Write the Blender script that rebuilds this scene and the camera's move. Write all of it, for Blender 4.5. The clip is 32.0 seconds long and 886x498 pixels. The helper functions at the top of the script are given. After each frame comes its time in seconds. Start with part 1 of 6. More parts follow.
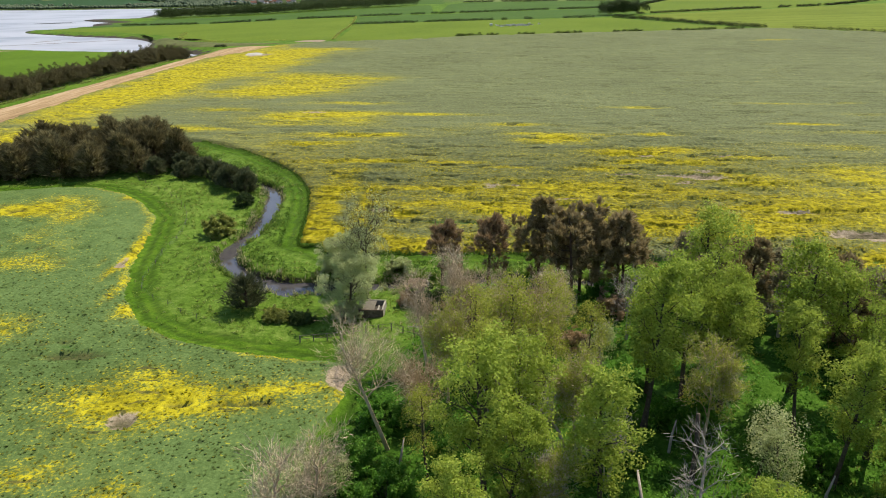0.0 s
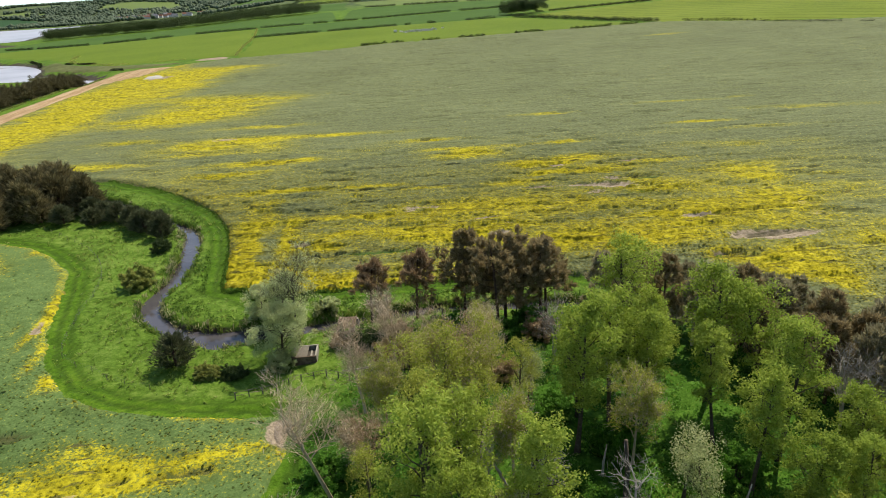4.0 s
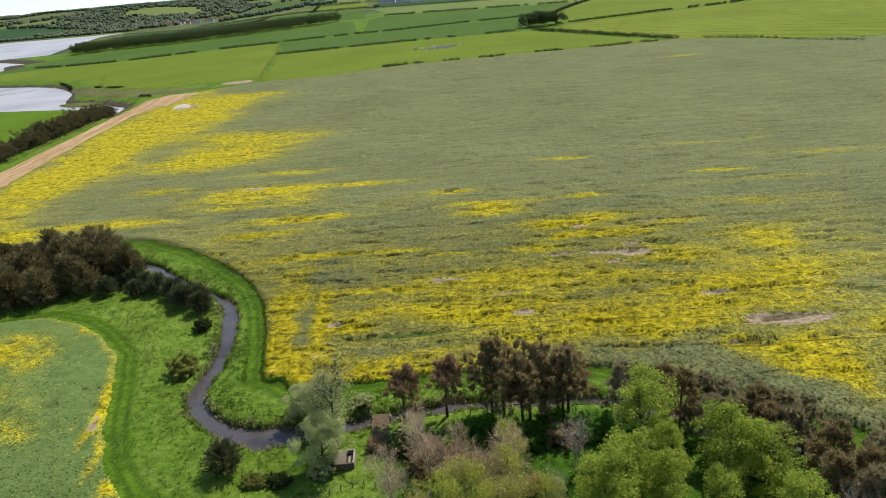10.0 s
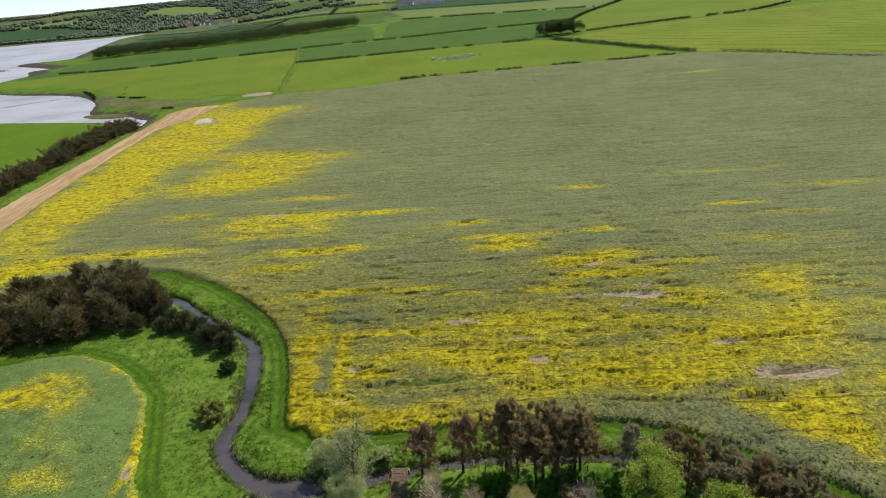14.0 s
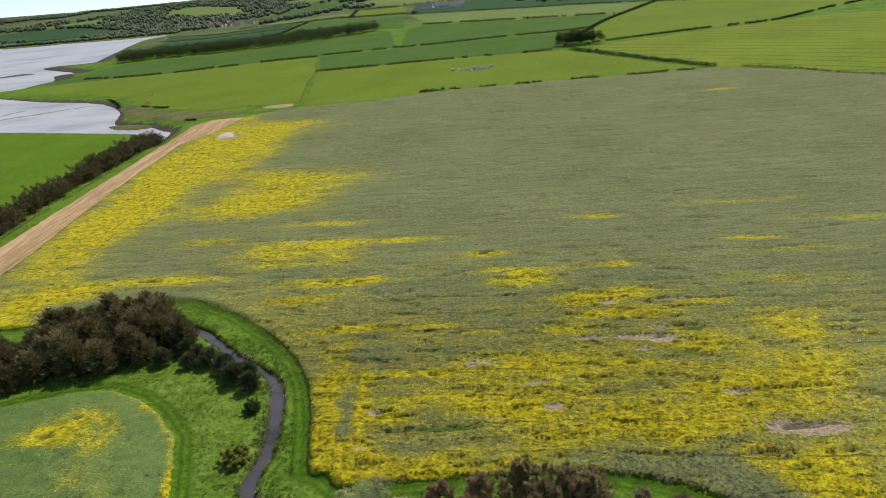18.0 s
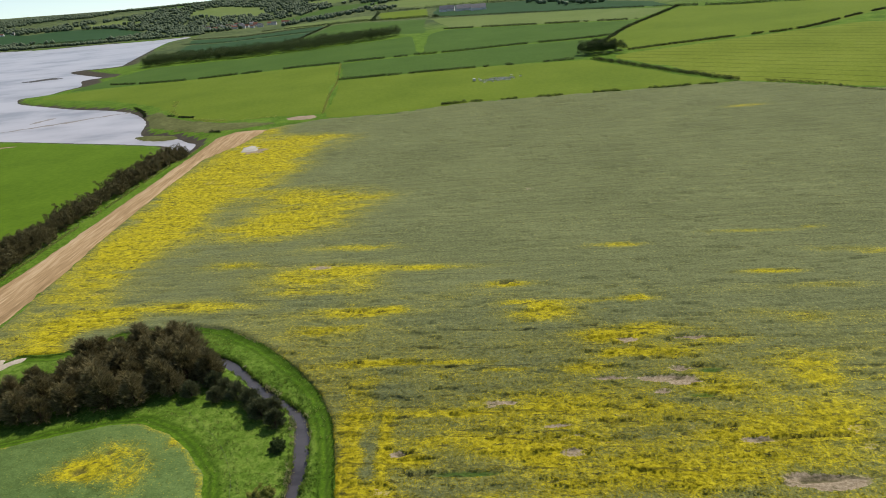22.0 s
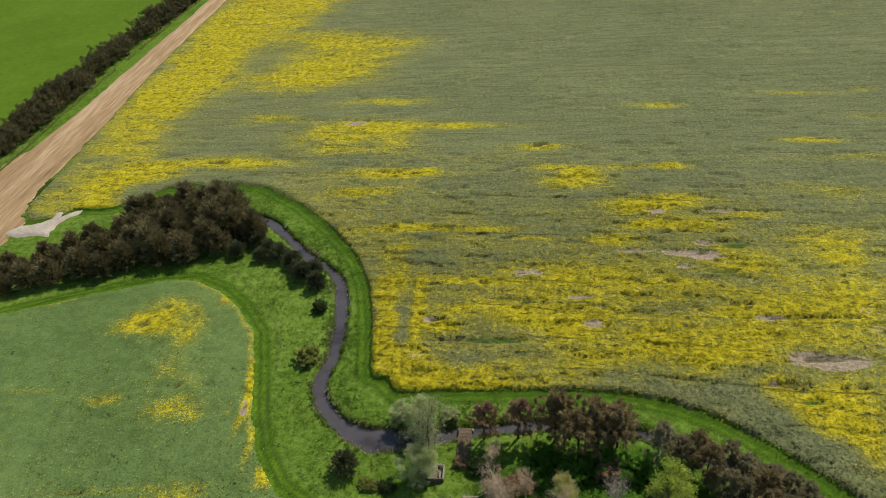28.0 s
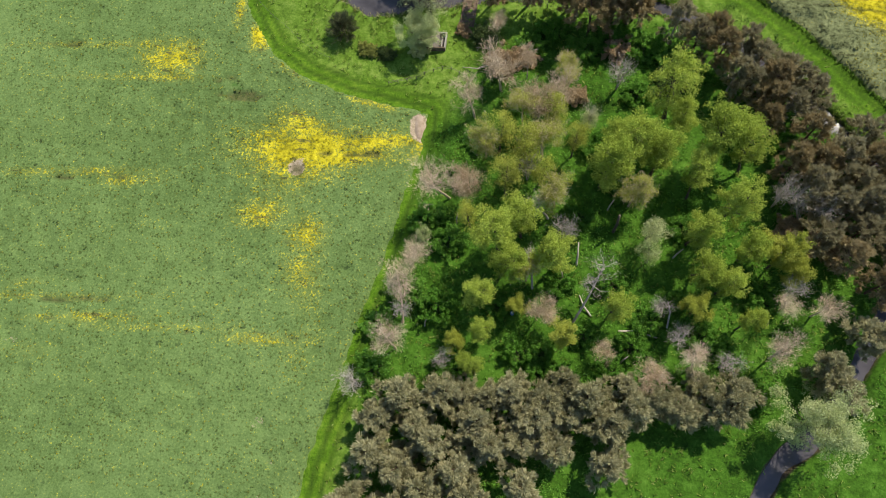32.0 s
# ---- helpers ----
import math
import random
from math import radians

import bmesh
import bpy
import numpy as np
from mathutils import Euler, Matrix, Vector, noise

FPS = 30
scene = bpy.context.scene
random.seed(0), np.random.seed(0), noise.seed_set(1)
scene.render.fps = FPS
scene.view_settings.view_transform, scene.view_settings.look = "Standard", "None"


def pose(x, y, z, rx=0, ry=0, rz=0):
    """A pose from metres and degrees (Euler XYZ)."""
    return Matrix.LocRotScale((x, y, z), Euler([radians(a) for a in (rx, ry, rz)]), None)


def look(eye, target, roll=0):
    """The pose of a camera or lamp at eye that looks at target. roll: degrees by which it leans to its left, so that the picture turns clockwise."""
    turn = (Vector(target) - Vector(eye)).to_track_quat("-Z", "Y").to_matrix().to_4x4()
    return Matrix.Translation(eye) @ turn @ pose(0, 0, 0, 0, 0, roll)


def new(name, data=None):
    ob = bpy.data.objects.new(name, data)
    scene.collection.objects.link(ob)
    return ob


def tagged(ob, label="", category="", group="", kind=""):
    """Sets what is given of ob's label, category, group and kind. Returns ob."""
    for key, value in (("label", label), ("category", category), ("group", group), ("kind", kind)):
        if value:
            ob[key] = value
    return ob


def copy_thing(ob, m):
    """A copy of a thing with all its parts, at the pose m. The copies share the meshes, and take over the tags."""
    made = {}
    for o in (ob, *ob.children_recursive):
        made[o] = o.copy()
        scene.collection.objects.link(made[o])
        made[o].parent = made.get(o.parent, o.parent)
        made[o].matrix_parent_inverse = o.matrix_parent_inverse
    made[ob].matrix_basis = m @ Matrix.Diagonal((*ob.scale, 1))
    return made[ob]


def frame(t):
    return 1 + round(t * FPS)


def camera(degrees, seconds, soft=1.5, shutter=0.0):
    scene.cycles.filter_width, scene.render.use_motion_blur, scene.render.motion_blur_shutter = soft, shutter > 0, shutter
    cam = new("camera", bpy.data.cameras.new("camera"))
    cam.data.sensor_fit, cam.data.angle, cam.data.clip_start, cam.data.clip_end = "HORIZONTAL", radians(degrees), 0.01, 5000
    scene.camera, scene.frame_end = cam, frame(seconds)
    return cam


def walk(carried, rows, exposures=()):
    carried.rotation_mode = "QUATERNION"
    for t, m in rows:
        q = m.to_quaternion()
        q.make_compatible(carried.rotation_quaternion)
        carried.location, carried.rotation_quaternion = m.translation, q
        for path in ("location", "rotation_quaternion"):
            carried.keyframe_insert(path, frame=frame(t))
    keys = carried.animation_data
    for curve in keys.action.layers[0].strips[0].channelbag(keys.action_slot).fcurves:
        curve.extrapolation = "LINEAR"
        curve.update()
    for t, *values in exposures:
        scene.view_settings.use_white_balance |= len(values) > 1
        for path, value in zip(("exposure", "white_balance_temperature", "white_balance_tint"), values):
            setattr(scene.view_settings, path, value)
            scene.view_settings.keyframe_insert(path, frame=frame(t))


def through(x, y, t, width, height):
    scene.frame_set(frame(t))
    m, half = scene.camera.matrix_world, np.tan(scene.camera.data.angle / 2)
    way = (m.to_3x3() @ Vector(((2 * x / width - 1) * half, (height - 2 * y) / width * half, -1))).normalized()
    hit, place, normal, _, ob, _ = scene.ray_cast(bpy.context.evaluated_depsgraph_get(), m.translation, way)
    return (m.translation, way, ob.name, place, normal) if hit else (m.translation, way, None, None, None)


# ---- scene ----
cam = camera(64.0, 32.0, 0.9)
PATH = [
    (0, (-0.6, -0.378, 45.045), (-0.67, 1.495, 44.348), -1.0),
    (0.5, (-0.641, -0.355, 44.594), (-0.596, 1.519, 43.896), -1.6),
    (1, (-0.66, -0.336, 44.367), (-0.54, 1.534, 43.667), -2.0),
    (1.5, (-0.66, -0.314, 44.5), (-0.496, 1.551, 43.794), -2.3),
    (2, (-0.653, -0.299, 45.104), (-0.486, 1.563, 44.396), -2.5),
    (2.5, (-0.645, -0.305, 46.231), (-0.482, 1.559, 45.524), -2.7),
    (3, (-0.645, -0.333, 47.676), (-0.487, 1.532, 46.971), -3.0),
    (3.5, (-0.657, -0.384, 49.23), (-0.505, 1.482, 48.525), -3.4),
    (5.5, (-0.79, -0.679, 56.098), (-0.655, 1.186, 55.388), -4.1),
    (6, (-0.775, -0.693, 57.698), (-0.645, 1.172, 56.987), -4.2),
    (6.5, (-0.742, -0.695, 59.294), (-0.618, 1.171, 58.583), -4.4),
    (7, (-0.698, -0.694, 60.916), (-0.578, 1.171, 60.205), -4.5),
    (7.5, (-0.648, -0.698, 62.557), (-0.534, 1.167, 61.845), -4.6),
    (8, (-0.603, -0.696, 64.191), (-0.495, 1.17, 63.479), -4.7),
    (8.5, (-0.572, -0.667, 65.801), (-0.469, 1.198, 65.088), -4.7),
    (9, (-0.553, -0.608, 67.38), (-0.455, 1.257, 66.666), -4.8),
    (9.5, (-0.539, -0.529, 68.929), (-0.447, 1.337, 68.215), -4.8),
    (10, (-0.525, -0.451, 70.449), (-0.438, 1.415, 69.735), -4.8),
    (10.5, (-0.505, -0.391, 71.946), (-0.423, 1.475, 71.231), -4.9),
    (11, (-0.475, -0.357, 73.43), (-0.399, 1.509, 72.715), -4.9),
    (11.5, (-0.431, -0.342, 74.91), (-0.36, 1.524, 74.194), -4.9),
    (12, (-0.367, -0.345, 76.382), (-0.302, 1.521, 75.665), -4.9),
    (12.5, (-0.281, -0.379, 77.859), (-0.222, 1.488, 77.141), -4.9),
    (13, (-0.176, -0.475, 79.399), (-0.122, 1.391, 78.681), -4.9),
    (13.5, (-0.059, -0.641, 81.107), (-0.012, 1.225, 80.389), -4.9),
    (14, (0.065, -0.841, 82.962), (0.107, 1.025, 82.243), -4.9),
    (14.5, (0.195, -1.06, 84.807), (0.232, 0.805, 84.087), -4.9),
    (16.5, (0.601, -1.512, 91.248), (0.613, 0.354, 90.526), -4.9),
    (17, (0.617, -1.324, 92.719), (0.623, 0.541, 91.997), -4.9),
    (17.5, (0.606, -1.051, 94.127), (0.606, 0.814, 93.405), -4.9),
    (18, (0.573, -0.703, 95.484), (0.567, 1.163, 94.762), -4.8),
    (18.5, (0.524, -0.33, 96.836), (0.511, 1.536, 96.115), -4.8),
    (19, (0.474, -0.005, 98.215), (0.455, 1.86, 97.493), -4.8),
    (19.5, (0.446, 0.239, 99.643), (0.42, 2.104, 98.921), -4.8),
    (20, (0.45, 0.393, 101.132), (0.417, 2.258, 100.41), -4.8),
    (20.5, (0.486, 0.465, 102.681), (0.447, 2.33, 101.958), -4.8),
    (21, (0.55, 0.478, 104.276), (0.504, 2.342, 103.553), -4.8),
    (21.5, (0.637, 0.461, 105.895), (0.584, 2.324, 105.171), -4.8),
    (22, (0.737, 0.44, 107.5), (0.677, 2.303, 106.776), -4.9),
    (22.5, (0.842, 0.423, 109.076), (0.775, 2.286, 108.352), -4.9),
    (23, (0.944, 0.409, 110.653), (0.869, 2.272, 109.928), -5.0),
    (23.5, (1.031, 0.398, 112.261), (0.949, 2.26, 111.535), -5.0),
    (24, (1.094, 0.399, 113.854), (1.006, 2.26, 113.128), -5.0),
    (24.5, (1.136, 0.432, 115.322), (1.04, 2.293, 114.596), -5.1),
    (25, (1.173, 0.521, 116.587), (1.07, 2.381, 115.86), -5.1),
    (25.5, (1.224, 0.668, 117.698), (1.112, 2.527, 116.967), -5.2),
    (26, (1.297, 0.862, 118.766), (1.158, 2.634, 117.848), -5.4),
    (26.5, (1.397, 1.082, 119.74), (1.239, 2.751, 118.65), -5.6),
    (28.5, (2.01, 2.068, 121.046), (1.822, 3.697, 119.901), -5.9),
    (29, (2.202, 2.856, 120.956), (2.006, 4.484, 119.811), -6.0),
    (29.5, (2.429, 3.917, 120.806), (2.222, 5.491, 119.589), -6.3),
    (30, (2.701, 5.255, 120.772), (2.479, 6.667, 119.373), -6.8),
    (30.5, (3.03, 6.92, 120.928), (2.802, 8.145, 119.363), -7.6),
    (31, (3.439, 8.966, 121.166), (3.21, 9.992, 119.465), -8.9),
    (31.5, (3.958, 11.37, 121.39), (3.733, 12.176, 119.573), -11.4),
    (32, (4.61, 14.073, 121.536), (4.393, 14.648, 119.633), -15.7),
]
walk(cam, [(t, look(eye, target, roll)) for t, eye, target, roll in PATH],
     [(0, 0.95, 7250, 9), (9, 0.82, 7250, 9), (14, 0.67, 7250, 9), (19, 0.55, 7250, 9), (26, 0.5, 7250, 9), (29, 0.5, 7200, 9), (30, 0.61, 7100, 9), (31, 0.87, 7100, 9), (32, 1.1, 7000, 9)])

# ---- light ----
SUN_AZ, SUN_EL = 40.0, 53.5
world = bpy.data.worlds.new("sky")
scene.world = world
world.use_nodes = True
wn = world.node_tree
sky = wn.nodes.new("ShaderNodeTexSky")
sky.sky_type = "NISHITA"
sky.sun_disc = False
sky.sun_elevation, sky.sun_rotation = radians(SUN_EL), radians(SUN_AZ)
sky.air_density, sky.dust_density, sky.ozone_density = 1.0, 0.15, 1.0
place = wn.nodes.new("ShaderNodeTexCoord")
lower = wn.nodes.new("ShaderNodeVectorMath")
lower.operation, lower.inputs[1].default_value = "ADD", (0, 0, 0.09)
wn.links.new(place.outputs["Generated"], lower.inputs[0])
wn.links.new(lower.outputs[0], sky.inputs["Vector"])
wn.links.new(sky.outputs[0], wn.nodes["Background"].inputs[0])
wn.nodes["Background"].inputs[1].default_value = 0.11
sun_way = Vector((math.sin(radians(SUN_AZ)) * math.cos(radians(SUN_EL)), math.cos(radians(SUN_AZ)) * math.cos(radians(SUN_EL)), math.sin(radians(SUN_EL))))
sun = new("sun", bpy.data.lights.new("sun", "SUN"))
sun.data.energy, sun.data.angle, sun.data.color = 3.4, radians(0.6), (1.0, 0.95, 0.87)
sun.matrix_world = look(sun_way * 300, (0, 0, 0))


# ---- materials ----
def nodes_of(name):
    m = bpy.data.materials.new(name)
    m.use_nodes = True
    nt = m.node_tree
    return m, nt, nt.nodes["Principled BSDF"]


def add(nt, kind, **inputs):
    n = nt.nodes.new(kind)
    for key, value in inputs.items():
        n.inputs[key.replace("_", " ")].default_value = value
    return n


def place_of(nt, scale=(1, 1, 1), turn=0.0):
    """World position, turned and scaled."""
    g = nt.nodes.new("ShaderNodeNewGeometry")
    mp = nt.nodes.new("ShaderNodeMapping")
    mp.inputs["Rotation"].default_value = (0, 0, radians(turn))
    mp.inputs["Scale"].default_value = scale
    nt.links.new(g.outputs["Position"], mp.inputs[0])
    return mp.outputs[0]


def noise_of(nt, where, scale, detail=4.0, rough=0.6):
    n = add(nt, "ShaderNodeTexNoise", Scale=scale, Detail=detail, Roughness=rough)
    nt.links.new(where, n.inputs["Vector"])
    return n.outputs["Fac"]


def ramp(nt, value, stops):
    r = nt.nodes.new("ShaderNodeValToRGB")
    while len(r.color_ramp.elements) < len(stops):
        r.color_ramp.elements.new(0.5)
    for e, (at, c) in zip(r.color_ramp.elements, stops):
        e.position, e.color = at, (*c, 1) if len(c) == 3 else c
    nt.links.new(value, r.inputs[0])
    return r.outputs[0]


def mixed(nt, fac, a, b, mode="MIX"):
    m = nt.nodes.new("ShaderNodeMix")
    m.data_type, m.blend_type = "RGBA", mode
    for value, socket in ((fac, m.inputs[0]), (a, m.inputs[6]), (b, m.inputs[7])):
        if isinstance(value, (int, float)):
            socket.default_value = value
        elif isinstance(value, tuple):
            socket.default_value = (*value, 1)
        else:
            nt.links.new(value, socket)
    return m.outputs[2]


def maths(nt, op, a, b=0.0, clamp=False):
    m = nt.nodes.new("ShaderNodeMath")
    m.operation, m.use_clamp = op, clamp
    for n, value in enumerate((a, b)):
        if isinstance(value, (int, float)):
            m.inputs[n].default_value = value
        else:
            nt.links.new(value, m.inputs[n])
    return m.outputs[0]


def bumped(nt, bsdf, height, strength, distance):
    b = add(nt, "ShaderNodeBump", Strength=strength, Distance=distance)
    nt.links.new(height, b.inputs["Height"])
    nt.links.new(b.outputs[0], bsdf.inputs["Normal"])


def grained(name, dark, mid, light, scale=1.0, coarse=0.05, rough=0.9, bump=0.4, depth=0.1, stretch=(1, 1, 1), turn=0.0, metal=0.0, gloss=0.2):
    """A surface of three tones: fine grain over broad patches."""
    m, nt, bs = nodes_of(name)
    where = place_of(nt, stretch, turn)
    fine, broad = noise_of(nt, where, scale, 6), noise_of(nt, where, coarse, 3)
    value = maths(nt, "ADD", maths(nt, "MULTIPLY", fine, 0.55), maths(nt, "MULTIPLY", broad, 0.45))
    nt.links.new(ramp(nt, value, [(0.3, dark), (0.5, mid), (0.7, light)]), bs.inputs["Base Color"])
    bs.inputs["Roughness"].default_value, bs.inputs["Metallic"].default_value = rough, metal
    bs.inputs["Specular IOR Level"].default_value = gloss
    bumped(nt, bs, fine, bump, depth)
    return m


def drilled(name, dark, mid, light, turn, spacing):
    """A sown field: soft tones with narrow dark wheel lines."""
    m, nt, bs = nodes_of(name)
    where = place_of(nt)
    fine, broad = noise_of(nt, where, 0.35, 5), noise_of(nt, where, 0.012, 3)
    tone = maths(nt, "ADD", maths(nt, "MULTIPLY", fine, 0.5), maths(nt, "MULTIPLY", broad, 0.5))
    colour = ramp(nt, tone, [(0.36, dark), (0.5, mid), (0.64, light)])
    across = nt.nodes.new("ShaderNodeSeparateXYZ")
    nt.links.new(place_of(nt, (1, 1, 1), -turn), across.inputs[0])
    v = maths(nt, "DIVIDE", maths(nt, "ADD", across.outputs["Y"], maths(nt, "MULTIPLY", broad, 14.0)), spacing)
    line = ramp(nt, maths(nt, "ABSOLUTE", maths(nt, "SUBTRACT", maths(nt, "FRACT", v), 0.5)), [(0.03, (1, 1, 1)), (0.075, (0, 0, 0))])
    colour = mixed(nt, maths(nt, "MULTIPLY", line, 0.7), colour, tuple(0.5 * c for c in dark))
    nt.links.new(colour, bs.inputs["Base Color"])
    bs.inputs["Roughness"].default_value, bs.inputs["Specular IOR Level"].default_value = 0.9, 0.04
    bumped(nt, bs, fine, 0.3, 0.1)
    return m


def attribute(nt, name):
    a = nt.nodes.new("ShaderNodeAttribute")
    a.attribute_name = name
    return a.outputs["Fac"]


def leafy(name, dark, mid, light, through=0.35, shine=0.5):
    """Leaves: each one takes its own tone, and lets some light through."""
    m, nt, bs = nodes_of(name)
    g = nt.nodes.new("ShaderNodeNewGeometry")
    o = nt.nodes.new("ShaderNodeObjectInfo")
    where = place_of(nt)
    tone = maths(nt, "ADD", maths(nt, "MULTIPLY", g.outputs["Random Per Island"], 0.55), maths(nt, "MULTIPLY", noise_of(nt, where, 0.45, 2), 0.3))
    tone = maths(nt, "ADD", tone, maths(nt, "MULTIPLY", o.outputs["Random"], 0.25))
    colour = ramp(nt, tone, [(0.15, dark), (0.5, mid), (0.9, light)])
    nt.links.new(colour, bs.inputs["Base Color"])
    bs.inputs["Roughness"].default_value, bs.inputs["Specular IOR Level"].default_value = shine, 0.06
    tr = nt.nodes.new("ShaderNodeBsdfTranslucent")
    nt.links.new(colour, tr.inputs["Color"])
    mx = nt.nodes.new("ShaderNodeMixShader")
    mx.inputs[0].default_value = through
    nt.links.new(bs.outputs[0], mx.inputs[1])
    nt.links.new(tr.outputs[0], mx.inputs[2])
    nt.links.new(mx.outputs[0], nt.nodes["Material Output"].inputs["Surface"])
    return m


def crop_material(name, greens, rows, stripe=0.9, through=0.0):
    """Oilseed rape: grey-green pods, yellow where it still flowers, soil where it failed."""
    m, nt, bs = nodes_of(name)
    where = place_of(nt)
    along = place_of(nt, (0.11, 0.9, 0.9), rows)
    heads = noise_of(nt, where, 2.6, 3, 0.6)
    fine, clumps, broad, streak = noise_of(nt, where, 1.1, 6, 0.75), noise_of(nt, where, 0.42, 4), noise_of(nt, where, 0.02, 3), noise_of(nt, along, 0.55, 5, 0.65)
    if stripe > 0.5:
        tone = maths(nt, "ADD", maths(nt, "MULTIPLY", fine, 0.60), maths(nt, "ADD", maths(nt, "MULTIPLY", broad, 0.14), maths(nt, "MULTIPLY", streak, 0.26)))
    else:
        tone = maths(nt, "ADD", maths(nt, "MULTIPLY", heads, 0.42), maths(nt, "ADD", maths(nt, "MULTIPLY", broad, 0.30), maths(nt, "MULTIPLY", clumps, 0.28)))
    reach = 0.095
    green = ramp(nt, tone, [(0.5 - reach, greens[0]), (0.5, greens[1]), (0.5 + reach, greens[2])])
    patch = maths(nt, "ADD", attribute(nt, "bloom"), maths(nt, "ADD", maths(nt, "MULTIPLY", maths(nt, "SUBTRACT", streak, 0.5), 0.5 * stripe), maths(nt, "ADD", maths(nt, "MULTIPLY", maths(nt, "SUBTRACT", fine, 0.5), 1.3), maths(nt, "MULTIPLY", maths(nt, "SUBTRACT", heads, 0.5), 2.1))))
    olive = ramp(nt, attribute(nt, "bloom"), [(0.10, (0, 0, 0)), (0.52, (1, 1, 1))])
    green = mixed(nt, maths(nt, "MULTIPLY", olive, 0.72 if stripe > 0.5 else 0.3), green, ramp(nt, tone, [(0.38, (0.122, 0.121, 0.018)), (0.5, (0.208, 0.203, 0.030)), (0.62, (0.284, 0.272, 0.052))]))
    flower = ramp(nt, patch, [(0.34, (0, 0, 0)), (0.74, (1, 1, 1))])
    yellow = ramp(nt, maths(nt, "ADD", maths(nt, "MULTIPLY", clumps, 0.5), maths(nt, "MULTIPLY", fine, 0.5)), [(0.40, (0.125, 0.114, 0.008)), (0.5, (0.315, 0.272, 0.011)), (0.60, (0.470, 0.404, 0.020))])
    colour = mixed(nt, maths(nt, "MULTIPLY", flower, 0.9), green, yellow)
    gap = ramp(nt, maths(nt, "ADD", attribute(nt, "bare"), maths(nt, "MULTIPLY", maths(nt, "SUBTRACT", fine, 0.5), 0.9)), [(0.40, (0, 0, 0)), (0.56, (1, 1, 1))])
    soil = ramp(nt, fine, [(0.35, (0.17, 0.13, 0.085)), (0.65, (0.34, 0.28, 0.20))])
    colour = mixed(nt, gap, colour, soil)
    weed = ramp(nt, maths(nt, "ADD", attribute(nt, "weed"), maths(nt, "MULTIPLY", maths(nt, "SUBTRACT", fine, 0.5), 1.2)), [(0.5, (0, 0, 0)), (0.75, (1, 1, 1))])
    colour = mixed(nt, maths(nt, "MULTIPLY", weed, 0.8), colour, (0.0384, 0.096, 0.0192))
    # small dark specks paint the shade in holes between the plants
    hole_shade = maths(nt, "MULTIPLY", ramp(nt, noise_of(nt, where, 0.8, 2, 0.5), [(0.64, (0, 0, 0)), (0.70, (1, 1, 1))]), ramp(nt, noise_of(nt, where, 0.05, 2), [(0.48, (0, 0, 0)), (0.60, (1, 1, 1))]))
    colour = mixed(nt, maths(nt, "MULTIPLY", hole_shade, 0.25 if stripe > 0.5 else 0.75), colour, (0.024, 0.040, 0.014))
    # wheel lines of the sprayer, worn through here and there
    across = nt.nodes.new("ShaderNodeSeparateXYZ")
    nt.links.new(place_of(nt, (1, 1, 1), rows), across.inputs[0])
    wave = maths(nt, "ABSOLUTE", maths(nt, "SUBTRACT", maths(nt, "FRACT", maths(nt, "DIVIDE", maths(nt, "ADD", across.outputs["Y"], maths(nt, "MULTIPLY", broad, 9.0)), 11.0)), 0.5))
    worn = maths(nt, "MULTIPLY", ramp(nt, wave, [(0.018, (1, 1, 1)), (0.04, (0, 0, 0))]), ramp(nt, maths(nt, "ADD", maths(nt, "MULTIPLY", streak, 0.6), maths(nt, "MULTIPLY", clumps, 0.4)), [(0.46, (0, 0, 0)), (0.56, (1, 1, 1))]))
    colour = mixed(nt, maths(nt, "MULTIPLY", worn, 0.6 if stripe > 0.5 else 0.0), colour, (0.0384, 0.0397, 0.0166))
    # dark broken lines paint the shaded gaps where the crop has gone down
    gap_shade = noise_of(nt, place_of(nt, (0.36, 1.0, 1.0), rows), 0.75, 4, 0.6)
    gap_shade = maths(nt, "MULTIPLY", ramp(nt, gap_shade, [(0.59, (0, 0, 0)), (0.65, (1, 1, 1))]), ramp(nt, attribute(nt, "bloom"), [(0.12, (0, 0, 0)), (0.35, (1, 1, 1))]))
    # pit floors are painted dark too, on top of their own depth
    gap_shade = maths(nt, "MAXIMUM", gap_shade, attribute(nt, "pit"))
    colour = mixed(nt, maths(nt, "MULTIPLY", gap_shade, 0.75), colour, ramp(nt, fine, [(0.4, (0.034, 0.040, 0.014)), (0.6, (0.085, 0.078, 0.032))]))
    nt.links.new(colour, bs.inputs["Base Color"])
    bs.inputs["Roughness"].default_value, bs.inputs["Specular IOR Level"].default_value = 0.9, 0.05
    bumped(nt, bs, maths(nt, "ADD", fine, clumps), 0.6, 0.45 if stripe > 0.5 else 0.35)
    if through:
        tr, mx = nt.nodes.new("ShaderNodeBsdfTranslucent"), nt.nodes.new("ShaderNodeMixShader")
        mx.inputs[0].default_value = through
        nt.links.new(colour, tr.inputs["Color"])
        nt.links.new(bs.outputs[0], mx.inputs[1])
        nt.links.new(tr.outputs[0], mx.inputs[2])
        nt.links.new(mx.outputs[0], nt.nodes["Material Output"].inputs["Surface"])
    return m


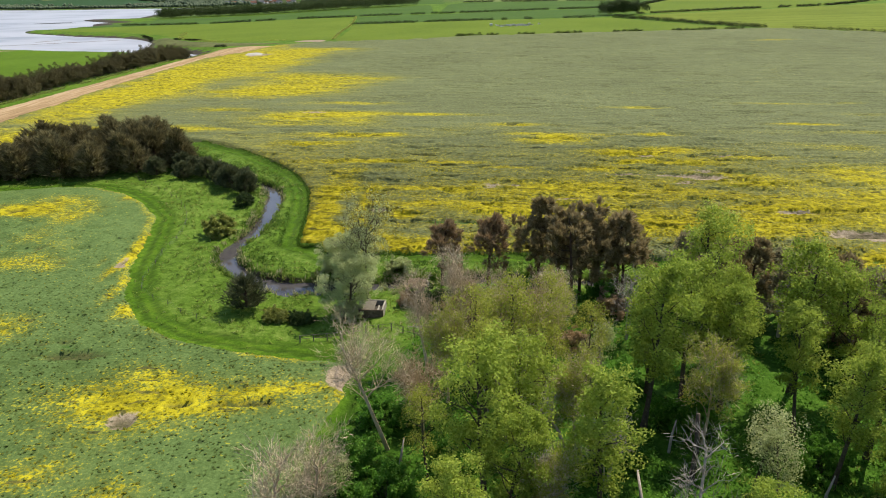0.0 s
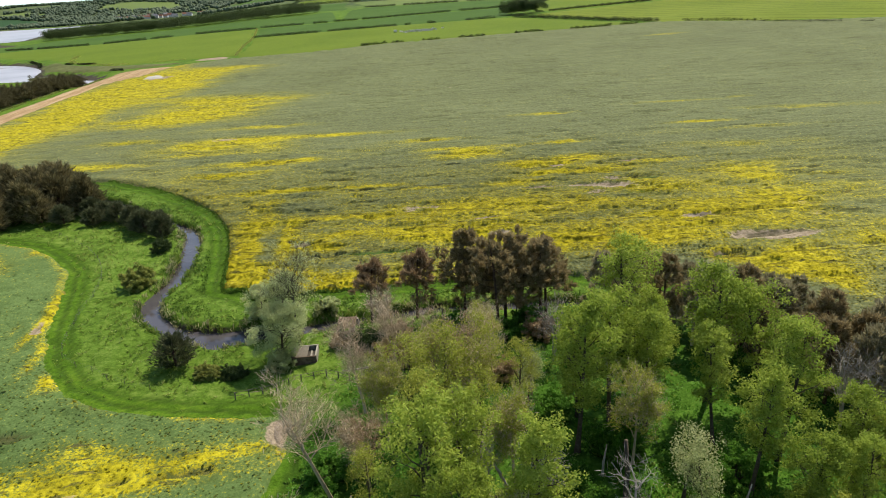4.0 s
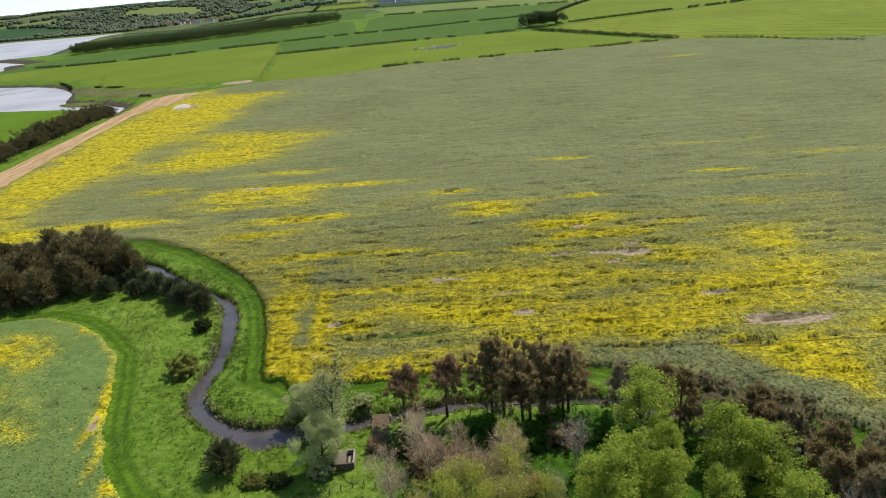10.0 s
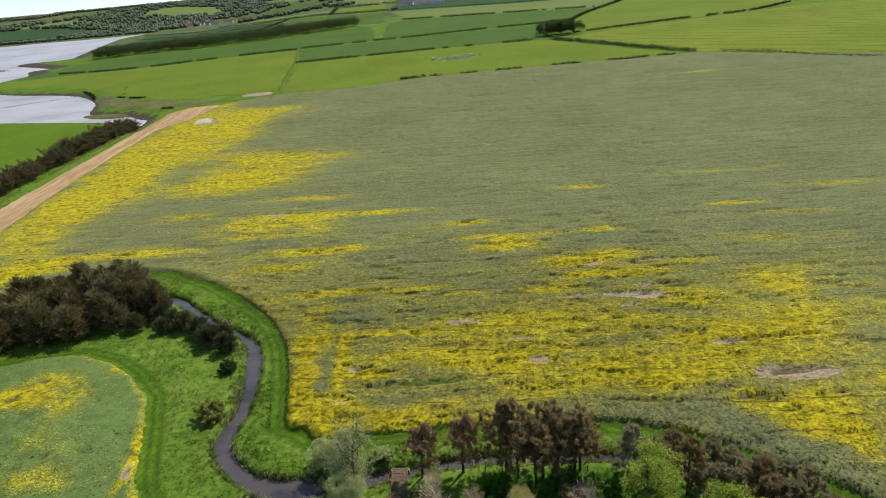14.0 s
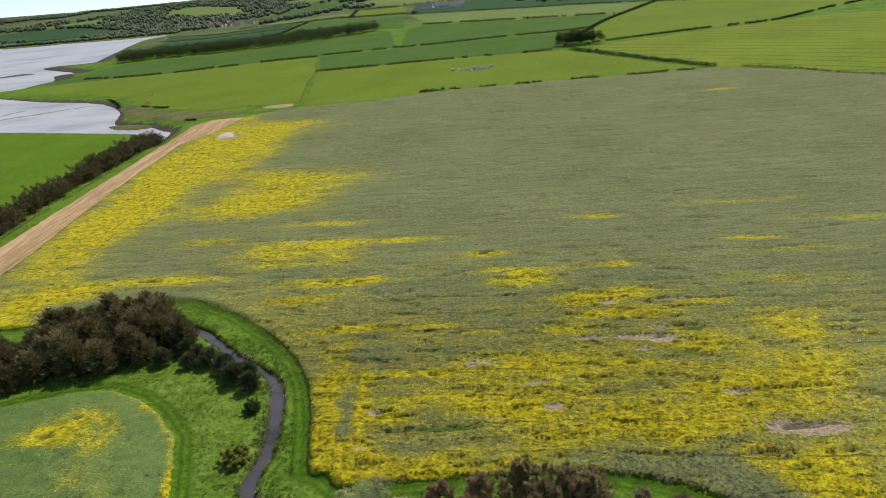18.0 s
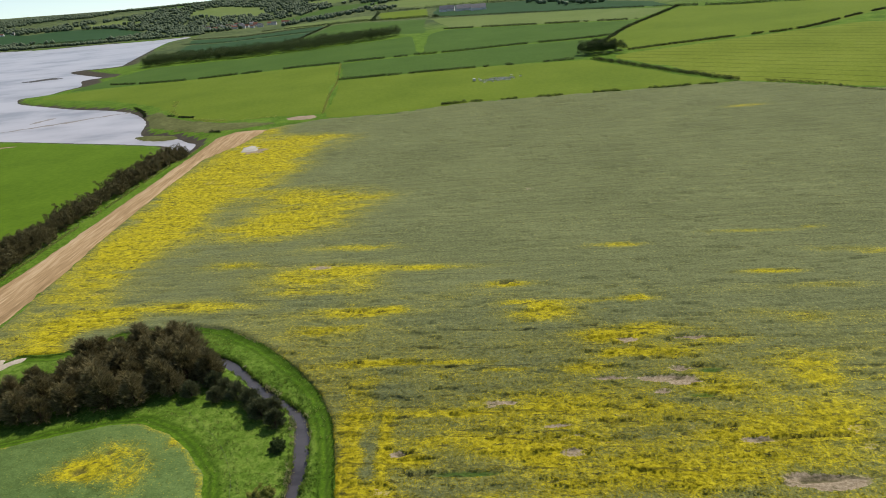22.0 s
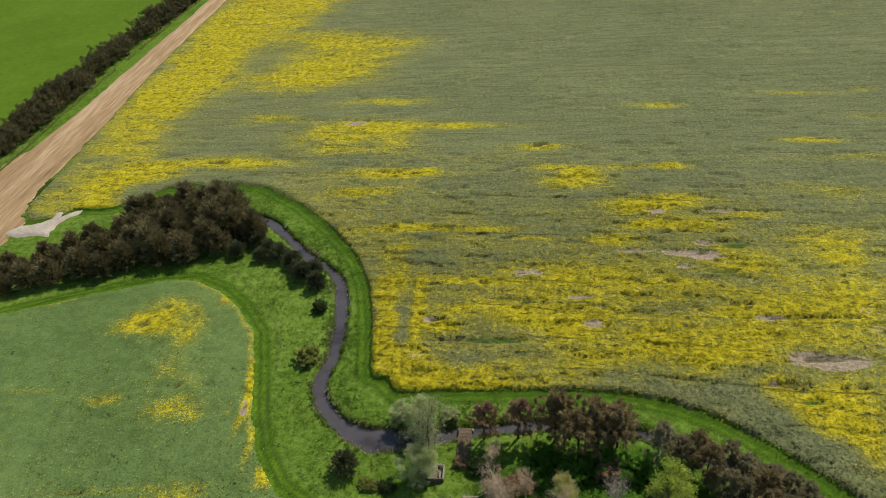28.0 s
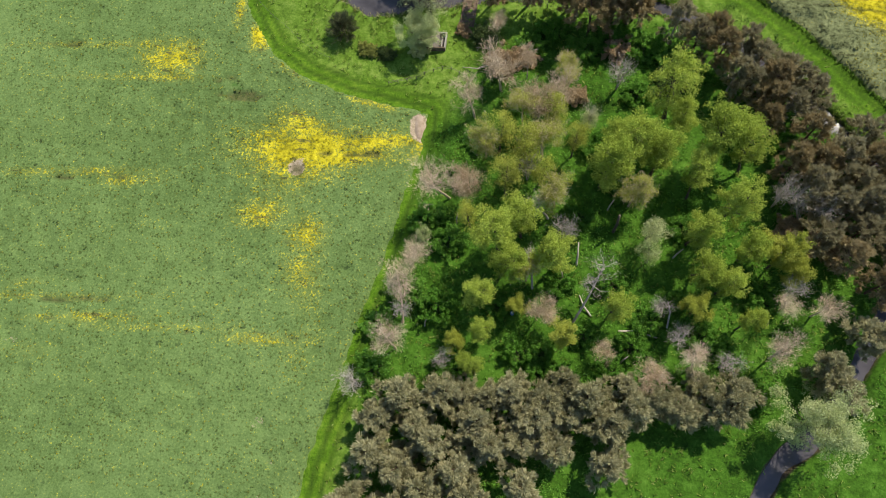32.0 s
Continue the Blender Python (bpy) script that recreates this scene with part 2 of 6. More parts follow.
def grass_material():
    """Rough meadow, the mown margins of the crops, and bare banks."""
    m, nt, bs = nodes_of("meadow_grass")
    where = place_of(nt)
    fine, tuft, broad = noise_of(nt, where, 2.4, 6, 0.7), noise_of(nt, where, 0.7, 4, 0.65), noise_of(nt, where, 0.045, 3)
    tone = maths(nt, "ADD", maths(nt, "MULTIPLY", fine, 0.3), maths(nt, "ADD", maths(nt, "MULTIPLY", tuft, 0.46), maths(nt, "MULTIPLY", broad, 0.24)))
    rough = ramp(nt, tone, [(0.40, (0.040, 0.072, 0.0080)), (0.5, (0.078, 0.144, 0.0170)), (0.60, (0.150, 0.212, 0.0420))])
    mown = ramp(nt, tone, [(0.40, (0.030, 0.070, 0.0050)), (0.5, (0.060, 0.132, 0.0080)), (0.60, (0.108, 0.186, 0.0150))])
    # lush undergrowth green, darkened further to paint shade under the copse trees
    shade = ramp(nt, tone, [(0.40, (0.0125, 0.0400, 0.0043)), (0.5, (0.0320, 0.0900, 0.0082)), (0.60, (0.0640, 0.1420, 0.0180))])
    wander = maths(nt, "MULTIPLY", maths(nt, "SUBTRACT", tuft, 0.5), 0.8)
    colour = mixed(nt, maths(nt, "ADD", attribute(nt, "mown"), wander, True), rough, mown)
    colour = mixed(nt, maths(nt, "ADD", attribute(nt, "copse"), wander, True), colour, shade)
    # darkens wheel ruts, and paints the shadow at the main crop's edge
    colour = mixed(nt, maths(nt, "MULTIPLY", attribute(nt, "rut_and_edge_shade"), ramp(nt, maths(nt, "ADD", fine, tuft), [(0.8, (0.4, 0.4, 0.4)), (1.1, (1, 1, 1))])), colour, (0.0179, 0.0397, 0.0051))
    mud = ramp(nt, fine, [(0.35, (0.0288, 0.0224, 0.0141)), (0.7, (0.1024, 0.08, 0.0512))])
    colour = mixed(nt, ramp(nt, maths(nt, "ADD", attribute(nt, "bank"), wander), [(0.4, (0, 0, 0)), (0.75, (1, 1, 1))]), colour, mud)
    shore = ramp(nt, tone, [(0.35, (0.032, 0.0288, 0.0224)), (0.6, (0.0704, 0.0608, 0.0448))])
    colour = mixed(nt, ramp(nt, maths(nt, "ADD", attribute(nt, "shore"), maths(nt, "MULTIPLY", maths(nt, "SUBTRACT", broad, 0.5), 0.8)), [(0.4, (0, 0, 0)), (0.6, (1, 1, 1))]), colour, shore)
    # far ground painted duller and greyer, with the haze of distance in it
    hill = ramp(nt, maths(nt, "ADD", maths(nt, "MULTIPLY", broad, 0.6), maths(nt, "MULTIPLY", noise_of(nt, where, 0.006, 3), 0.4)), [(0.42, (0.048, 0.072, 0.028)), (0.5, (0.070, 0.096, 0.036)), (0.58, (0.098, 0.124, 0.048))])
    colour = mixed(nt, attribute(nt, "hill"), colour, hill)
    nt.links.new(colour, bs.inputs["Base Color"])
    bs.inputs["Roughness"].default_value, bs.inputs["Specular IOR Level"].default_value = 0.92, 0.05
    bumped(nt, bs, maths(nt, "ADD", fine, tuft), 0.6, 0.32)
    return m


def water_material(name, base, rough, ripple, scale):
    m, nt, bs = nodes_of(name)
    where = place_of(nt)
    n = noise_of(nt, where, scale, 3)
    flats, streaks = noise_of(nt, where, scale * 0.03, 5, 0.65), noise_of(nt, place_of(nt, (0.25, 1, 1), -38), scale * 0.09, 4, 0.6)
    nt.links.new(ramp(nt, maths(nt, "ADD", maths(nt, "MULTIPLY", flats, 0.6), maths(nt, "MULTIPLY", streaks, 0.4)), [(0.42, tuple(0.55 * c for c in base)), (0.48, tuple(0.84 * c for c in base)), (0.56, base)]), bs.inputs["Base Color"])
    bs.inputs["Roughness"].default_value, bs.inputs["IOR"].default_value = rough, 1.33
    bumped(nt, bs, n, ripple, 0.05)
    return m


M_GRASS = grass_material()
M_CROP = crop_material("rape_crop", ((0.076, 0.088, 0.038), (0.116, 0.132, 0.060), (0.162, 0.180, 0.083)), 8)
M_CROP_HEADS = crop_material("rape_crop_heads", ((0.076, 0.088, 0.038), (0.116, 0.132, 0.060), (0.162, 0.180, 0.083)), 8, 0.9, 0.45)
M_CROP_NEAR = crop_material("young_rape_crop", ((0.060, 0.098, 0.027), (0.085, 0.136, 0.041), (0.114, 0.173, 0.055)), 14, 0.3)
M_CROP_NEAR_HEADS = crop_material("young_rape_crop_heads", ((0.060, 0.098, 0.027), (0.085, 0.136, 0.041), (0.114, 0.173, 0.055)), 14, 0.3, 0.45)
M_STREAM = water_material("stream_water", (0.066, 0.061, 0.066), 0.03, 0.02, 2.0)
# pale base colour stands in for bright sky reflected on water and sand
M_SEA = water_material("estuary_water", (0.37, 0.343, 0.355), 0.3, 0.1, 0.25)
M_SOIL = grained("ploughed_soil", (0.150, 0.098, 0.050), (0.305, 0.208, 0.114), (0.500, 0.380, 0.245), 1.0, 0.16, 0.95, 0.8, 0.3, (1.0, 0.07, 1.0), 0, gloss=0.04)
M_SAND = grained("bare_sand", (0.1871, 0.1382, 0.0948), (0.2642, 0.2048, 0.1498), (0.3302, 0.2662, 0.2047), 1.5, 0.2, 0.95, 0.4, 0.1, gloss=0.04)
M_SALT = grained("salt_marsh_turf", (0.05, 0.058, 0.02), (0.09, 0.10, 0.035), (0.14, 0.15, 0.06), 0.3, 0.05, 0.9, 0.4, 0.1, gloss=0.04)
M_TRACK = grained("pale_track_silt", (0.25, 0.21, 0.165), (0.35, 0.305, 0.25), (0.45, 0.41, 0.35), 1.2, 0.2, 0.95, 0.5, 0.1, gloss=0.04)
M_SILT = grained("pale_dried_silt", (0.27, 0.25, 0.22), (0.36, 0.34, 0.30), (0.44, 0.42, 0.38), 1.0, 0.2, 0.95, 0.4, 0.1, gloss=0.04)
M_WETSAND = grained("wet_brown_sand", (0.17, 0.145, 0.12), (0.24, 0.21, 0.18), (0.31, 0.28, 0.25), 0.3, 0.03, 0.5, 0.3, 0.1)
M_MUD = grained("tidal_mud", (0.032, 0.0288, 0.0224), (0.0544, 0.048, 0.0371), (0.0896, 0.08, 0.064), 0.3, 0.02, 0.7, 0.4, 0.1)
M_PASTURE = grained("bright_pasture", (0.0736, 0.1187, 0.0116), (0.0994, 0.1459, 0.0153), (0.1251, 0.1696, 0.0211), 0.35, 0.012, 0.9, 0.3, 0.1, gloss=0.04)
M_DEEP = grained("deep_green_pasture", (0.0526, 0.1026, 0.0065), (0.0717, 0.1311, 0.0091), (0.0930, 0.1596, 0.0130), 0.35, 0.02, 0.9, 0.3, 0.1, gloss=0.04)
M_LEY = drilled("sown_ley", (0.092, 0.130, 0.012), (0.122, 0.160, 0.017), (0.150, 0.188, 0.026), -45.7, 19.0)
M_WHEAT = grained("green_wheat", (0.0381, 0.0816, 0.0130), (0.0515, 0.0996, 0.0182), (0.0672, 0.1208, 0.0247), 0.3, 0.012, 0.9, 0.3, 0.1, gloss=0.04)
# dark green corn, tinted bluer in place of haze over far fields
M_WHEAT_DARK = grained("haze_tinted_dark_corn", (0.020, 0.052, 0.020), (0.028, 0.066, 0.026), (0.038, 0.082, 0.032), 0.3, 0.012, 0.9, 0.3, 0.1, gloss=0.04)
M_HILL = grained("pale_hill_pasture", (0.088, 0.128, 0.034), (0.108, 0.150, 0.044), (0.134, 0.172, 0.056), 0.2, 0.01, 0.9, 0.3, 0.1, gloss=0.04)
M_LEAF = leafy("fresh_leaves", (0.135, 0.194, 0.027), (0.279, 0.363, 0.053), (0.414, 0.482, 0.091), 0.5)
M_LEAF_LIME = leafy("lime_green_leaves", (0.184, 0.216, 0.029), (0.320, 0.352, 0.054), (0.432, 0.456, 0.094), 0.48)
M_WILLOW = leafy("silvery_willow_leaves", (0.26, 0.31, 0.125), (0.42, 0.47, 0.21), (0.55, 0.58, 0.31), 0.55)
M_PINE = leafy("pine_needles", (0.150, 0.114, 0.050), (0.262, 0.203, 0.097), (0.400, 0.320, 0.172), 0.38, 0.7)
M_PINE_GREY = leafy("grey_pine_needles", (0.165, 0.160, 0.078), (0.300, 0.288, 0.152), (0.470, 0.440, 0.262), 0.38, 0.7)
M_SPRUCE = leafy("spruce_needles", (0.056, 0.050, 0.021), (0.125, 0.108, 0.047), (0.270, 0.228, 0.112), 0.3, 0.7)
M_PINE_DRY = leafy("grey_brown_pine_needles", (0.150, 0.130, 0.068), (0.252, 0.224, 0.124), (0.362, 0.330, 0.194), 0.45, 0.7)
M_RUSTY = leafy("rusty_dead_needles", (0.1851, 0.1196, 0.0598), (0.3001, 0.2070, 0.1150), (0.4243, 0.3174, 0.1909), 0.35, 0.8)
M_BUSH = leafy("olive_bush_leaves", (0.140, 0.165, 0.036), (0.250, 0.275, 0.066), (0.385, 0.395, 0.112), 0.45)
M_HEDGE = leafy("dark_hedge_leaves", (0.0141, 0.023, 0.0064), (0.0256, 0.0371, 0.0096), (0.0422, 0.0576, 0.0154), 0.15)
M_FIR = leafy("dark_fir_needles", (0.030, 0.040, 0.018), (0.070, 0.082, 0.038), (0.150, 0.160, 0.080), 0.3, 0.7)
M_SCRUB = leafy("gorse_scrub", (0.052, 0.046, 0.018), (0.086, 0.076, 0.032), (0.143, 0.125, 0.057), 0.2)
# lightened and bluer: the haze over far woods is in this colour
M_WOODS_FAR = leafy("haze_tinted_woodland_leaves", (0.056, 0.080, 0.044), (0.085, 0.114, 0.064), (0.125, 0.156, 0.090), 0.1)
M_WOODS = leafy("woodland_leaves", (0.0224, 0.0384, 0.0115), (0.0435, 0.0691, 0.0192), (0.0768, 0.1056, 0.032), 0.2)
M_WEED = leafy("nettles_and_grass", (0.043, 0.130, 0.014), (0.088, 0.228, 0.026), (0.165, 0.320, 0.056), 0.45)
M_TUFT = leafy("rough_grass_blades", (0.105, 0.175, 0.024), (0.195, 0.268, 0.048), (0.340, 0.368, 0.130), 0.5)
M_REED = leafy("dry_bank_reeds", (0.150, 0.165, 0.060), (0.270, 0.265, 0.115), (0.420, 0.395, 0.205), 0.45)
# bank weeds, and the tufts that stand in for the crop edge's shadow
M_MARGIN = leafy("rank_weeds_and_edge_shade", (0.0336, 0.0717, 0.0096), (0.0672, 0.1344, 0.0173), (0.1248, 0.2061, 0.0336), 0.3)
M_BARK = grained("grey_brown_bark", (0.0352, 0.0269, 0.0192), (0.0736, 0.0589, 0.0435), (0.128, 0.1056, 0.08), 5, 0.8, 0.95, 0.7, 0.05)
M_PALE_BARK = grained("bleached_dead_wood", (0.2080, 0.1760, 0.1440), (0.3360, 0.2960, 0.2480), (0.4640, 0.4240, 0.3680), 4, 0.8, 0.9, 0.5, 0.04)
M_PINE_BARK = grained("red_brown_pine_bark", (0.0352, 0.0205, 0.0141), (0.0768, 0.048, 0.032), (0.1344, 0.0864, 0.0608), 5, 0.8, 0.95, 0.7, 0.05)
M_TWIG = grained("pinkish_bare_twigs", (0.320, 0.236, 0.150), (0.465, 0.362, 0.245), (0.610, 0.505, 0.365), 3, 0.4, 0.9, 0.3, 0.03)
M_CONCRETE = grained("weathered_concrete", (0.1536, 0.1408, 0.1152), (0.2688, 0.2496, 0.2112), (0.3712, 0.3456, 0.3008), 3, 0.6, 0.9, 0.4, 0.03)
M_PLANK = grained("weathered_bridge_timber", (0.0512, 0.0352, 0.0224), (0.1088, 0.0768, 0.0512), (0.192, 0.1472, 0.1024), 3, 0.8, 0.9, 0.5, 0.02, (1, 6, 1))
M_POST = grained("grey_fence_timber", (0.0717, 0.0609, 0.0458), (0.1299, 0.1153, 0.0915), (0.1792, 0.1610, 0.1331), 6, 1.0, 0.9, 0.4, 0.02)
M_WIRE = grained("galvanised_wire", (0.0576, 0.0576, 0.0576), (0.0845, 0.0845, 0.0845), (0.1152, 0.1152, 0.1152), 4, 1.0, 0.5, 0.1, 0.01, metal=0.6)
M_WALL = grained("pale_rendered_wall", (0.46, 0.44, 0.41), (0.58, 0.56, 0.53), (0.68, 0.66, 0.63), 0.8, 0.1, 0.9, 0.2, 0.05)
M_TILES = grained("red_roof_tiles", (0.128, 0.0512, 0.032), (0.192, 0.0832, 0.0544), (0.2432, 0.1216, 0.0832), 1.0, 0.2, 0.9, 0.3, 0.05)
M_SLATE = grained("grey_slate_roof", (0.0832, 0.0832, 0.0896), (0.1344, 0.1344, 0.144), (0.192, 0.192, 0.1984), 1.0, 0.2, 0.7, 0.3, 0.05)
M_DARK = grained("dark_window_glass", (0.0096, 0.0109, 0.0128), (0.016, 0.0179, 0.0205), (0.0256, 0.0275, 0.0301), 1, 0.2, 0.2, 0.1, 0.01)
M_LIME = grained("white_lime", (0.384, 0.384, 0.3648), (0.4608, 0.4608, 0.4416), (0.5248, 0.5248, 0.5056), 0.8, 0.2, 0.95, 0.4, 0.1)
M_BLUE = grained("blue_plastic", (0.0192, 0.064, 0.2048), (0.0288, 0.0896, 0.2688), (0.0448, 0.128, 0.32), 2, 0.5, 0.4, 0.1, 0.01)
M_WHITE = grained("white_plastic", (0.416, 0.416, 0.4032), (0.4864, 0.4864, 0.4736), (0.544, 0.544, 0.5312), 2, 0.5, 0.4, 0.1, 0.01)


# ---- geometry helpers ----
def lattice(ix, iy, seed):
    n = (ix.astype(np.int64) * 374761393 + iy.astype(np.int64) * 668265263 + seed * 1442695041) & 0xFFFFFFFF
    n = ((n ^ (n >> 13)) * 1274126177) & 0xFFFFFFFF
    return ((n ^ (n >> 16)) & 0xFFFF) / 65535.0


def rough_field(x, y, size, seed, octaves=3):
    """Smooth random numbers from 0 to 1 over the plan; size is the width of the largest lumps."""
    x, y = np.asarray(x, float), np.asarray(y, float)
    total, weight, amount = 0.0, 0.0, 1.0
    for o in range(octaves):
        u, v = x / size * 2**o + 17.3 * o, y / size * 2**o - 9.1 * o
        iu, iv = np.floor(u), np.floor(v)
        fu, fv = u - iu, v - iv
        fu, fv = fu * fu * (3 - 2 * fu), fv * fv * (3 - 2 * fv)
        s = seed + 31 * o
        a = lattice(iu, iv, s) * (1 - fu) + lattice(iu + 1, iv, s) * fu
        b = lattice(iu, iv + 1, s) * (1 - fu) + lattice(iu + 1, iv + 1, s) * fu
        total, weight, amount = total + amount * (a * (1 - fv) + b * fv), weight + amount, amount * 0.55
    return total / weight


def step(a, b, v):
    t = np.clip((np.asarray(v, float) - a) / (b - a), 0, 1)
    return t * t * (3 - 2 * t)


def spline(points, per=8, closed=False):
    """A smooth line through the points."""
    p = [Vector(q).to_2d() for q in points]
    n, out = len(p), []
    for i in range(n if closed else n - 1):
        a, b, c, d = (p[(i + k) % n] if closed else p[min(max(i + k, 0), n - 1)] for k in (-1, 0, 1, 2))
        for k in range(per):
            t = k / per
            out.append(0.5 * (2 * b + (c - a) * t + (2 * a - 5 * b + 4 * c - d) * t**2 + (3 * b - a - 3 * c + d) * t**3))
    if not closed:
        out.append(p[-1])
    return np.array([[q.x, q.y] for q in out])


def away(x, y, line, closed=False):
    """Distance from the plan's points to a line."""
    x, y = np.asarray(x, float), np.asarray(y, float)
    best = np.full(x.shape, 1e9)
    ends = np.roll(line, -1, 0) if closed else line[1:]
    for (ax, ay), (bx, by) in zip(line, ends):
        dx, dy = bx - ax, by - ay
        t = np.clip(((x - ax) * dx + (y - ay) * dy) / (dx * dx + dy * dy + 1e-9), 0, 1)
        best = np.minimum(best, (x - ax - t * dx) ** 2 + (y - ay - t * dy) ** 2)
    return np.sqrt(best)


def inside(x, y, line):
    """How far inside a closed line the plan's points lie; negative outside."""
    x, y = np.asarray(x, float), np.asarray(y, float)
    odd = np.zeros(x.shape, bool)
    for (ax, ay), (bx, by) in zip(line, np.roll(line, -1, 0)):
        if ay != by:
            odd ^= ((ay > y) != (by > y)) & (x < (bx - ax) * (y - ay) / (by - ay) + ax)
    d = away(x, y, line, True)
    return np.where(odd, d, -d)


def mesh_of(name, verts, faces, material, smooth=False):
    me = bpy.data.meshes.new(name)
    if isinstance(faces, np.ndarray):
        me.vertices.add(len(verts))
        me.vertices.foreach_set("co", np.asarray(verts, np.float32).ravel())
        me.loops.add(faces.size)
        me.loops.foreach_set("vertex_index", faces.astype(np.int32).ravel())
        me.polygons.add(len(faces))
        me.polygons.foreach_set("loop_start", np.arange(0, faces.size, faces.shape[1], dtype=np.int32))
        me.update(calc_edges=True)
    else:
        me.from_pydata([tuple(v) for v in verts], [], [tuple(f) for f in faces])
    me.materials.append(material)
    if smooth:
        me.polygons.foreach_set("use_smooth", np.ones(len(me.polygons), bool))
    me.update()
    return me


def part(name, data, material, parent, label=""):
    """One mesh, from a bmesh or from verts and faces, under a thing or a part."""
    if isinstance(data, bmesh.types.BMesh):
        me = bpy.data.meshes.new(name)
        data.to_mesh(me)
        data.free()
        me.materials.append(material)
    else:
        me = mesh_of(name, *data, material)
    ob = new(name, me)
    ob.parent = parent
    return tagged(ob, label)


def box_bm(sx, sy, sz, at=(0, 0, 0), turn=0.0, bevel=0.0):
    bm = bmesh.new()
    bmesh.ops.create_cube(bm, size=1, matrix=Matrix.Translation(at) @ Matrix.Rotation(turn, 4, "Z") @ Matrix.Diagonal((sx, sy, sz, 1)))
    if bevel:
        bmesh.ops.bevel(bm, geom=bm.edges[:], offset=bevel, segments=1, affect="EDGES")
    return bm


def thing(name, at, label, category, group="", turn=0.0, kind=""):
    ob = new(name)
    ob.matrix_basis = Matrix.Translation(at) @ Matrix.Rotation(turn, 4, "Z")
    return tagged(ob, label, category, group, kind)


def grid_sheet(name, xs, ys, height, material, keep=None, attributes=None, smooth=True):
    """A sheet over a grid of plan lines, with its height and its attributes worked out from the plan."""
    gx, gy = np.meshgrid(xs, ys)
    nx, ny = len(xs), len(ys)
    z = height(gx, gy)
    verts = np.stack([gx.ravel(), gy.ravel(), z.ravel()], 1)
    i, j = np.meshgrid(np.arange(nx - 1), np.arange(ny - 1))
    a = (j * nx + i).ravel()
    faces = np.stack([a, a + 1, a + nx + 1, a + nx], 1)
    if keep is not None:
        good = keep(gx, gy).ravel()
        faces = faces[good[faces].any(1)]
    used = np.unique(faces)
    where = np.zeros(len(verts), int)
    where[used] = np.arange(len(used))
    verts, faces = verts[used], where[faces]
    me = bpy.data.meshes.new(name)
    me.vertices.add(len(verts))
    me.vertices.foreach_set("co", verts.astype(np.float32).ravel())
    me.loops.add(faces.size)
    me.loops.foreach_set("vertex_index", faces.astype(np.int32).ravel())
    me.polygons.add(len(faces))
    me.polygons.foreach_set("loop_start", np.arange(0, faces.size, 4, dtype=np.int32))
    me.polygons.foreach_set("use_smooth", np.full(len(faces), smooth))
    me.update(calc_edges=True)
    for key, of in (attributes or {}).items():
        me.attributes.new(key, "FLOAT", "POINT").data.foreach_set("value", np.asarray(of(verts[:, 0], verts[:, 1]), np.float32))
    me.materials.append(material)
    return new(name, me)


def spaced(*runs):
    """Plan lines: runs of (start, end, first step, last step)."""
    out = []
    for a, b, s0, s1 in runs:
        at = a
        while at < b:
            out.append(at)
            at += s0 + (s1 - s0) * (at - a) / (b - a)
    return np.array(out + [runs[-1][1]], float)


# ---- the lie of the land ----
STREAM = spline([(-110, 226), (-98, 212), (-86, 200), (-74, 191.5), (-60.5, 175.5), (-47.6, 161.5), (-44, 149.5), (-42.8, 139), (-42.4, 129.3), (-44, 118.5), (-40, 110), (-31.5, 103.3), (-23.5, 102.3), (-12, 103.6), (-4, 104.7), (5, 105.8), (12, 105), (20, 104.2), (28, 103), (34, 100), (42, 95.5), (50, 89), (57, 82), (63, 74.5), (67, 66), (68, 56), (66, 46), (61, 36), (54.5, 25), (48, 19.5), (45, 14.5), (42, 4), (40, -30)], 6)
MAIN = np.array([(-168.5, 212), (-165.5, 203), (-161, 199), (-155, 200), (-149, 206), (-135, 205), (-120, 217), (-100, 220), (-81.5, 214.4), (-66.6, 202), (-51.8, 185), (-42, 169), (-36.8, 155), (-34, 140), (-31.9, 122.7), (-27.8, 120.6), (-24.4, 116.3), (-12.8, 116.1), (0, 115.8), (12.7, 115.5), (25, 114.5), (36.5, 111.6), (46, 106), (54.5, 98.5), (62.5, 90), (70, 81.4), (85, 65), (120, 30), (330, 30), (420, 430), (291, 495), (263, 522), (224, 560), (138, 567), (86, 574), (14, 582), (-50, 567), (-106, 573), (-145, 556), (-155, 503), (-171, 468), (-172, 397), (-173, 343), (-171, 290), (-169, 245)], float)
NEAR = np.array([(-300, 90), (-200, 128), (-144, 148), (-129.5, 153), (-114, 157.7), (-98.7, 162), (-90, 162), (-80, 156), (-73, 149), (-65, 137.4), (-60.6, 121), (-58, 110), (-54, 99), (-48, 89.5), (-40.5, 84), (-31, 80.5), (-22, 78.6), (-14.8, 77.3), (-14.9, 70.5), (-15.7, 66.5), (-18, 58), (-20, 46), (-22, 38), (-24.5, 28), (-28, 12), (-31, -10), (-36, -60), (-300, -60)], float)
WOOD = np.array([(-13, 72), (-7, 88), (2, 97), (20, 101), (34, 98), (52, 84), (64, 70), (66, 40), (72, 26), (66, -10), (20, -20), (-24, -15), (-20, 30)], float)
FAR_SHORE = [(-3200, 2150), (-1338, 2085), (-1119, 1992), (-963, 2001), (-798, 1986), (-712, 2026), (-690, 1960)]
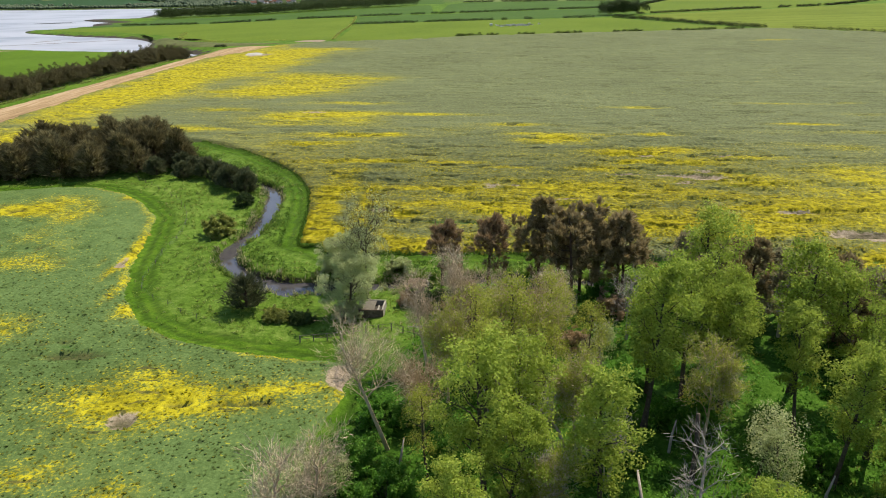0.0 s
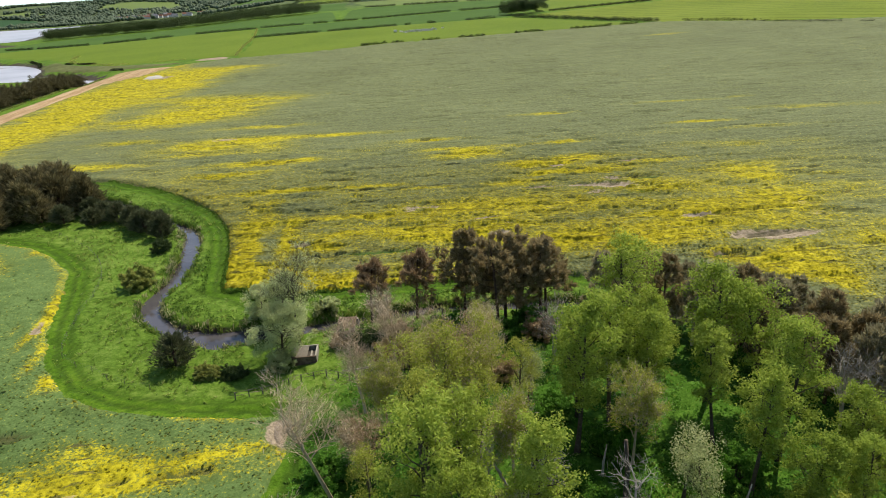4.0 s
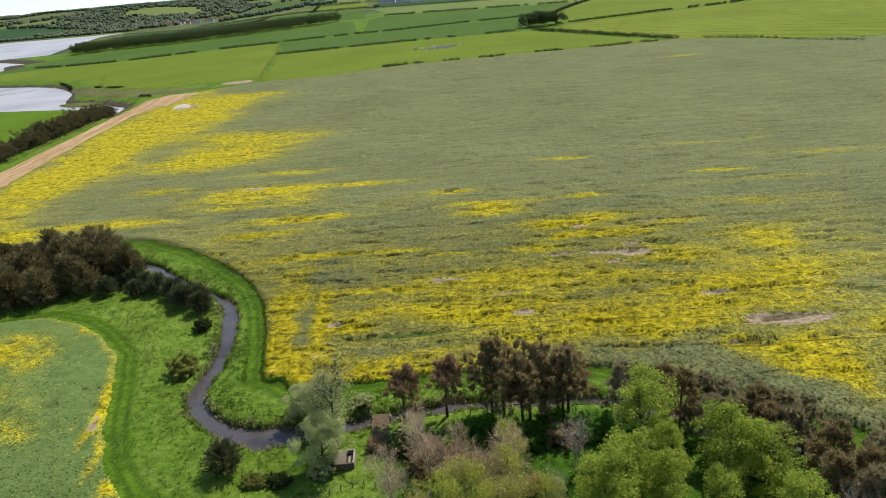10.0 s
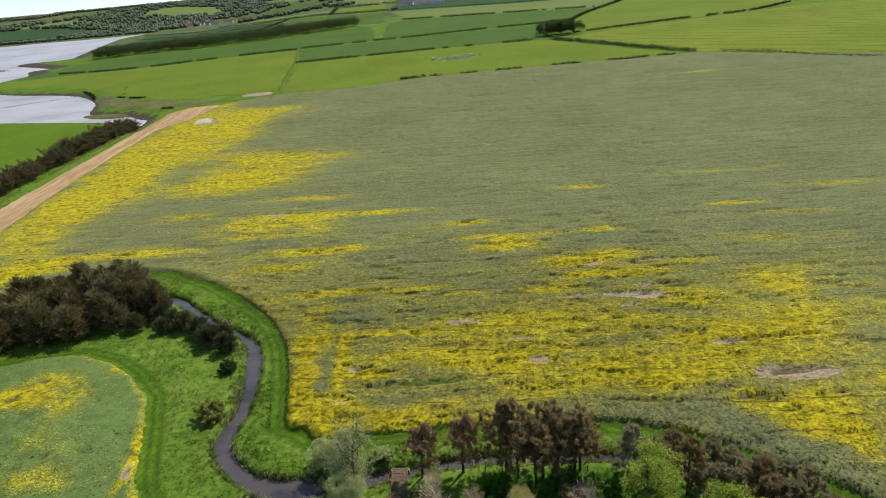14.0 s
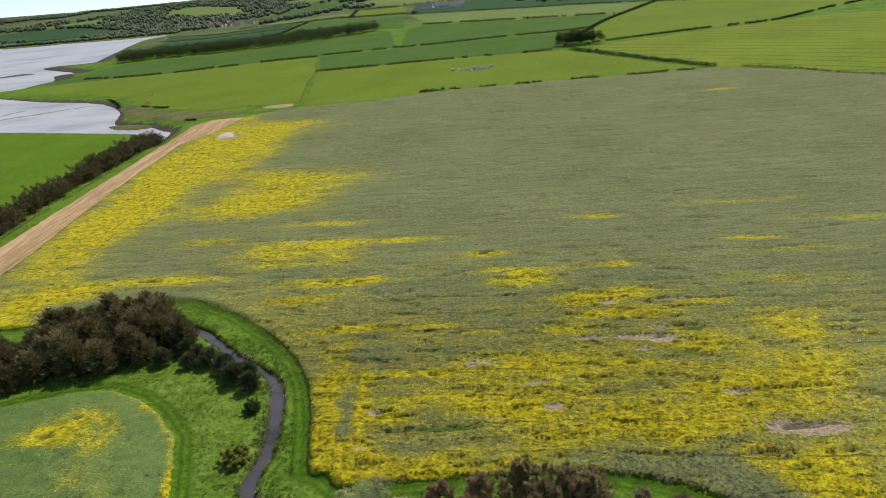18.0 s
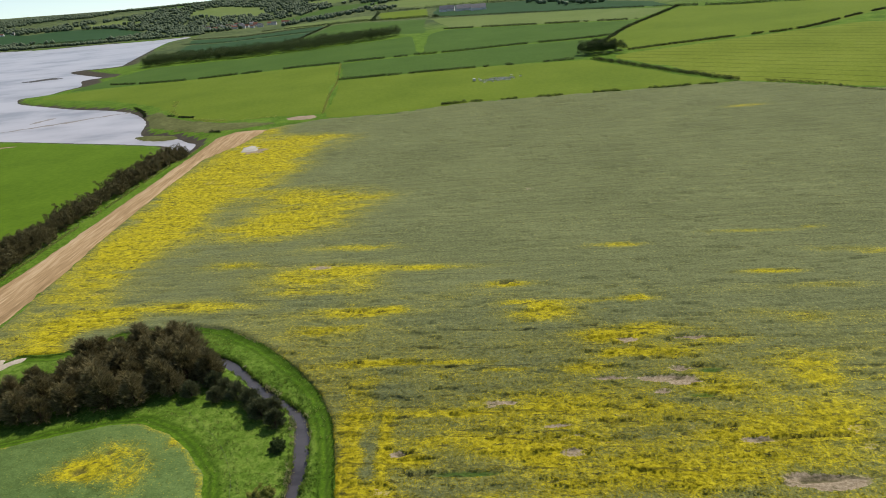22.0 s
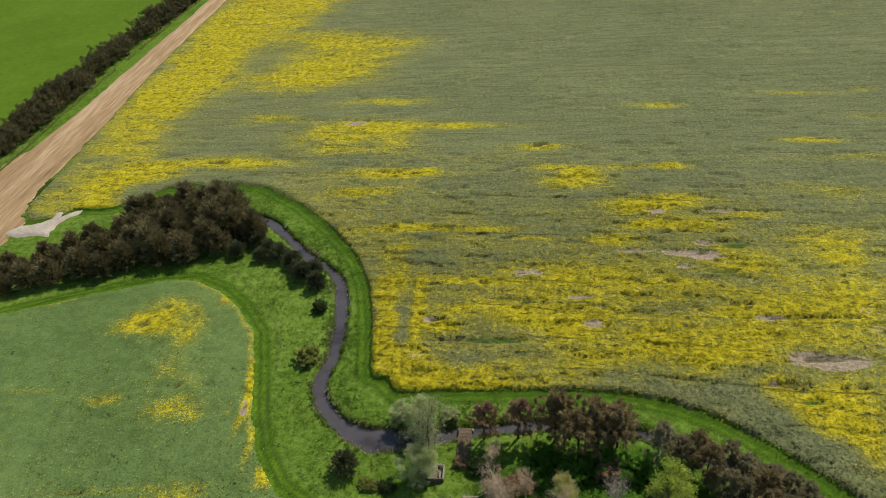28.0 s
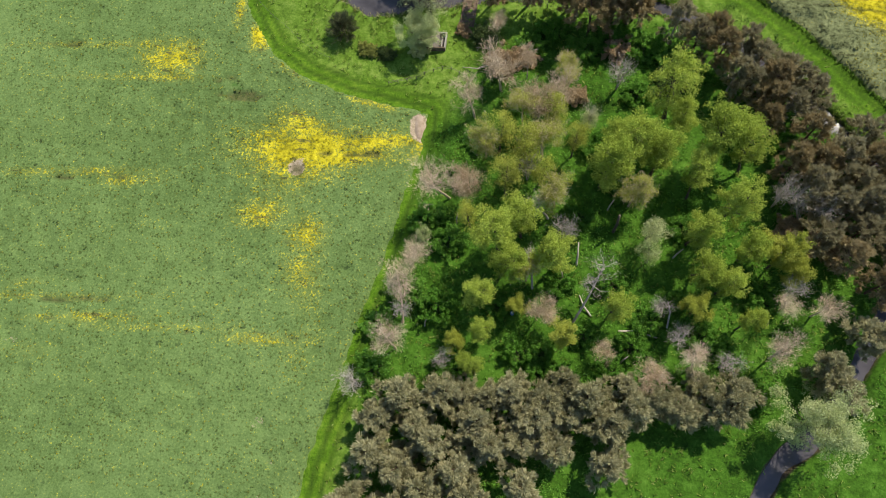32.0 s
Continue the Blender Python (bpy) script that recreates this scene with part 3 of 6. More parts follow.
EAST_SHORE = [(-705, 1860), (-640, 1549), (-593, 1342), (-582, 1272), (-653, 1246), (-561, 1140), (-531, 1105), (-555, 1089), (-521, 1016), (-527, 981), (-531, 936), (-556, 926), (-545, 897), (-523, 867), (-471, 828), (-417, 789), (-361, 758), (-322, 723), (-295, 683), (-281, 653), (-268, 608), (-254, 590), (-228, 578), (-207, 553), (-196, 541), (-193, 502), (-193, 480)]
ESTUARY = np.array(FAR_SHORE + EAST_SHORE + [(-199, 485), (-219, 527), (-235, 545), (-348, 599), (-420, 628), (-700, 690), (-3200, 900)], float)
ESTUARY = np.concatenate([ESTUARY[:1], spline(ESTUARY[1:-3], 3), ESTUARY[-3:]])
SEA_LEVEL = -1.0


def stream_width(x):
    return 0.95 + 1.8 * np.exp(-(((np.asarray(x, float) + 27) / 9) ** 2)) + 0.2 * np.sin(np.asarray(x, float) * 0.4)


def ground(x, y):
    x, y = np.asarray(x, float), np.asarray(y, float)
    h = 0.6 + step(200, 620, y) * np.clip(0.0195 * (x + 330), 0, 16) + 0.016 * np.clip(y - 620, 0, 2500) * np.clip((x + 500) / 300, 0, 1)
    h = h + step(2120, 3400, y) * (24 + 46 * rough_field(x, y, 900, 3, 3)) * np.clip(1 - x / 6000, 0.4, 1)
    sea = inside(x, y, ESTUARY)
    return h - (h + 2.2) * step(-14, 12, sea)


def land(x, y):
    """The ground with its banks, ruts and tussocks."""
    x, y = np.asarray(x, float), np.asarray(y, float)
    h = ground(x, y)
    near = (np.abs(x) < 240) & (y > -60) & (y < 260)
    xn, yn = x[near], y[near]
    d = away(xn, yn, STREAM) + 1.3 * (rough_field(xn, yn, 3.2, 11) - 0.5)
    w = stream_width(xn)
    bed = h[near] - (2.4 * (1 - step(w - 0.1, w + 1.1, d)))
    bed += 0.5 * np.exp(-(((d - 4.2) / 2.0) ** 2)) * rough_field(xn, yn, 9, 5)
    main, close = inside(xn, yn, MAIN), inside(xn, yn, NEAR)
    bed += (0.95 * (rough_field(xn, yn, 2.2, 21, 3) - 0.5) + 0.5 * (rough_field(xn, yn, 14, 22) - 0.5)) * step(1, 5, d) * step(-1.5, 0.5, -np.maximum(main, close))
    e = np.minimum(-main, np.where(close < 0, -close, 99))
    bed -= 0.07 * (np.exp(-(((e - 1.6) / 0.5) ** 2)) + np.exp(-(((e - 3.5) / 0.5) ** 2))) - 0.25 * np.exp(-(((e + 0.2) / 0.8) ** 2))
    h[near] = bed
    return h


def edge_gap(x, y):
    a, b = -inside(x, y, MAIN), -inside(x, y, NEAR)
    return np.minimum(np.where(a < 0, 99, a), np.where(b < 0, 99, b))


def mown_at(x, y):
    e = edge_gap(x, y)
    ruts = 0.3 * (np.exp(-(((e - 1.6) / 0.5) ** 2)) + np.exp(-(((e - 3.5) / 0.5) ** 2)))
    return np.where(y > 260, 0.5, 0.95 * (1 - step(3.2, 5.2, e + 2 * (rough_field(x, y, 12, 41) - 0.5))) - ruts)


xs = spaced((-4500, -800, 200, 30), (-800, -300, 11, 8), (-300, -112, 8, 1.4), (-112, 78, 0.65, 0.65), (78, 330, 1.4, 16), (330, 4500, 16, 220))
ys = spaced((-1200, -20, 160, 3), (-20, 226, 0.65, 0.65), (226, 480, 2, 8), (480, 1320, 8, 11), (1320, 2200, 14, 30), (2200, 4900, 40, 60))
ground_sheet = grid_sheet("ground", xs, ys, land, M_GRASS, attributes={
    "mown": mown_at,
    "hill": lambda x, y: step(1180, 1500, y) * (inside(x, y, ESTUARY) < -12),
    # copse floor takes the undergrowth colour with its painted shade
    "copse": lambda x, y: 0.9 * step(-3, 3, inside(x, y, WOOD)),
    # two wheel ruts, plus a painted shadow strip along the main crop
    "rut_and_edge_shade": lambda x, y: np.where(y < 260, np.clip(0.8 * np.exp(-(((edge_gap(x, y) - 1.6) / 0.5) ** 2)) + 0.7 * np.exp(-(((edge_gap(x, y) - 3.5) / 0.5) ** 2)) + 1.0 * np.exp(-(((edge_gap(x, y) - 0.1) / 0.55) ** 2)) * (inside(x, y, MAIN) > -2), 0, 1), 0.0),
    # bare mud banks, the band widened to paint the banks' shadow as well
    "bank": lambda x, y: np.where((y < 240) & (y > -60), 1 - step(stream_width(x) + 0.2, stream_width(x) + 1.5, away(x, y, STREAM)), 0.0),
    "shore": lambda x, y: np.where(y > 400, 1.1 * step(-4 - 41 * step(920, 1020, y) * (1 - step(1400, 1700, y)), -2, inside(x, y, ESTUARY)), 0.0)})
tagged(ground_sheet, "green rough meadow and rolling farmland with a stream bed", "ground", kind="structure")


def ribbon(name, line, width, z, material, label, category):
    verts, faces = [], []
    for i, (x, y) in enumerate(line):
        a, b = line[max(i - 1, 0)], line[min(i + 1, len(line) - 1)]
        side = Vector((a[1] - b[1], b[0] - a[0])).normalized() * width
        verts += [(x + side.x, y + side.y, z), (x, y, z), (x - side.x, y - side.y, z)]
        if i:
            k = 3 * i
            faces += [(k - 3, k - 2, k + 1, k), (k - 2, k - 1, k + 2, k + 1)]
    return tagged(new(name, mesh_of(name, verts, faces, material, True)), label, category, kind="structure")


ribbon("water", STREAM, 4.2, -0.3, M_STREAM, "dark still stream winding through the meadow", "water")
estuary = grid_sheet("water", spaced((-3200, -150, 60, 20)), spaced((480, 2200, 20, 40)), lambda x, y: np.full(x.shape, SEA_LEVEL), M_SEA)
tagged(estuary, "pale shining estuary water over wet sand", "water", kind="structure")


def patch(name, outline, lift, material, label, size, category="field", rough=0.15):
    """A field or a strip of other ground, set over the land."""
    outline = np.array(outline, float)
    (x0, y0), (x1, y1) = outline.min(0), outline.max(0)
    nx, ny = (max(8, int((b - a) / size)) for a, b in ((x0, x1), (y0, y1)))

    def top(x, y):
        e = inside(x, y, outline) + size * (rough_field(x, y, 4 * size, 8) - 0.5)
        return ground(x, y) + lift * step(-0.1 * size, 0.7 * size, e) - 0.8 * (1 - step(-1.2 * size, 0, e)) + rough * lift * (rough_field(x, y, 3 * size, 9) - 0.5)

    ob = grid_sheet(name, np.linspace(x0 - size, x1 + size, nx), np.linspace(y0 - size, y1 + size, ny), top, material, lambda x, y: inside(x, y, outline) > -1.6 * size)
    return tagged(ob, label, category, kind="structure")


patch("field", [(-222, 178), (-190, 184), (-164, 186), (-163.5, 198), (-168, 210), (-170, 226), (-169, 245), (-171, 290), (-173, 343), (-172, 397), (-171, 468), (-155, 503), (-146, 554), (-172, 556), (-182, 539), (-185, 430), (-188, 355), (-189.5, 300), (-192, 259), (-205, 215)], 0.35, M_SOIL, "brown ploughed headland strip beside the crop", 2.2)
patch("track", [(-167, 191), (-163.5, 196), (-157.5, 197), (-154.3, 199.5), (-156, 207), (-152, 206.5), (-151.3, 200.5), (-149.5, 203), (-145, 205), (-147, 201), (-151, 196), (-150, 189), (-153.5, 189.5), (-157, 190), (-162, 189)], 0.55, M_TRACK, "pale sandy wheel track at the field corner", 0.9, "track")
patch("track", [(-17.6, 77.0), (-15.2, 77.3), (-15.1, 71.6), (-16.4, 71.2)], 0.5, M_SAND, "bare sandy corner of the crop", 0.6, "track")
patch("pasture", [(-900, 300), (-420, 612), (-366, 597), (-307, 569), (-232, 531), (-212, 500), (-207, 430), (-211, 340), (-211, 250), (-230, 170), (-500, 60), (-1400, 60)], 0.4, M_DEEP, "bright green pasture beyond the hedge", 9)
patch("field_corner", [(-152, 490), (-144, 498), (-133, 486), (-137, 478), (-148, 477)], 0.9, M_SILT, "pale waterlogged bare corner of the crop", 2.2)
patch("saltmarsh", [(-246, 640), (-200, 606), (-140, 580), (-160, 570), (-200, 566), (-224, 583), (-262, 612), (-300, 690), (-290, 700)], 0.3, M_SALT, "olive salt marsh beside the creek", 5, "marsh")
OPEN_LAND = []


def far_field(outline, material, label):
    """A distant field; those among the woods keep them off."""
    outline = np.array(outline, float)
    if outline[:, 1].mean() > 1650:
        OPEN_LAND.append(outline)
    patch("field", outline, 0.35, material, label, max(9, np.ptp(outline[:, 1]) / 26))


far_field([(-520, 890), (-502, 930), (-377, 944), (-140, 932), (-110, 600), (-150, 606), (-200, 610), (-260, 668), (-319, 748), (-401, 822)], M_PASTURE, "bright green grazed pasture by the shore")
far_field([(-106, 578), (-122, 785), (14, 785), (143, 756), (216, 563), (151, 571), (84, 576), (13, 585), (-50, 570)], M_PASTURE, "bright green pasture behind the crop")
far_field([(-121, 790), (-137, 932), (18, 938), (168, 931), (198, 890), (160, 865), (144, 763), (14, 787)], M_WHEAT, "mid green corn field between hedges")
far_field([(-504, 945), (-490, 1136), (-482, 1175), (-271, 1150), (-60, 1200), (-40, 960), (-141, 938), (-377, 948)], M_WHEAT, "mid green corn field below the wood")
far_field([(171, 755), (192, 770), (325, 805), (466, 834), (560, 760), (560, 620), (420, 440), (296, 500), (228, 562)], M_LEY, "yellow-green sown field with drill lines")
far_field([(187, 880), (246, 1008), (317, 1128), (387, 1240), (459, 1170), (608, 1112), (700, 1045), (560, 940), (486, 888), (393, 824), (325, 814), (198, 785)], M_PASTURE, "bright green sloping pasture")
far_field([(-35, 962), (-30, 1215), (0, 1260), (161, 1166), (280, 1098), (206, 942), (164, 944), (86, 950), (20, 948)], M_WHEAT, "mid green corn field")
far_field([(0, 1274), (161, 1181), (284, 1110), (370, 1247), (269, 1355), (193, 1395), (59, 1490), (-35, 1540)], M_HILL, "pale green field")
far_field([(-633, 1822), (-290, 1742), (-275, 1584), (-600, 1690)], M_WHEAT_DARK, "dark green corn field above the estuary")
far_field([(-590, 1660), (-380, 1605), (-280, 1570), (-290, 1372), (-541, 1446)], M_WHEAT_DARK, "dark green corn field behind the wood")
far_field([(-284, 1350), (-268, 1700), (-45, 1533), (-38, 1230), (-97, 1282)], M_WHEAT, "mid green field")
far_field([(-470, 1920), (-399, 2022), (-178, 1837), (-168, 1640), (-271, 1715)], M_HILL, "pale green rolling field")
far_field([(-170, 1902), (-47, 1878), (-41, 1595), (-152, 1655)], M_PASTURE, "bright green field on the rise")
far_field([(-30, 1880), (90, 1860), (240, 1770), (380, 1400), (390, 1262), (205, 1410), (70, 1505), (-28, 1590)], M_WHEAT_DARK, "dark green corn field on the rise")
far_field([(-300, 2300), (-60, 1960), (250, 1840), (520, 1500), (800, 1600), (400, 2300), (0, 2450)], M_HILL, "pale green rolling field")
far_field([(470, 1240), (620, 1180), (900, 1150), (1100, 1400), (700, 1560), (420, 1480)], M_WHEAT, "mid green field over the rise")
far_field([(-1891, 2991), (-1483, 2592), (-1392, 2660), (-1153, 2593), (-920, 2330), (-960, 2170), (-1247, 2240), (-1435, 2250), (-2100, 2400)], M_WHEAT_DARK, "dark green field above the far shore")
far_field([(-1041, 2961), (-928, 3120), (-725, 2960), (-616, 2640), (-848, 2663)], M_HILL, "pale green hillside pasture")
far_field([(-1380, 2700), (-1200, 2640), (-1120, 2740), (-1250, 2860)], M_HILL, "pale green field above the far shore")
far_field([(-560, 2420), (-420, 2240), (-250, 2200), (-200, 2450), (-400, 2640)], M_WHEAT, "mid green field below the hill")
far_field([(-600, 3050), (-420, 2800), (-200, 2700), (0, 2900), (-250, 3300)], M_HILL, "pale hillside pasture between woods")
far_field([(-2500, 3500), (-2000, 3200), (-1500, 3250), (-1600, 3700)], M_HILL, "pale green field on the skyline")
far_field([(-1400, 3400), (-1100, 3300), (-900, 3500), (-1150, 3900)], M_WHEAT, "mid green field on the skyline")


# ---- the crops ----
def blob(x, y, cx, cy, rx, ry, turn=0.0):
    c, s = math.cos(radians(turn)), math.sin(radians(turn))
    u, v = (x - cx) * c + (y - cy) * s, -(x - cx) * s + (y - cy) * c
    return np.exp(-((u / rx) ** 2) - (v / ry) ** 2)


BLOOM_STRIP = [(-150, 404.8, 17, 55, 0, 0.9), (-146, 350.3, 13, 36, 0, 0.55), (-146, 321.6, 13.9, 19.2, -10, 0.45), (-153, 302.7, 11.7, 28.8, 0, 0.35), (-154.1, 279, 13.6, 25.9, 0, 0.35), (-83.2, 359.3, 28.5, 13.2, -11, 0.6), (-67.9, 336.7, 20.4, 9.1, -9, 0.4), (-88.3, 326.1, 17.5, 9.1, -9, 0.4), (-73.5, 320.1, 17.1, 11.2, -10, 0.5), (-95.8, 310.5, 25.5, 8.6, -9, 0.5), (-47.1, 352.2, 11.9, 6.4, -10, 0.3), (-109, 426.1, 15, 17.2, -14, 0.6), (-120.7, 389, 13.9, 19.9, -12, 0.5), (-96.1, 270.5, 10.2, 2.8, -8, 0.55), (-44.8, 280.8, 14.8, 3.3, -8, 0.5)]
BLOOM_NORTH = [(-51.3, 258.4, 16.3, 4.5, -6, 0.65), (-21.8, 255, 20.1, 2.2, -6, 0.6), (-61.8, 252.4, 13.9, 7.8, -7, 0.4), (-63.8, 239.3, 10.1, 3.5, -7, 0.55), (-40.4, 242.4, 8.9, 5.6, -8, 0.3), (-95, 233, 13.6, 3.9, -6, 0.6), (-117.2, 233.7, 11.5, 3.3, -5, 0.6), (-130.4, 227.5, 9.2, 6.8, -6, 0.6), (-142.5, 220.1, 5.8, 11.7, 0, 0.7), (-154.8, 209.8, 11, 8.9, -4, 0.45), (-150.8, 238.1, 14.6, 20.9, 0, 0.3), (-138.5, 202.6, 5.3, 5.1, -4, 0.6), (-37.7, 218.8, 14.2, 2.9, -6, 0.6), (-46.1, 207.7, 11.8, 2.3, -4, 0.3), (-25.8, 219.5, 5, 1.8, -6, 0.5)]
BLOOM_MIDDLE = [(14.1, 233.5, 8.1, 2.3, -7, 0.5), (20.8, 217.1, 11.4, 1.8, -7, 0.4), (56.1, 215.7, 5.4, 1.7, -7, 0.6), (23.9, 209.7, 10.1, 4.6, -6, 0.65), (46.9, 215.5, 11, 1.3, -6, 0.4), (60.1, 263.1, 8.4, 2.1, -5, 0.6), (114.9, 267.2, 15.9, 1.6, -9, 0.3), (107.4, 228.4, 8.9, 1.7, -7, 0.55), (140.5, 267.1, 4, 1.6, -4, 0.4), (53.2, 192.7, 13.3, 3.5, -5, 0.6), (44.1, 188.8, 8.3, 3.6, -4, 0.5), (70.7, 183.3, 11, 1.7, -5, 0.55), (55.4, 179.8, 9.4, 3, -5, 0.6), (42.6, 180.7, 6.4, 1.7, -7, 0.5), (-23.1, 183.3, 12.3, 1.3, -3, 0.6)]
BLOOM_BANK = [(-7.4, 181.3, 10.3, 1.1, -4, 0.45), (9.3, 175.5, 11.6, 0.7, -3, 0.4), (30.2, 173.1, 8, 2.4, -1, 0.4), (87, 170.9, 7.2, 3.6, -6, 0.5), (94, 166, 5.9, 4.2, -1, 0.4), (91.7, 160.1, 5.5, 1.8, -4, 0.5), (-32.3, 157.9, 2.9, 15.7, 0, 0.4), (-30.3, 132.2, 2.5, 14.4, 0, 0.85), (-27.9, 165.4, 2, 10.7, 0, 0.35), (-22.3, 143, 1.5, 13.8, 0, 0.7), (-22.7, 124.1, 5.5, 6, 0, 0.75), (-12.9, 118.5, 11.9, 3.1, -2, 0.7), (2.7, 120.4, 15.6, 3.6, -1, 0.3), (-15.3, 137.4, 4.4, 1.9, -2, 0.5), (-2.4, 146.5, 19.3, 7, -2, 0.34)]
BLOOM_EAST = [(0.7, 155.6, 19.9, 1.4, -3, 0.4), (14.4, 136.5, 12.4, 4.5, -2, 0.34), (21.8, 141.2, 11.2, 3.3, -2, 0.4), (9.1, 141.3, 8.6, 2.7, -2, 0.4), (40.7, 131.9, 15.8, 8.1, -2, 0.34), (45.9, 125.9, 8.9, 6, -2, 0.4), (25.1, 124.6, 7.8, 3.6, -1, 0.3), (61.1, 143.8, 12.2, 4.5, -2, 0.3), (69, 139, 10.5, 4.5, -1, 0.36), (85.3, 147.1, 8, 6.9, -3, 0.45), (87.2, 138.6, 3.1, 4.4, 0, 0.55), (56.4, 131.6, 7.7, 5.2, -3, 0.34), (65.8, 129, 8.6, 4, -3, 0.34), (77.8, 131, 8.6, 5.1, -3, 0.4), (59, 115.4, 2.9, 2.7, 0, 0.6)]
BLOOM_SOUTH = [(65.5, 110.4, 6.8, 3.4, -1, 0.4), (71, 107.1, 5.5, 6.4, 0, 0.5), (71.8, 99.8, 2.2, 5.9, 0, 0.6), (66.3, 103.9, 5.5, 3.8, -1, 0.4), (31.4, 159.3, 13.5, 5, -3, 0.26), (61.6, 160.8, 8.7, 6.7, -4, 0.3), (41.9, 151.6, 11.5, 2.6, -2, 0.28), (7, 160.6, 12.4, 3.8, -4, 0.2), (74.8, 156.9, 7.2, 5.4, -1, 0.24)]
BLOOM_FAR = [(-127, 474, 24, 40, 10, 0.95), (-98, 500, 28, 14, -10, 0.6), (-120, 478, 40, 22, -8, 0.4), (-142, 540, 12, 20, 0, 0.6), (150, 240, 26, 4, -12, 0.3), (196, 478, 14, 4, -5, 0.35), (30, 148, 80, 36, -5, 0.25), (120, 130, 45, 28, -10, 0.16), (-105, 290, 60, 90, 8, 0.09), (0, 225, 80, 30, -5, 0.1), (-55, 198, 40, 22, -20, 0.17), (-10, 176, 40, 14, -5, 0.12), (110, 165, 30, 18, -8, 0.16), (105, 195, 22, 5, -8, 0.3), (120, 215, 20, 3, -6, 0.3), (95, 108, 16, 14, -30, 0.4)]
PATCHES = BLOOM_STRIP + BLOOM_NORTH + BLOOM_MIDDLE + BLOOM_BANK + BLOOM_EAST + BLOOM_SOUTH
BLOOM = [(x, y, 1.22 * rx, 1.2 * ry, turn, 1.1 * much) for x, y, rx, ry, turn, much in PATCHES] + BLOOM_FAR
BARE = [(51.5, 165.4, 9.3, 1.9, -5, 1), (37.3, 167.5, 5.4, 1.2, -4, 0.8), (57.1, 170, 3.8, 1.8, -7, 0.8), (49.7, 159.3, 3.3, 1.5, 2, 0.7), (47.3, 187.7, 4.1, 1.8, -5, 0.8), (66.9, 186.6, 9.6, 0.7, -5, 0.75), (6.9, 158.9, 5.4, 1.4, -3, 0.8), (21.1, 147.6, 4.4, 0.8, -1, 0.8), (22.8, 137.7, 2.5, 1.3, -6, 0.7), (-18.5, 140.4, 2.2, 1.4, -5, 1), (-56.5, 261.5, 7.2, 2.7, -9, 0.8), (66.2, 137.9, 3.3, 0.8, -3, 0.85), (74.5, 121.6, 7.1, 2.1, -2, 1), (68, 124.2, 4.3, 1.4, -1, 0.7), (59.4, 116.1, 2.3, 0.8, -5, 0.8)]
BARE_MORE = [(37.3, 149.9, 5.7, 0.7, -5, 0.55), (42, 144.4, 6.9, 0.6, -4, 0.6), (-136, 478, 9, 6, 10, 0.85), (75, 121, 6, 1.6, -6, 0.8)]
DULL = [(-25.5, 138.7, 2.1, 5.3, 0, 0.8), (-6.5, 125.9, 12.2, 2, -2, 0.3), (35.1, 116.3, 4.8, 2.1, -4, 0.6), (47.7, 113.5, 8.3, 3.5, -2, 0.8), (54.7, 105.5, 5.1, 4.9, 0, 0.9), (59.7, 97.2, 4.2, 4.8, 0, 0.9), (-22.1, 170.2, 8.4, 9.9, 0, 0.5), (-2.3, 166.8, 11.3, 6.2, -4, 0.4), (13.5, 125.5, 7.9, 1.8, -1, 0.3), (54.6, 120.6, 7.3, 2, -2, 0.3)]
WEED = [(-2.4, 131.7, 11.1, 1.4, -2, 1), (65.2, 168.5, 5.2, 2.4, -6, 0.9), (59, 156.5, 6.5, 1.8, -3, 0.8), (65.4, 110, 4.5, 1.4, -2, 0.9)]
SLUMP = [(-33.4, 184.8, 2.9, 0.95, -2, 1), (-17.7, 140.6, 3.3, 0.95, -4, 1), (-137.9, 216.2, 1.4, 1.1, -17, 1), (-105.4, 234.2, 6.4, 1.6, -6, 0.9), (-149.4, 205.4, 4, 1.2, -6, 0.9), (14.2, 235.5, 8.1, 1.2, -4, 0.8), (76.4, 137.2, 12.8, 0.95, -2, 1), (61.4, 115.4, 7, 0.95, -2, 1), (54.6, 176, 14.1, 0.95, -4, 0.8), (45.2, 185.9, 4.9, 1.2, -5, 0.8), (58.4, 165.8, 9, 0.95, -4, 0.7), (73.6, 122.8, 7.2, 0.95, -2, 0.8), (32.7, 148.1, 8.6, 0.95, -3, 0.8), (-13.7, 133, 7.1, 0.95, -3, 0.8), (-2.4, 162.6, 7.9, 0.95, -3, 0.6)]
SLUMP_MORE = [(59.5, 142.9, 10.9, 0.95, -2, 0.7), (-80.3, 342.3, 12, 1.6, -10, 0.7), (-70.1, 248.9, 9.4, 1.1, -7, 0.7), (-61.7, 239.7, 9, 1.1, -7, 0.7), (-56.9, 264.9, 9.6, 1.1, -7, 0.7), (35.3, 198.6, 8.8, 1.1, -3, 0.6), (-38, 220.9, 12.4, 0.95, -6, 0.6), (76.3, 185.6, 9.5, 0.95, -4, 0.7), (7.9, 146.3, 5.9, 0.95, -2, 0.7), (18.6, 151.9, 8.9, 0.95, -2, 0.6), (62.7, 170.8, 7.5, 0.95, -5, 0.7), (74.9, 113.8, 4.7, 0.95, 1, 0.8), (-143.2, 329.6, 9.4, 1.6, -10, 0.6), (113.2, 229, 9, 0.95, -5, 0.6)]
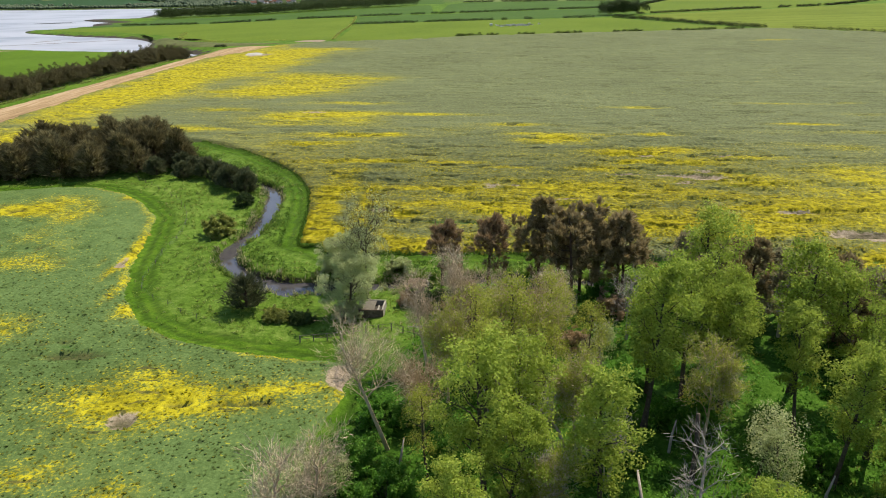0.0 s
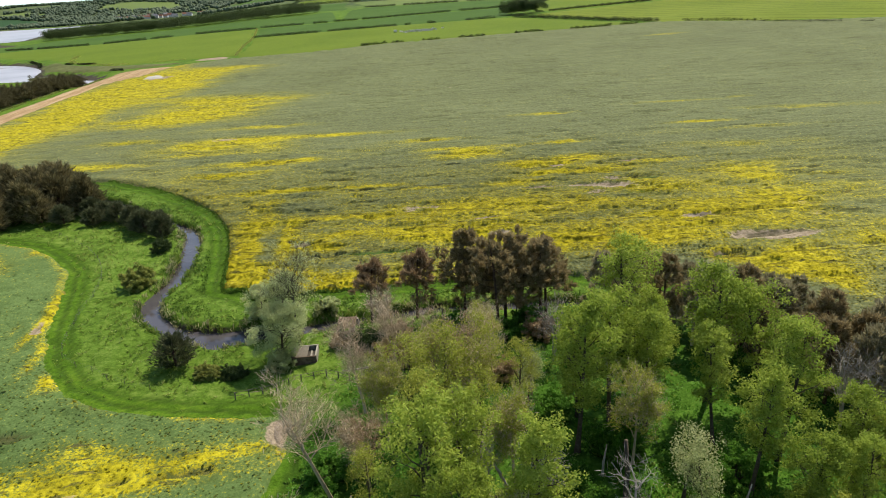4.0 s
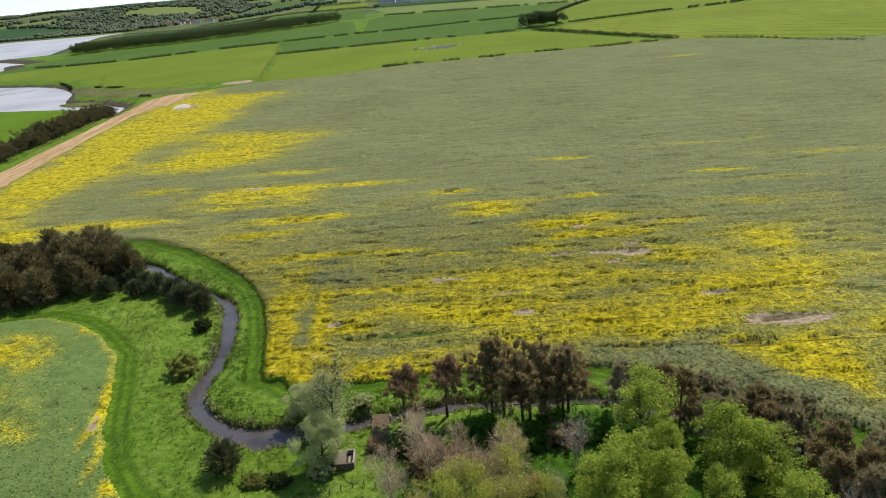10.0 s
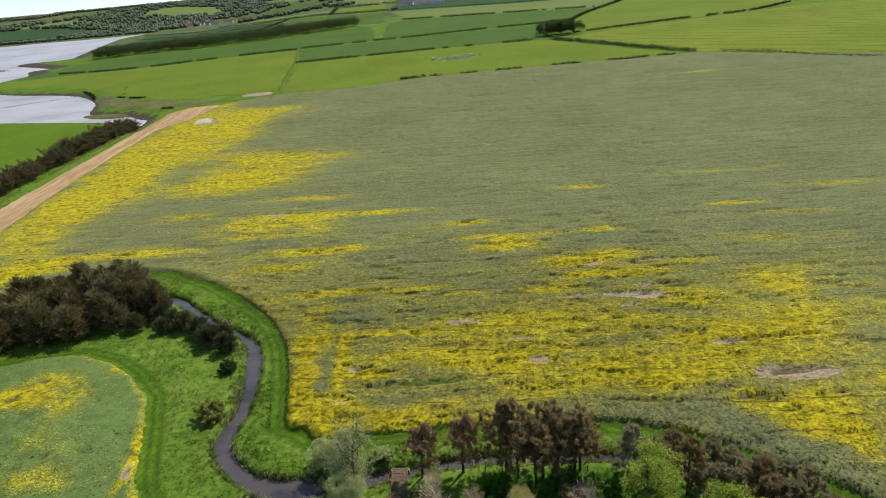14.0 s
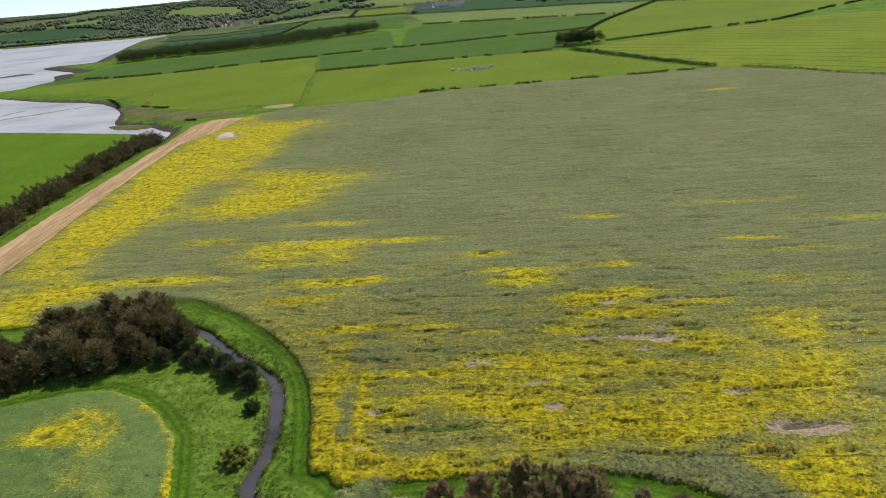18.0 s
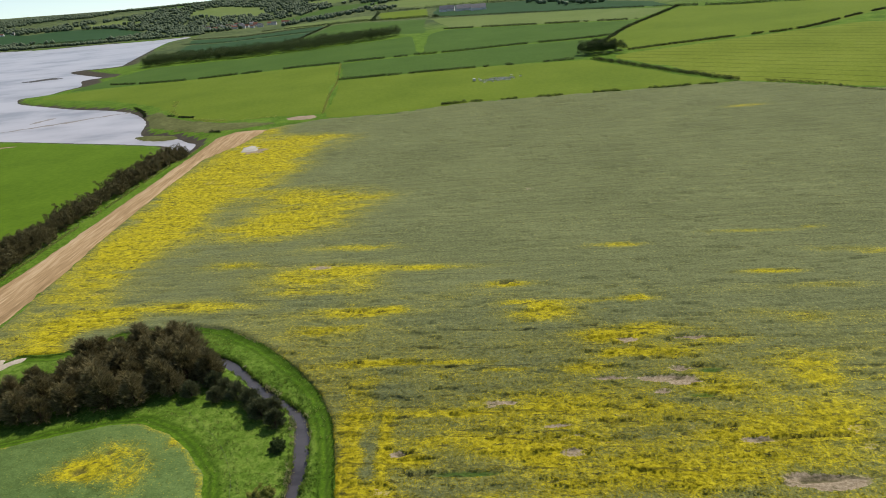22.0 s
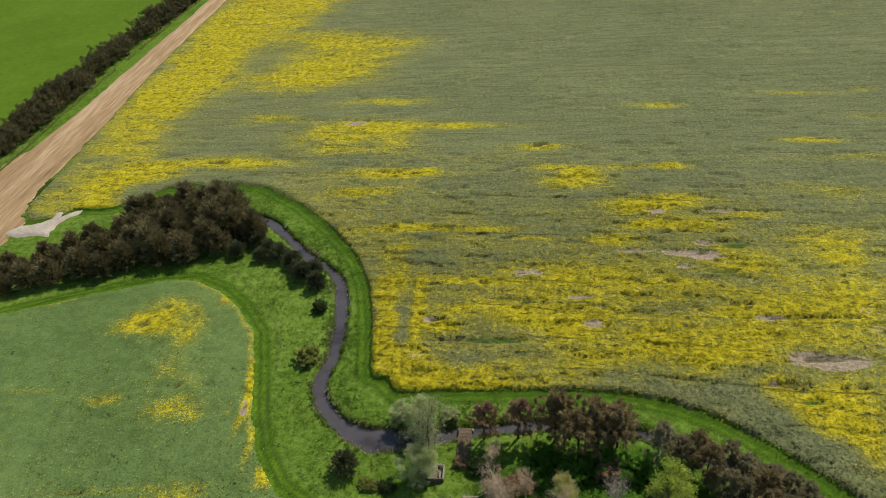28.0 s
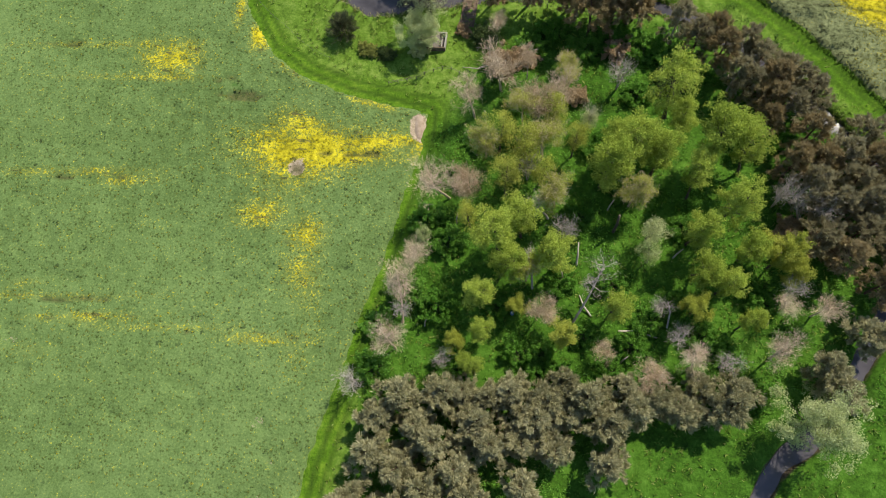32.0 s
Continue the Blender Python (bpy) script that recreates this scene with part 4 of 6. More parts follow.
NEAR_BLOOM = [(-92, 145.9, 8.9, 7.5, -1, 0.5), (-96.4, 142.7, 6.6, 3.7, -3, 0.45), (-82.9, 138.6, 4, 5.9, 0, 0.4), (-84.1, 125.4, 4.5, 5.3, 0, 0.25), (-75.7, 118.5, 3.5, 6, 0, 0.2), (-95.5, 114.9, 5, 2.2, -1, 0.3), (-78.7, 111.5, 5.6, 4.7, -1, 0.3), (-71.9, 110.2, 2.7, 3.6, 0, 0.35), (-77.1, 152.1, 1.9, 3, 0, 0.4), (-61.5, 125.6, 0.9, 6.1, 0, 0.6), (-60.2, 112.6, 1, 9.1, 0, 0.65), (-55.7, 100, 1.1, 5.4, 0, 0.6), (-51.1, 92.6, 1.4, 3.4, 0, 0.55), (-116, 118.2, 8.8, 0.8, 0, 0.25), (-101.8, 140.4, 6.3, 2.6, 0, 0.2)]
NEAR_BLOOM_SOUTH = [(-63.8, 111.9, 0.7, 2.7, 0, 0.3), (-67.1, 87.1, 6.4, 3.7, 1, 0.65), (-74.3, 81.9, 14.4, 0.8, 2, 0.3), (-39.3, 74.8, 5, 3, 3, 0.35), (-31.9, 70.4, 19.6, 4.7, 4, 0.3), (-37.9, 66.4, 8.8, 7, 0, 0.5), (-23.2, 70.8, 10.7, 1.2, 5, 0.45), (-27, 67, 8.6, 1.4, 4, 0.35), (-44.5, 54.5, 4.7, 2.7, 5, 0.45), (-34.4, 51.3, 3.8, 3, 0, 0.5), (-34.2, 43.4, 4.1, 5.1, 0, 0.25), (-84.9, 89.1, 17.1, 0.8, 3, 0.25), (-82.4, 60.9, 16.1, 1, 4, 0.3), (-70.3, 59.7, 6.7, 1.2, 5, 0.3), (-80.2, 36.2, 19.8, 0.8, 4, 0.35)]
NEAR_BLOOM_REST = [(-70.4, 33.1, 12.8, 1.1, 5, 0.35), (-85.1, 38.3, 4.4, 1.2, 5, 0.3), (-40.5, 31.6, 8.2, 1.2, 5, 0.35), (-57.5, 32.2, 14.7, 0.8, 5, 0.3), (-32.1, 30.3, 4, 7.9, 0, 0.15), (-83.9, 25.9, 6.6, 1.7, 5, 0.25)]
NEAR_PITS = [(-97.1, 142.3, 2.2, 1.7, 0, 1), (-81.4, 137.6, 1.2, 1.2, 0, 1), (-93.4, 149.1, 2.1, 1.2, -3, 0.8), (-94.7, 152.5, 2.3, 1.1, 0, 0.7), (-59.9, 111, 0.8, 2.3, 0, 0.8), (-62.2, 129.1, 0.8, 1.9, 0, 0.8), (-78.9, 119.2, 2.3, 0.8, 0, 0.6), (-109, 115.8, 7.2, 0.8, 0, 0.5), (-87.9, 134.9, 0.8, 9.5, 0, 0.4), (-38.4, 64.4, 1.6, 1.6, 0, 1.1), (-27.2, 67.7, 10.9, 0.8, 3, 1), (-51.5, 79, 6.2, 1.4, 1, 0.9), (-55.6, 82.1, 2.8, 1.2, 4, 0.8)]
NEAR_PITS_SOUTH = [(-90.9, 88.7, 10, 0.8, 2, 0.6), (-79.6, 59.6, 13.7, 0.8, 4, 0.6), (-75.9, 36, 13, 0.8, 5, 0.6), (-51, 31.7, 10.5, 0.8, 5, 0.6), (-44.4, 52.5, 2.3, 0.8, 3, 0.6)]
NEAR_BARE = [(-16.2, 74.2, 1.5, 2.6, 0, 1.5), (-38.4, 64.4, 1.7, 1.6, 0, 1.5), (-60.2, 112, 0.8, 3.5, 5, 0.8)]
NEAR_WEED = [(-57, 84, 8, 0.8, -35, 0.45), (-54, 81, 4, 1.4, -10, 0.4), (-88, 92, 14, 0.6, -8, 0.5)]


def crop_field(name, outline, xs, ys, material, head_material, label, tall, blooms, bares, weeds, rows, seed, loose, drawn=5.0, tips=(), dull=(), pits=(), rim=0.0):
    def summed(x, y, spots):
        return sum((s * blob(x, y, cx, cy, rx, ry, t) for cx, cy, rx, ry, t, s in spots), np.zeros(np.shape(x)))

    def turned(x, y):
        c, s = math.cos(radians(rows)), math.sin(radians(rows))
        return x * c + y * s, -x * s + y * c

    def lodged(x, y):
        u, v = turned(x, y)
        m = rough_field(u / drawn, v, 2.8, seed, 2) + 0.15 * np.clip(summed(x, y, blooms), 0, 1) * loose
        return step(0.66, 0.77, m) * step(0.25, 0.5, rough_field(x, y, 25, seed + 4) + 0.5 * summed(x, y, blooms))

    def bloom(x, y):
        u, v = turned(x, y)
        s = np.clip(summed(x, y, blooms), 0, 0.9)
        return s * np.clip(0.95 + 1.9 * (1 - 0.6 * step(0.55, 0.95, s)) * (rough_field(u / 2.2, v, 5, seed + 5, 4) - 0.5), 0.15, 2) + 0.12 * (rough_field(u / 5, v, 16, seed + 7) - 0.5) + 0.04 - 0.38 * summed(x, y, dull) + rim * np.exp(-(((inside(x, y, outline) - 0.7) / 0.9) ** 2)) * step(0.35, 0.6, rough_field(x, y, 9, seed + 8)) * step(62, 76, y)

    def bare(x, y):
        u, v = turned(x, y)
        return summed(x, y, bares) * (0.5 + 0.9 * rough_field(u / 3, v, 4, seed + 9, 3)) + 0.5 * lodged(x, y) * rough_field(x, y, 18, seed + 2)

    def pit(x, y):
        return step(0.28, 0.40, 1.25 * summed(x, y, pits) * (rough_field(x, y, 2.2, seed + 6, 2) - 0.06))

    def top(x, y):
        e = inside(x, y, outline) + 0.7 * (rough_field(x, y, 2.5, seed + 3) - 0.5)
        h = tall * (0.45 + (1.0 - 0.75 * step(190, 290, y)) * loose * (0.7 * rough_field(x, y, 1.8, seed + 1, 3) + 0.18) + 0.25 * step(190, 290, y)) * step(-0.1, 0.7, e)
        h *= 1 - 0.6 * np.clip(np.maximum(step(0.4, 0.65, bare(x, y)), lodged(x, y)), 0, 1)
        h *= 1 - 0.92 * pit(x, y)
        h *= 1 - 0.5 * step(0.4, 0.7, summed(x, y, weeds))
        return ground(x, y) + h - 0.9 * (1 - step(-1.4, 0, e))

    ob = grid_sheet(name, xs, ys, top, material, lambda x, y: inside(x, y, outline) > -1.6,
                    {"bloom": bloom, "bare": bare, "pit": pit, "weed": lambda x, y: summed(x, y, weeds)})
    # flower heads and pods that stand out of the canopy
    x0, x1, y0, y1, count = tips
    r = np.random.default_rng(seed)
    px, py = r.uniform(x0, x1, count), r.uniform(y0, y1, count)
    fade = (1 - step(0.5 * (y0 + y1), y1, py)) * (1 - step(0.6 * x1 + 0.4 * x0, x1 + 1, px) * (x1 > 0))
    good = (inside(px, py, outline) > 0.3) & (bare(px, py) < 0.4) & (r.uniform(0, 1, count) < fade)
    px, py = px[good], py[good]
    n = len(px)
    at = np.stack([px, py, top(px, py) + r.uniform(-0.02, 0.10, n)], 1)
    up = np.stack([r.normal(0, 0.14, n), r.normal(0.06, 0.14, n), np.ones(n)], 1)
    up /= np.linalg.norm(up, axis=1, keepdims=True)
    a = np.cross(up, r.normal(0, 1, (n, 3)))
    a /= np.linalg.norm(a, axis=1, keepdims=True)
    b = np.cross(up, a)
    s = r.uniform(0.13, 0.28, (n, 1))
    verts = np.stack([at - a * s, at + b * s * 0.7 - up * 0.05, at + a * s, at - b * s * 0.7 - up * 0.05], 1).reshape(-1, 3)
    k = np.arange(n)[:, None] * 4
    me = mesh_of("crop_heads", verts, np.concatenate([k + [0, 1, 2], k + [0, 2, 3]], 1).reshape(-1, 3), head_material)
    for key, of in (("bloom", lambda x, y: bloom(x, y) + 0.16), ("bare", lambda x, y: 0 * x), ("pit", lambda x, y: 0 * x), ("weed", lambda x, y: summed(x, y, weeds))):
        me.attributes.new(key, "FLOAT", "POINT").data.foreach_set("value", np.repeat(np.asarray(of(px, py), np.float32), 4))
    tagged(new("crop_heads", me), "flower heads and pods of the rape crop", "crop", kind="stuff")
    return tagged(ob, label, "crop", kind="stuff")


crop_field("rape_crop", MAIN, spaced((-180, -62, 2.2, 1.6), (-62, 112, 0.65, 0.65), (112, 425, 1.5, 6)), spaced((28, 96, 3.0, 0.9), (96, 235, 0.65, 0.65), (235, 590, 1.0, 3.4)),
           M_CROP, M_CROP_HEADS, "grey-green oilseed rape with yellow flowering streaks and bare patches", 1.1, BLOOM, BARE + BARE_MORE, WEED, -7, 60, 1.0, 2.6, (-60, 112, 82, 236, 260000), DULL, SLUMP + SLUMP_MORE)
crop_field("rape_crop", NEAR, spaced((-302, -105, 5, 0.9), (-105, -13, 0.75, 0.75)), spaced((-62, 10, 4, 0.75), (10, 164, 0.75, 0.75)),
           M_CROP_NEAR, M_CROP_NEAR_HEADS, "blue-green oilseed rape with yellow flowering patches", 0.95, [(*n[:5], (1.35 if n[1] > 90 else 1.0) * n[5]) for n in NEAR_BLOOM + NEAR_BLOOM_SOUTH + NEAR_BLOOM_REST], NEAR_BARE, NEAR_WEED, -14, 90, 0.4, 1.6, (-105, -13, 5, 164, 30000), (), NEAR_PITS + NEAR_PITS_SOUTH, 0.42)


# ---- trees ----
class Soup:
    """Verts and faces that become one mesh."""

    def __init__(self):
        self.verts, self.faces, self.count = [], [], 0

    def take(self, verts, faces):
        self.verts.append(np.asarray(verts, float))
        self.faces += [tuple(int(i) + self.count for i in f) for f in faces]
        self.count += len(verts)

    def data(self):
        return np.concatenate(self.verts), self.faces


def tube(soup, points, radii, sides):
    points = np.asarray(points, float)
    n = len(points)
    run = np.gradient(points, axis=0)
    run /= np.linalg.norm(run, axis=1, keepdims=True) + 1e-9
    ref = np.array([0.31, 0.95, 0.02])
    u = np.cross(run, ref)
    u /= np.linalg.norm(u, axis=1, keepdims=True) + 1e-9
    v = np.cross(run, u)
    a = np.arange(sides) * 2 * np.pi / sides
    rings = points[:, None] + np.asarray(radii)[:, None, None] * (np.cos(a)[None, :, None] * u[:, None] + np.sin(a)[None, :, None] * v[:, None])
    faces = [(i * sides + k, i * sides + (k + 1) % sides, (i + 1) * sides + (k + 1) % sides, (i + 1) * sides + k) for i in range(n - 1) for k in range(sides)]
    soup.take(rings.reshape(-1, 3), faces + [tuple(range((n - 1) * sides, n * sides))])


def limb(soup, rng, start, way, length, radius, depth, tips, kids, rise, wobble, sides=5, last=0.25):
    """A branch that bends, thins out and forks."""
    n = 5 if depth else 4
    pts, d = [np.array(start, float)], np.array(way, float)
    for _ in range(n):
        d = d + rng.normal(0, wobble, 3) + np.array([0, 0, rise])
        d /= np.linalg.norm(d)
        pts.append(pts[-1] + d * length / n)
    tube(soup, pts, np.linspace(radius, radius * last, n + 1), max(3, sides))
    if depth == 0:
        tips.append((pts[-1], d))
        tips.append((pts[-2], d))
        return
    for k in range(kids[0]):
        t = rng.uniform(0.35, 1.0) * n
        i = min(int(t), n - 1)
        at = pts[i] + (pts[i + 1] - pts[i]) * (t - i)
        side = rng.normal(0, 1, 3)
        side -= d * (side @ d)
        side /= np.linalg.norm(side) + 1e-9
        out = d * rng.uniform(0.4, 0.9) + side * rng.uniform(0.6, 1.0)
        limb(soup, rng, at, out / np.linalg.norm(out), length * rng.uniform(0.45, 0.7), radius * 0.5 * (1 - 0.4 * t / n), depth - 1, tips, kids[1:], rise, wobble * 1.2, sides - 1, last)
    tips.append((pts[-1], d))


def leaves(rng, centres, spread, each, size, flat=0.6, droop=0.0):
    """Small folded leaves, thickly set round the centres."""
    centres = np.repeat(np.asarray(centres, float), each, 0)
    n = len(centres)
    off = rng.normal(0, 1, (n, 3))
    off *= (spread * rng.uniform(0.25, 1.0, (n, 1)) ** 0.6) / (np.linalg.norm(off, axis=1, keepdims=True) + 1e-9)
    off[:, 2] = off[:, 2] * flat - droop * np.abs(rng.normal(0, 1, n))
    c = centres + off
    normal = rng.normal(0, 0.95, (n, 3)) + 0.5 * off / max(spread, 0.1) + np.array([0, 0, 0.8])
    normal /= np.linalg.norm(normal, axis=1, keepdims=True)
    a = np.cross(normal, rng.normal(0, 1, (n, 3)))
    a /= np.linalg.norm(a, axis=1, keepdims=True) + 1e-9
    b = np.cross(normal, a)
    s = size * rng.uniform(0.6, 1.35, (n, 1))
    verts = np.stack([c - a * s, c + b * s * 0.45 + normal * s * 0.15, c + a * s, c - b * s * 0.45 + normal * s * 0.15], 1).reshape(-1, 3)
    k = np.arange(n)[:, None] * 4
    faces = np.concatenate([k + [0, 1, 2], k + [0, 2, 3]], 1).reshape(-1, 3)
    # the two halves share their spine, so that a leaf is one island
    return verts, faces


def sprays(rng, starts, ways, lengths, width, each, stray=0.55):
    """Needled twigs: narrow tapering blades along the branch tips."""
    starts, ways = np.repeat(np.asarray(starts, float), each, 0), np.repeat(np.asarray(ways, float), each, 0)
    n = len(starts)
    d = ways + rng.normal(0, stray, (n, 3))
    d /= np.linalg.norm(d, axis=1, keepdims=True)
    at = starts + rng.normal(0, 0.22, (n, 3)) * lengths
    side = np.cross(d, rng.normal(0, 1, (n, 3)))
    side /= np.linalg.norm(side, axis=1, keepdims=True) + 1e-9
    s = lengths * rng.uniform(0.5, 1.2, (n, 1))
    w = width * rng.uniform(0.6, 1.3, (n, 1))
    verts = np.stack([at, at + d * s * 0.45 + side * w, at + d * s, at + d * s * 0.45 - side * w], 1).reshape(-1, 3)
    k = np.arange(n)[:, None] * 4
    return verts, np.concatenate([k + [0, 1, 2], k + [0, 2, 3]], 1).reshape(-1, 3)


def tree(name, label, category, group, trunk, crown, bark, leaf):
    ob = thing(name, (0, 0, 0), label, category, group)
    part("trunk", trunk, bark, ob)
    if crown is not None:
        part("crown", crown, leaf, ob)
    return ob


def broadleaf(seed, height, radius, thick, leaf, label, size=0.15, each=30, base=0.34, name="broadleaf_tree", bark=None, crown_spread=0.7):
    rng, soup, tips = np.random.default_rng(seed), Soup(), []
    lean = rng.normal(0, 0.05, 2)
    n = 8
    pts = [np.array([lean[0] * height * t + 0.25 * math.sin(3 * t + seed), lean[1] * height * t + 0.25 * math.cos(2.3 * t + seed) - 0.25, height * 0.86 * t]) for t in np.linspace(0, 1, n)]
    pts[0][2] = -0.4
    tube(soup, pts, [thick * (1.35 if i == 0 else 1 - 0.86 * i / n) for i in range(n)], 7)
    for k in range(19):
        t = base + (0.99 - base) * (k + rng.uniform(0, 1)) / 19
        i = min(int(t * (n - 1)), n - 2)
        at = pts[i] + (pts[i + 1] - pts[i]) * (t * (n - 1) - i)
        a = k * 2.4 + rng.uniform(-0.4, 0.4)
        reach = radius * (0.5 + 0.5 * math.sin(math.pi * ((t - base) / (1 - base)) ** 0.8)) * rng.uniform(0.7, 1.2)
        limb(soup, rng, at, (math.cos(a) * 0.8, math.sin(a) * 0.8, 0.35 + 0.5 * t), max(reach, 0.9), thick * 0.4 * (1.1 - t * 0.7), 2, tips, (3, 2), 0.07, 0.2, 5)
    centres = np.array([p for p, _ in tips])
    centres = centres + rng.normal(0, 0.25, centres.shape)
    return tree(name, label, "tree", "trees of the copse", soup.data(), leaves(rng, centres, crown_spread, each, size, 0.75), bark or M_BARK, leaf)


def pine(seed, height, radius, leaf, label, base=0.45, name="pine_tree", each=26, bark=None):
    rng, soup, tips = np.random.default_rng(seed), Soup(), []
    n = 8
    bow = rng.normal(0, 0.5, 2)
    pts = [np.array([bow[0] * t * t, bow[1] * t * t, height * 0.95 * t]) for t in np.linspace(0, 1, n)]
    pts[0][2] = -0.4
    tube(soup, pts, [0.24 * (1.2 - 0.95 * i / n) for i in range(n)], 6)
    for k in range(22):
        t = base + (1 - base) * (k + rng.uniform(0, 1)) / 22
        i = min(int(t * (n - 1)), n - 2)
        at = pts[i] + (pts[i + 1] - pts[i]) * (t * (n - 1) - i)
        a = k * 2.4 + rng.uniform(-0.5, 0.5)
        reach = radius * (1.05 - 0.75 * ((t - base) / (1 - base)) ** 1.6) * rng.uniform(0.55, 1.1)
        limb(soup, rng, at, (math.cos(a), math.sin(a), 0.18), reach, 0.075, 1, tips, (4,), 0.05, 0.16, 4)
    starts, ways = np.array([p for p, _ in tips]), np.array([d + np.array([0, 0, 0.5]) for _, d in tips])
    return tree(name, label, "tree", "pines along the stream", soup.data(), sprays(rng, starts, ways, 0.8, 0.075, int(each * 1.9)), bark or M_PINE_BARK, leaf)


def spruce(seed, height, radius, label, leaf=None, name="spruce_tree"):
    """A dense dark conifer: plume-like shoots that lean out and up, down to the ground."""
    rng, soup, starts, ways = np.random.default_rng(seed), Soup(), [], []
    tops = [(0, 0, 1.0)] + [(rng.normal(0, 0.2 * radius), rng.normal(0, 0.2 * radius), rng.uniform(0.72, 0.95)) for _ in range(3)]
    for ox, oy, q in tops:
        tube(soup, [(0, 0, -0.3), (0.5 * ox, 0.5 * oy, height * 0.35), (ox, oy, height * q * 0.95)], [0.2, 0.13, 0.03], 5)
    for k in range(int(30 * height)):
        ox, oy, q = tops[rng.integers(0, len(tops))]
        t = rng.uniform(0, 1) ** 0.85
        a, z = rng.uniform(0, 6.283), height * q * (0.03 + 0.95 * t)
        env = radius * (0.78 + 0.22 * min(1, t / 0.2)) * (1 - t**2.4) ** 0.8 + 0.15
        reach = env * rng.uniform(0.5, 1.22)
        way = np.array([math.cos(a), math.sin(a), 0.15 + 0.75 * t + rng.normal(0, 0.15)])
        foot = np.array([ox * t, oy * t, max(z - 0.3 * reach, 0.2)])
        tip = foot + np.array([math.cos(a), math.sin(a), 0.0]) * reach + np.array([0, 0, 0.45 * reach])
        if k % 3 == 0:
            tube(soup, [foot, tip], [0.035, 0.012], 3)
        for u in (0.55, 0.8, 1.0):
            starts.append(foot + (tip - foot) * u)
            ways.append(way + np.array([0, 0, 0.25]))
    return tree(name, label, "tree", "trees of the plantation", soup.data(), sprays(rng, starts, ways, min(1.5, 0.16 * height), min(0.11, 0.012 * height), 6 if height > 6 else 12, 0.34), M_PINE_BARK, leaf or M_SPRUCE)


def bare_tree(seed, height, radius, label, bark, leaf=None, lean=0.0, name="bare_tree", depth=2, each=3, stems=1, towards=None):
    rng, soup, tips = np.random.default_rng(seed), Soup(), []
    for s in range(stems):
        n, a0 = 7, rng.uniform(0, 6.28) if towards is None else radians(towards)
        out = np.array([math.cos(a0), math.sin(a0)]) * (0.10 * height if stems > 1 else lean * height)
        pts = [np.array([out[0] * t + 0.2 * math.sin(4 * t + seed + s), out[1] * t, height * 0.8 * t]) for t in np.linspace(0, 1, n)]
        pts[0][2] = -0.4
        tube(soup, pts, [(0.2 if stems == 1 else 0.12) * (1.25 - 1.0 * i / n) for i in range(n)], 6)
        for k in range(14 if stems == 1 else 8):
            t = rng.uniform(0.4, 1.0)
            i = min(int(t * (n - 1)), n - 2)
            at = pts[i] + (pts[i + 1] - pts[i]) * (t * (n - 1) - i)
            a = k * 2.4 + rng.uniform(-0.5, 0.5)
            limb(soup, rng, at, (0.75 * math.cos(a), 0.75 * math.sin(a), 0.75), radius * rng.uniform(0.7, 1.15), 0.085, depth, tips, (5, 5, 3), 0.10, 0.18, 4, 0.35)
    ob = tree(name, label, "tree", "bare trees of the copse", soup.data(), leaves(rng, [p for p, _ in tips], 0.6, each, 0.13, 0.8) if leaf else None, bark, leaf)
    part("twig_mass", sprays(rng, [p for p, _ in tips], [d + np.array([0, 0, 0.3]) for _, d in tips], 1.15, 0.018, 3), bark, ob)
    return ob


def bush(seed, height, radius, leaf, label, name="bush", each=40, size=0.2):
    rng, soup, tips = np.random.default_rng(seed), Soup(), []
    for k in range(26):
        a, e = k * 2.4, rng.uniform(0.15, 1.2)
        limb(soup, rng, (0.15 * math.cos(a), 0.15 * math.sin(a), -0.1), (math.cos(a) * math.cos(e), math.sin(a) * math.cos(e), math.sin(e)), (radius * math.cos(e) + height * math.sin(e)) * rng.uniform(0.7, 0.98), 0.05, 1, tips, (3,), 0.04, 0.12, 4)
    centres = np.array([p for p, _ in tips])
    data = leaves(rng, centres, 0.5 if radius < 3 else 0.8, each, size, 0.8)
    ob = thing(name, (0, 0, 0), label, "bush", "bushes of the meadow")
    part("branchwork", soup.data(), M_BARK, ob)
    part("foliage", data, leaf, ob)
    return ob


def height_at(x, y):
    return float(land(np.array([x]), np.array([y]))[0])


TURNS = random.Random(7)


def plant(protos, spots):
    """Stands trees at places (x, y, size); the first of each kind are the made ones themselves."""
    for i, (x, y, s) in enumerate(spots):
        proto = protos[i % len(protos)]
        m = Matrix.LocRotScale((x, y, height_at(x, y) - 0.05), Euler((0, 0, TURNS.uniform(0, 6.28))), (s, s, s * TURNS.uniform(0.93, 1.08)))
        if i < len(protos):
            proto.matrix_basis = m
        else:
            c = copy_thing(proto, Matrix.Identity(4))
            c.matrix_basis = m


def spots_in(outline, count, seed):
    outline = np.array(outline, float)
    r = np.random.default_rng(seed)
    x, y = r.uniform(*np.stack([outline.min(0)[:1], outline.max(0)[:1]]).ravel(), count), r.uniform(outline[:, 1].min(), outline[:, 1].max(), count)
    good = inside(x, y, outline) > 0
    return list(zip(x[good], y[good]))


